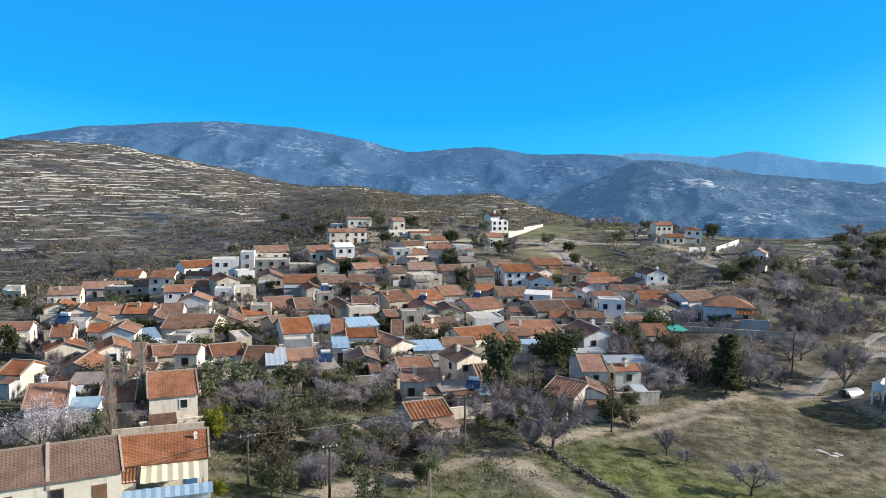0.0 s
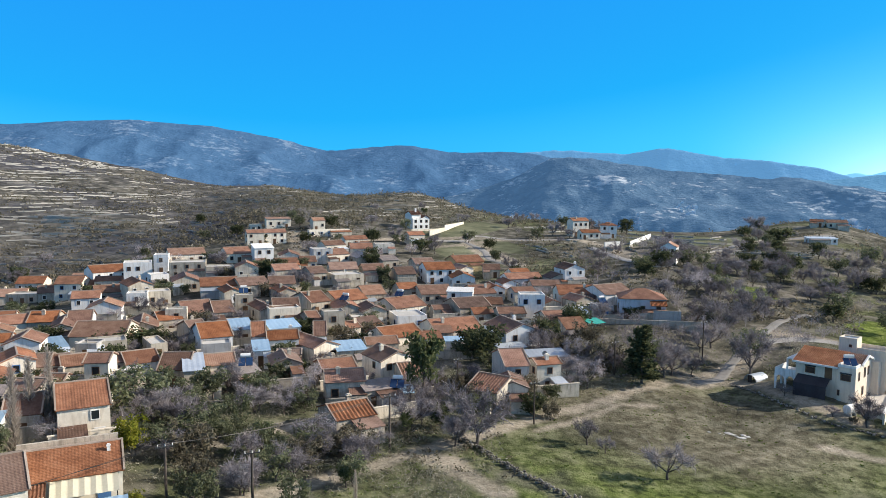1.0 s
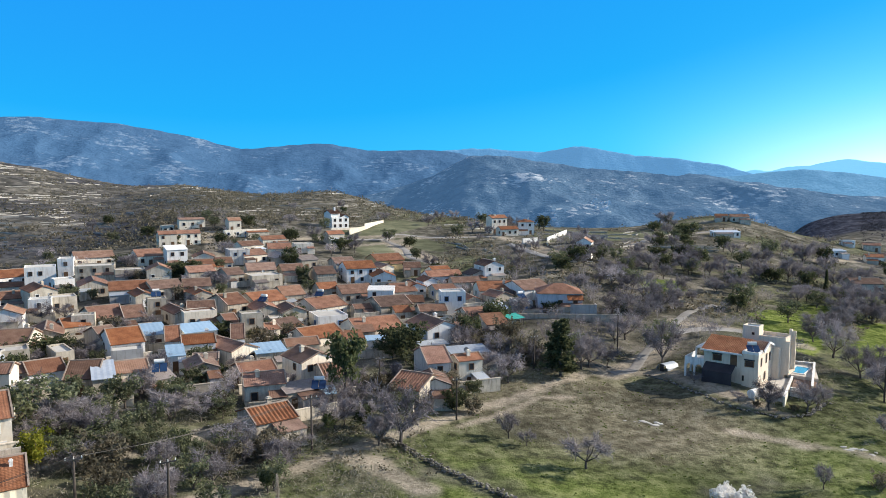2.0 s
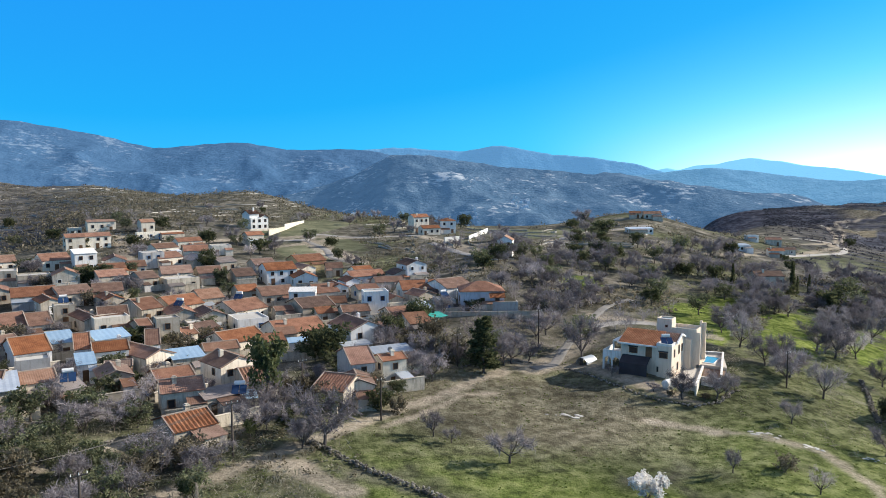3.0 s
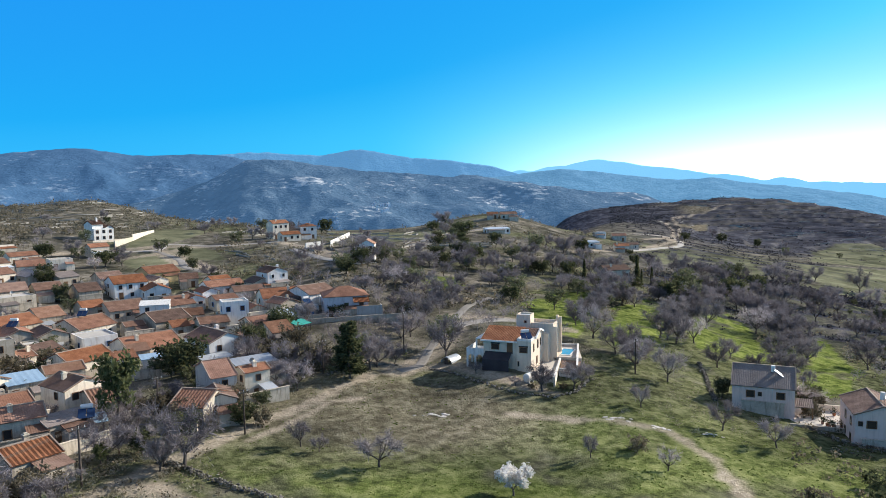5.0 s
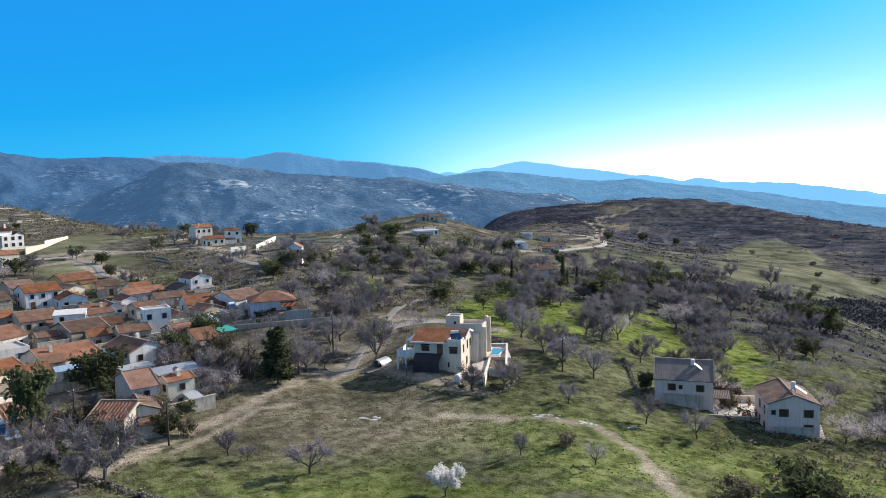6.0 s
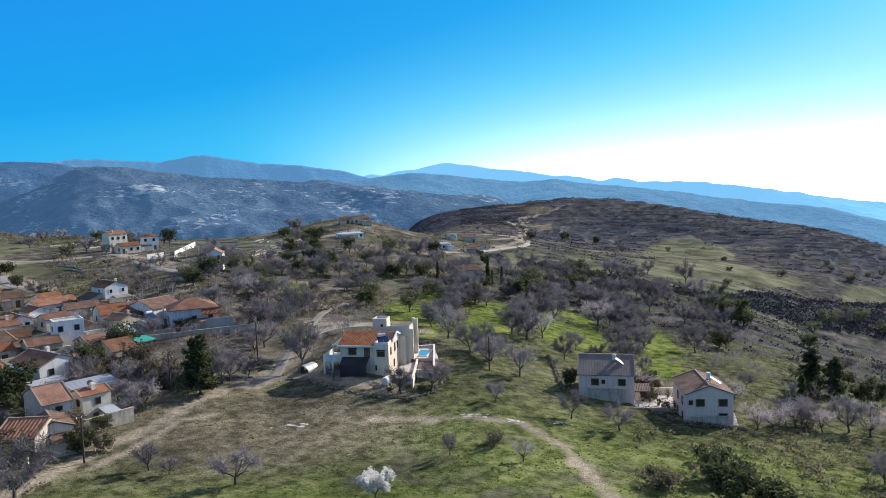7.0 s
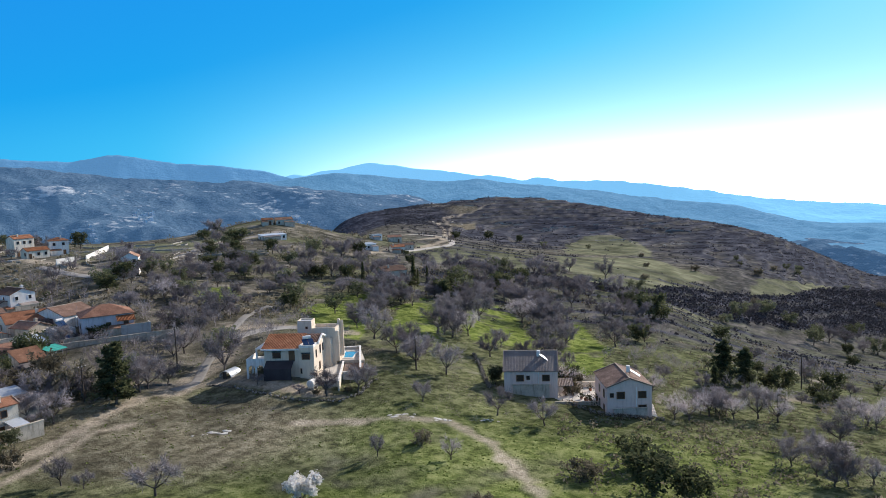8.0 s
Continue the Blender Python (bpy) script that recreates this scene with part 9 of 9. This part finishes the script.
stone_wall([(68.5, 125.3), (69.8, 120.3), (70.5, 111.9), (71.9, 104.7), (73.6, 102), (77.9, 98.7), (83, 98.8), (91.2, 104.1)], 0.6, "low stone edging below the villa garden", 5, 0.5)


def wall_line(ax, ay, bx, by, h, mat, label):
    z = min(ground_at(ax, ay), ground_at(bx, by))
    ln = math.hypot(bx - ax, by - ay)
    bm = bmesh.new()
    box(bm, 0, ln, -0.15, 0.15, -2, h + abs(ground_at(ax, ay) - ground_at(bx, by)) * 0.5)
    box(bm, -0.1, ln + 0.1, -0.2, 0.2, h + abs(ground_at(ax, ay) - ground_at(bx, by)) * 0.5, h + 0.12 + abs(ground_at(ax, ay) - ground_at(bx, by)) * 0.5)
    ob = part("boundary_wall", bm, mat, None)
    ob.matrix_basis = pose(ax, ay, z, 0, 0, math.degrees(math.atan2(by - ay, bx - ax)))
    tagged(ob, label, "wall", "boundary walls")


wall_line(33.7, 337.6, 43, 356.5, 2.2, CREAM, "long cream boundary wall below the white house")
wall_line(43, 356.5, 56.5, 385.3, 2.0, CREAM, "long cream boundary wall below the white house")
wall_line(98.5, 282.6, 106, 285.9, 2.0, WHITE, "white roadside wall above the orchard")
wall_line(112.2, 290.9, 139.2, 334.9, 2.0, WHITE, "white roadside wall above the orchard")
wall_line(65.5, 178.8, 78.8, 185.5, 1.6, WHITE, "white garden wall behind the houses")

# teal canopy at the village edge
tealm = plain("teal_canvas", (0.03, 0.30, 0.26), (0.06, 0.42, 0.36), 2.0, vary=0.02)
c = empty("canopy", pose(53.2, 158.7, ground_at(53.2, 158.7), 0, 0, 26), "small teal canvas canopy on thin posts", "canopy")
vs, fs = [], []
slab(vs, fs, (-2.2, 1.6, 2.7), (2.2, 1.6, 2.7), (2.2, -1.6, 2.0), (-2.2, -1.6, 2.0), 0.05, 0.03, 1.1)
part("cover", solid("cover", vs, fs), tealm, c, "teal canvas cover")
for px in (-2, 2):
    for py in (-1.4, 1.4):
        part("post", boxes("post", (px - 0.04, px + 0.04, py - 0.04, py + 0.04, -0.3, 2.02 + 0.22 * (py + 1.4))), IRON, c)


def polytunnel(x, y, yaw):
    ob = empty("polytunnel", pose(x, y, ground_at(x, y), 0, 0, yaw), "small pale arched plastic tunnel beside the lane", "shed")
    vs, fs = [], []
    for k in range(13):
        a = k / 12 * math.pi
        for yy in (-1.8, 1.8):
            vs += [(1.3 * math.cos(a), yy, 1.2 * math.sin(a)), (1.25 * math.cos(a), yy, 1.15 * math.sin(a))]
    for k in range(12):
        p, q = 4 * k, 4 * k + 4
        fs += [(p, q, q + 2, p + 2), (p + 1, p + 3, q + 3, q + 1), (p, p + 1, q + 1, q), (p + 2, q + 2, q + 3, p + 3)]
    part("cover", solid("cover", vs, fs), SHEET, ob, "pale plastic cover")
    part("door_frame", boxes("door_frame", (-0.4, 0.4, -1.88, -1.8, -0.3, 1.1)), IRON, ob)


polytunnel(74, 126.5, -65)


def water_tank(x, y):
    """A white plastic tank lying on two blocks."""
    ob = empty("water_tank", pose(x, y, ground_at(x, y), 0, 0, 20), "white round water tank on blocks by the villa", "water tank")
    bm = bmesh.new()
    tube(bm, [(-1.05, 0, 0.95), (-0.9, 0, 0.95), (0.9, 0, 0.95), (1.05, 0, 0.95)], [0.45, 0.75, 0.75, 0.45], 14)
    part("tank", bm, WHITE, ob, "white plastic tank")
    for k in (-0.6, 0.6):
        part("block", boxes("block", (k - 0.12, k + 0.12, -0.6, 0.6, -0.4, 0.32)), GREY, ob, "grey concrete block")


water_tank(78.5, 106.3)
stone_wall([(111.2, 92.8), (113.8, 86.7), (116.8, 82)], 0.6, "low field stone wall below the garden house", 6, 0.5)
stone_wall([(114.4, 74.8), (112.5, 69.4), (112.2, 66.1), (114.3, 63.1), (118.1, 57.8)], 0.7, "low field stone wall round the garden", 7, 0.5)


def bare_patch(x, y, yaw, w, d, seed):
    """A low broken outcrop of pale rock in the meadow."""
    rnd = random.Random(seed)
    M = pose(x, y, 0, 0, 0, yaw)
    bm = bmesh.new()
    for piece in range(int(w * 2.2)):
        px, py = rnd.gauss(0, w * 0.26), rnd.gauss(0, d * 0.28)
        size = rnd.uniform(0.25, 0.75) * d * 0.45
        rim = [(math.cos(k / 9 * math.tau) * size * rnd.uniform(0.6, 1.5), math.sin(k / 9 * math.tau) * size * rnd.uniform(0.5, 1.0)) for k in range(9)]
        rings = []
        for s, lift in ((1.0, -0.06), (0.85, rnd.uniform(0.0, 0.06)), (0.4, rnd.uniform(0.04, 0.12))):
            ring = []
            for a, b in rim:
                p = M @ Vector((px + a * s, py + b * s, 0))
                ring.append(bm.verts.new((p.x, p.y, ground_at(p.x, p.y) + lift + rnd.uniform(-0.02, 0.02))))
            rings.append(ring)
        for lo, hi in zip(rings, rings[1:]):
            for k in range(9):
                bm.faces.new((lo[k], lo[(k + 1) % 9], hi[(k + 1) % 9], hi[k]))
        bm.faces.new(rings[-1])
    me = bpy.data.meshes.new("rock_outcrop")
    bm.to_mesh(me)
    bm.free()
    ob = part("rock_outcrop", me, CHALK, None)
    tagged(ob, "broken pale chalky rock bare in the meadow", "rock", kind="stuff")


CHALK = plain("chalky_rock", (0.46, 0.44, 0.39), (0.68, 0.65, 0.60), 3.0, bump=0.6, fine=0.08)
for row in ((56, 100.7, -25, 3.6, 2.0, 1), (53.8, 102.1, -25, 1.8, 1.2, 2), (80.3, 84.6, -40, 6.4, 1.6, 3), (83.6, 79.6, -46, 4.0, 1.4, 4), (91.1, 75.4, -49, 4.0, 1.3, 5)):
    bare_patch(*row)


def grass_cover():
    """Tufts of grass and weeds over the meadow, as one cover."""
    rs = np.random.RandomState(21)
    n = 14000
    a, r = rs.uniform(-8, 67, n), np.exp(rs.uniform(math.log(58), math.log(235), n))
    x, y = spot(a, r)
    keep = (lump(x, y, 9) * 0.6 + lump(x, y, 2.6) * 0.6 + lump(x, y, 30) * 0.5 > rs.uniform(-0.5, 0.7, n)) & (TRACK_MASK(x, y) < 0.3)
    keep &= ~((a < 6) & (r > 98))
    x, y = x[keep], y[keep]
    z = land(x, y)
    vs, fs = [], []
    for k in range(len(x)):
        w, h, t = rs.uniform(0.08, 0.24), rs.uniform(0.05, 0.14), rs.uniform(0, 3.14)
        for j in range(2):
            c, s = math.cos(t + j * 1.4) * w, math.sin(t + j * 1.4) * w
            i = len(vs)
            vs += [(x[k] - c, y[k] - s, z[k] - 0.03), (x[k] + c, y[k] + s, z[k] - 0.03), (x[k] + c * 0.6 + s * 0.3, y[k] + s * 0.6 - c * 0.3, z[k] + h), (x[k] - c * 0.6 + s * 0.3, y[k] - s * 0.6 - c * 0.3, z[k] + h)]
            fs.append((i, i + 1, i + 2, i + 3))
    me = solid("grass", vs, fs)
    me.materials.append(leaf_material("grass_blades", (0.11, 0.15, 0.04), (0.22, 0.27, 0.085), 0.0))
    tagged(new("grass", me), "uneven tufts of green meadow grass and weeds", "grass", kind="stuff")


grass_cover()


# ---- yards, tanks and dishes in the village ----
def dish(m):
    ob = empty("satellite_dish", m, "grey satellite dish on a short mast", "satellite dish", "satellite dishes")
    vs = [(0, 0, 0.7)]
    for j, r in ((1, 0.25), (2, 0.45)):
        vs += [(r * math.cos(k / 10 * math.tau), -0.12 * j, 0.7 + r * math.sin(k / 10 * math.tau)) for k in range(10)]
    fs = [(0, 1 + k, 1 + (k + 1) % 10) for k in range(10)] + [(1 + k, 11 + k, 11 + (k + 1) % 10, 1 + (k + 1) % 10) for k in range(10)]
    part("bowl", solid("bowl", vs, fs), GREY, ob)
    part("mast", boxes("mast", (-0.03, 0.03, 0.0, 0.06, -0.3, 0.75)), IRON, ob)


def vineyard():
    """A dark ploughed plot below the blue house, with rows of bare vines on stakes, too many to count."""
    rnd = random.Random(5)
    items = []
    a, b, c, d = Vector((58.5, 157.0)), Vector((80.5, 159.0)), Vector((62.0, 134.5)), Vector((55.5, 143.0))
    for row in range(17):
        u = row / 16
        p, q = a.lerp(d, u * 0.95), b.lerp(c, u)
        n = int((q - p).length / 1.15)
        for k in range(n):
            s = p.lerp(q, (k + rnd.uniform(-0.15, 0.15)) / max(n, 1))
            foot = Vector((s.x, s.y, ground_at(s.x, s.y)))
            items.append((foot + Vector((0, 0, 0.35)), Vector((0.03, 0, 0.4)), Vector((0.05, 0.03, 0))))
            for j in range(11):
                way = (unit(rnd) + Vector((0.3, 0, 0.5))).normalized()
                items.append((foot + Vector((0, 0, 0.65)) + way * 0.3, way * rnd.uniform(0.2, 0.45), way.cross(unit(rnd)).normalized() * 0.03))
    ob = new("vines", strips("vines", items, GREY_TWIG))
    tagged(ob, "rows of bare grey vines on dark ploughed soil", "vineyard", kind="stuff")


vineyard()
picker = random.Random(17)
homes = [o for o in bpy.data.objects if o.name.split(".")[0] == "house"]
homes.sort(key=lambda o: o.location.length)
for o in homes[2:150]:
    if picker.random() < 0.05:
        top = max((o.matrix_basis @ v.co).z for c in o.children if c.name.startswith("wall") for v in c.data.vertices)
        at = Matrix.Translation((o.location.x, o.location.y, top + 0.08)) @ Matrix.Rotation(radians(picker.uniform(-30, 20)), 4, "Z")
        (solar_heater if picker.random() < 0.6 else dish)(at)
    if picker.random() < 0.7:
        yaw = o.matrix_basis.to_euler().z
        w = picker.uniform(4, 8)
        d = Vector((math.cos(yaw), math.sin(yaw), 0))
        n = Vector((math.sin(yaw), -math.cos(yaw), 0))
        a = o.location + n * picker.uniform(5.0, 7.5) - d * w * 0.5
        b = a + d * w
        wall_line(a.x, a.y, b.x, b.y, picker.uniform(1.4, 2.2), picker.choice((STONE, CREAM, STONE)), "weathered courtyard wall between village houses")

# trees and bushes in the yards between the houses
used = [(o.matrix_basis.inverted(), max(abs(v.co.x) for v in o.children[0].data.vertices), max(abs(v.co.y) for v in o.children[0].data.vertices)) for o in homes]
for o in homes[4:150]:
    for k in range(2):
        a, d = picker.uniform(0, math.tau), picker.uniform(5.0, 9.0)
        p = o.location + Vector((math.cos(a) * d, math.sin(a) * d, 0))
        kind = picker.choice(("dark", "olive", "shrub", "bare", "grey", "bare", "blossom", "round"))
        q = [(m @ p, w, l) for m, w, l in used]
        if picker.random() < 0.62 and not any(abs(v.x) < w + 0.8 and abs(v.y) < l + 0.8 for v, w, l in q):
            tree(kind, p.x, p.y, picker.uniform(2.2, 4.2), picker.uniform(0.9, 1.3))
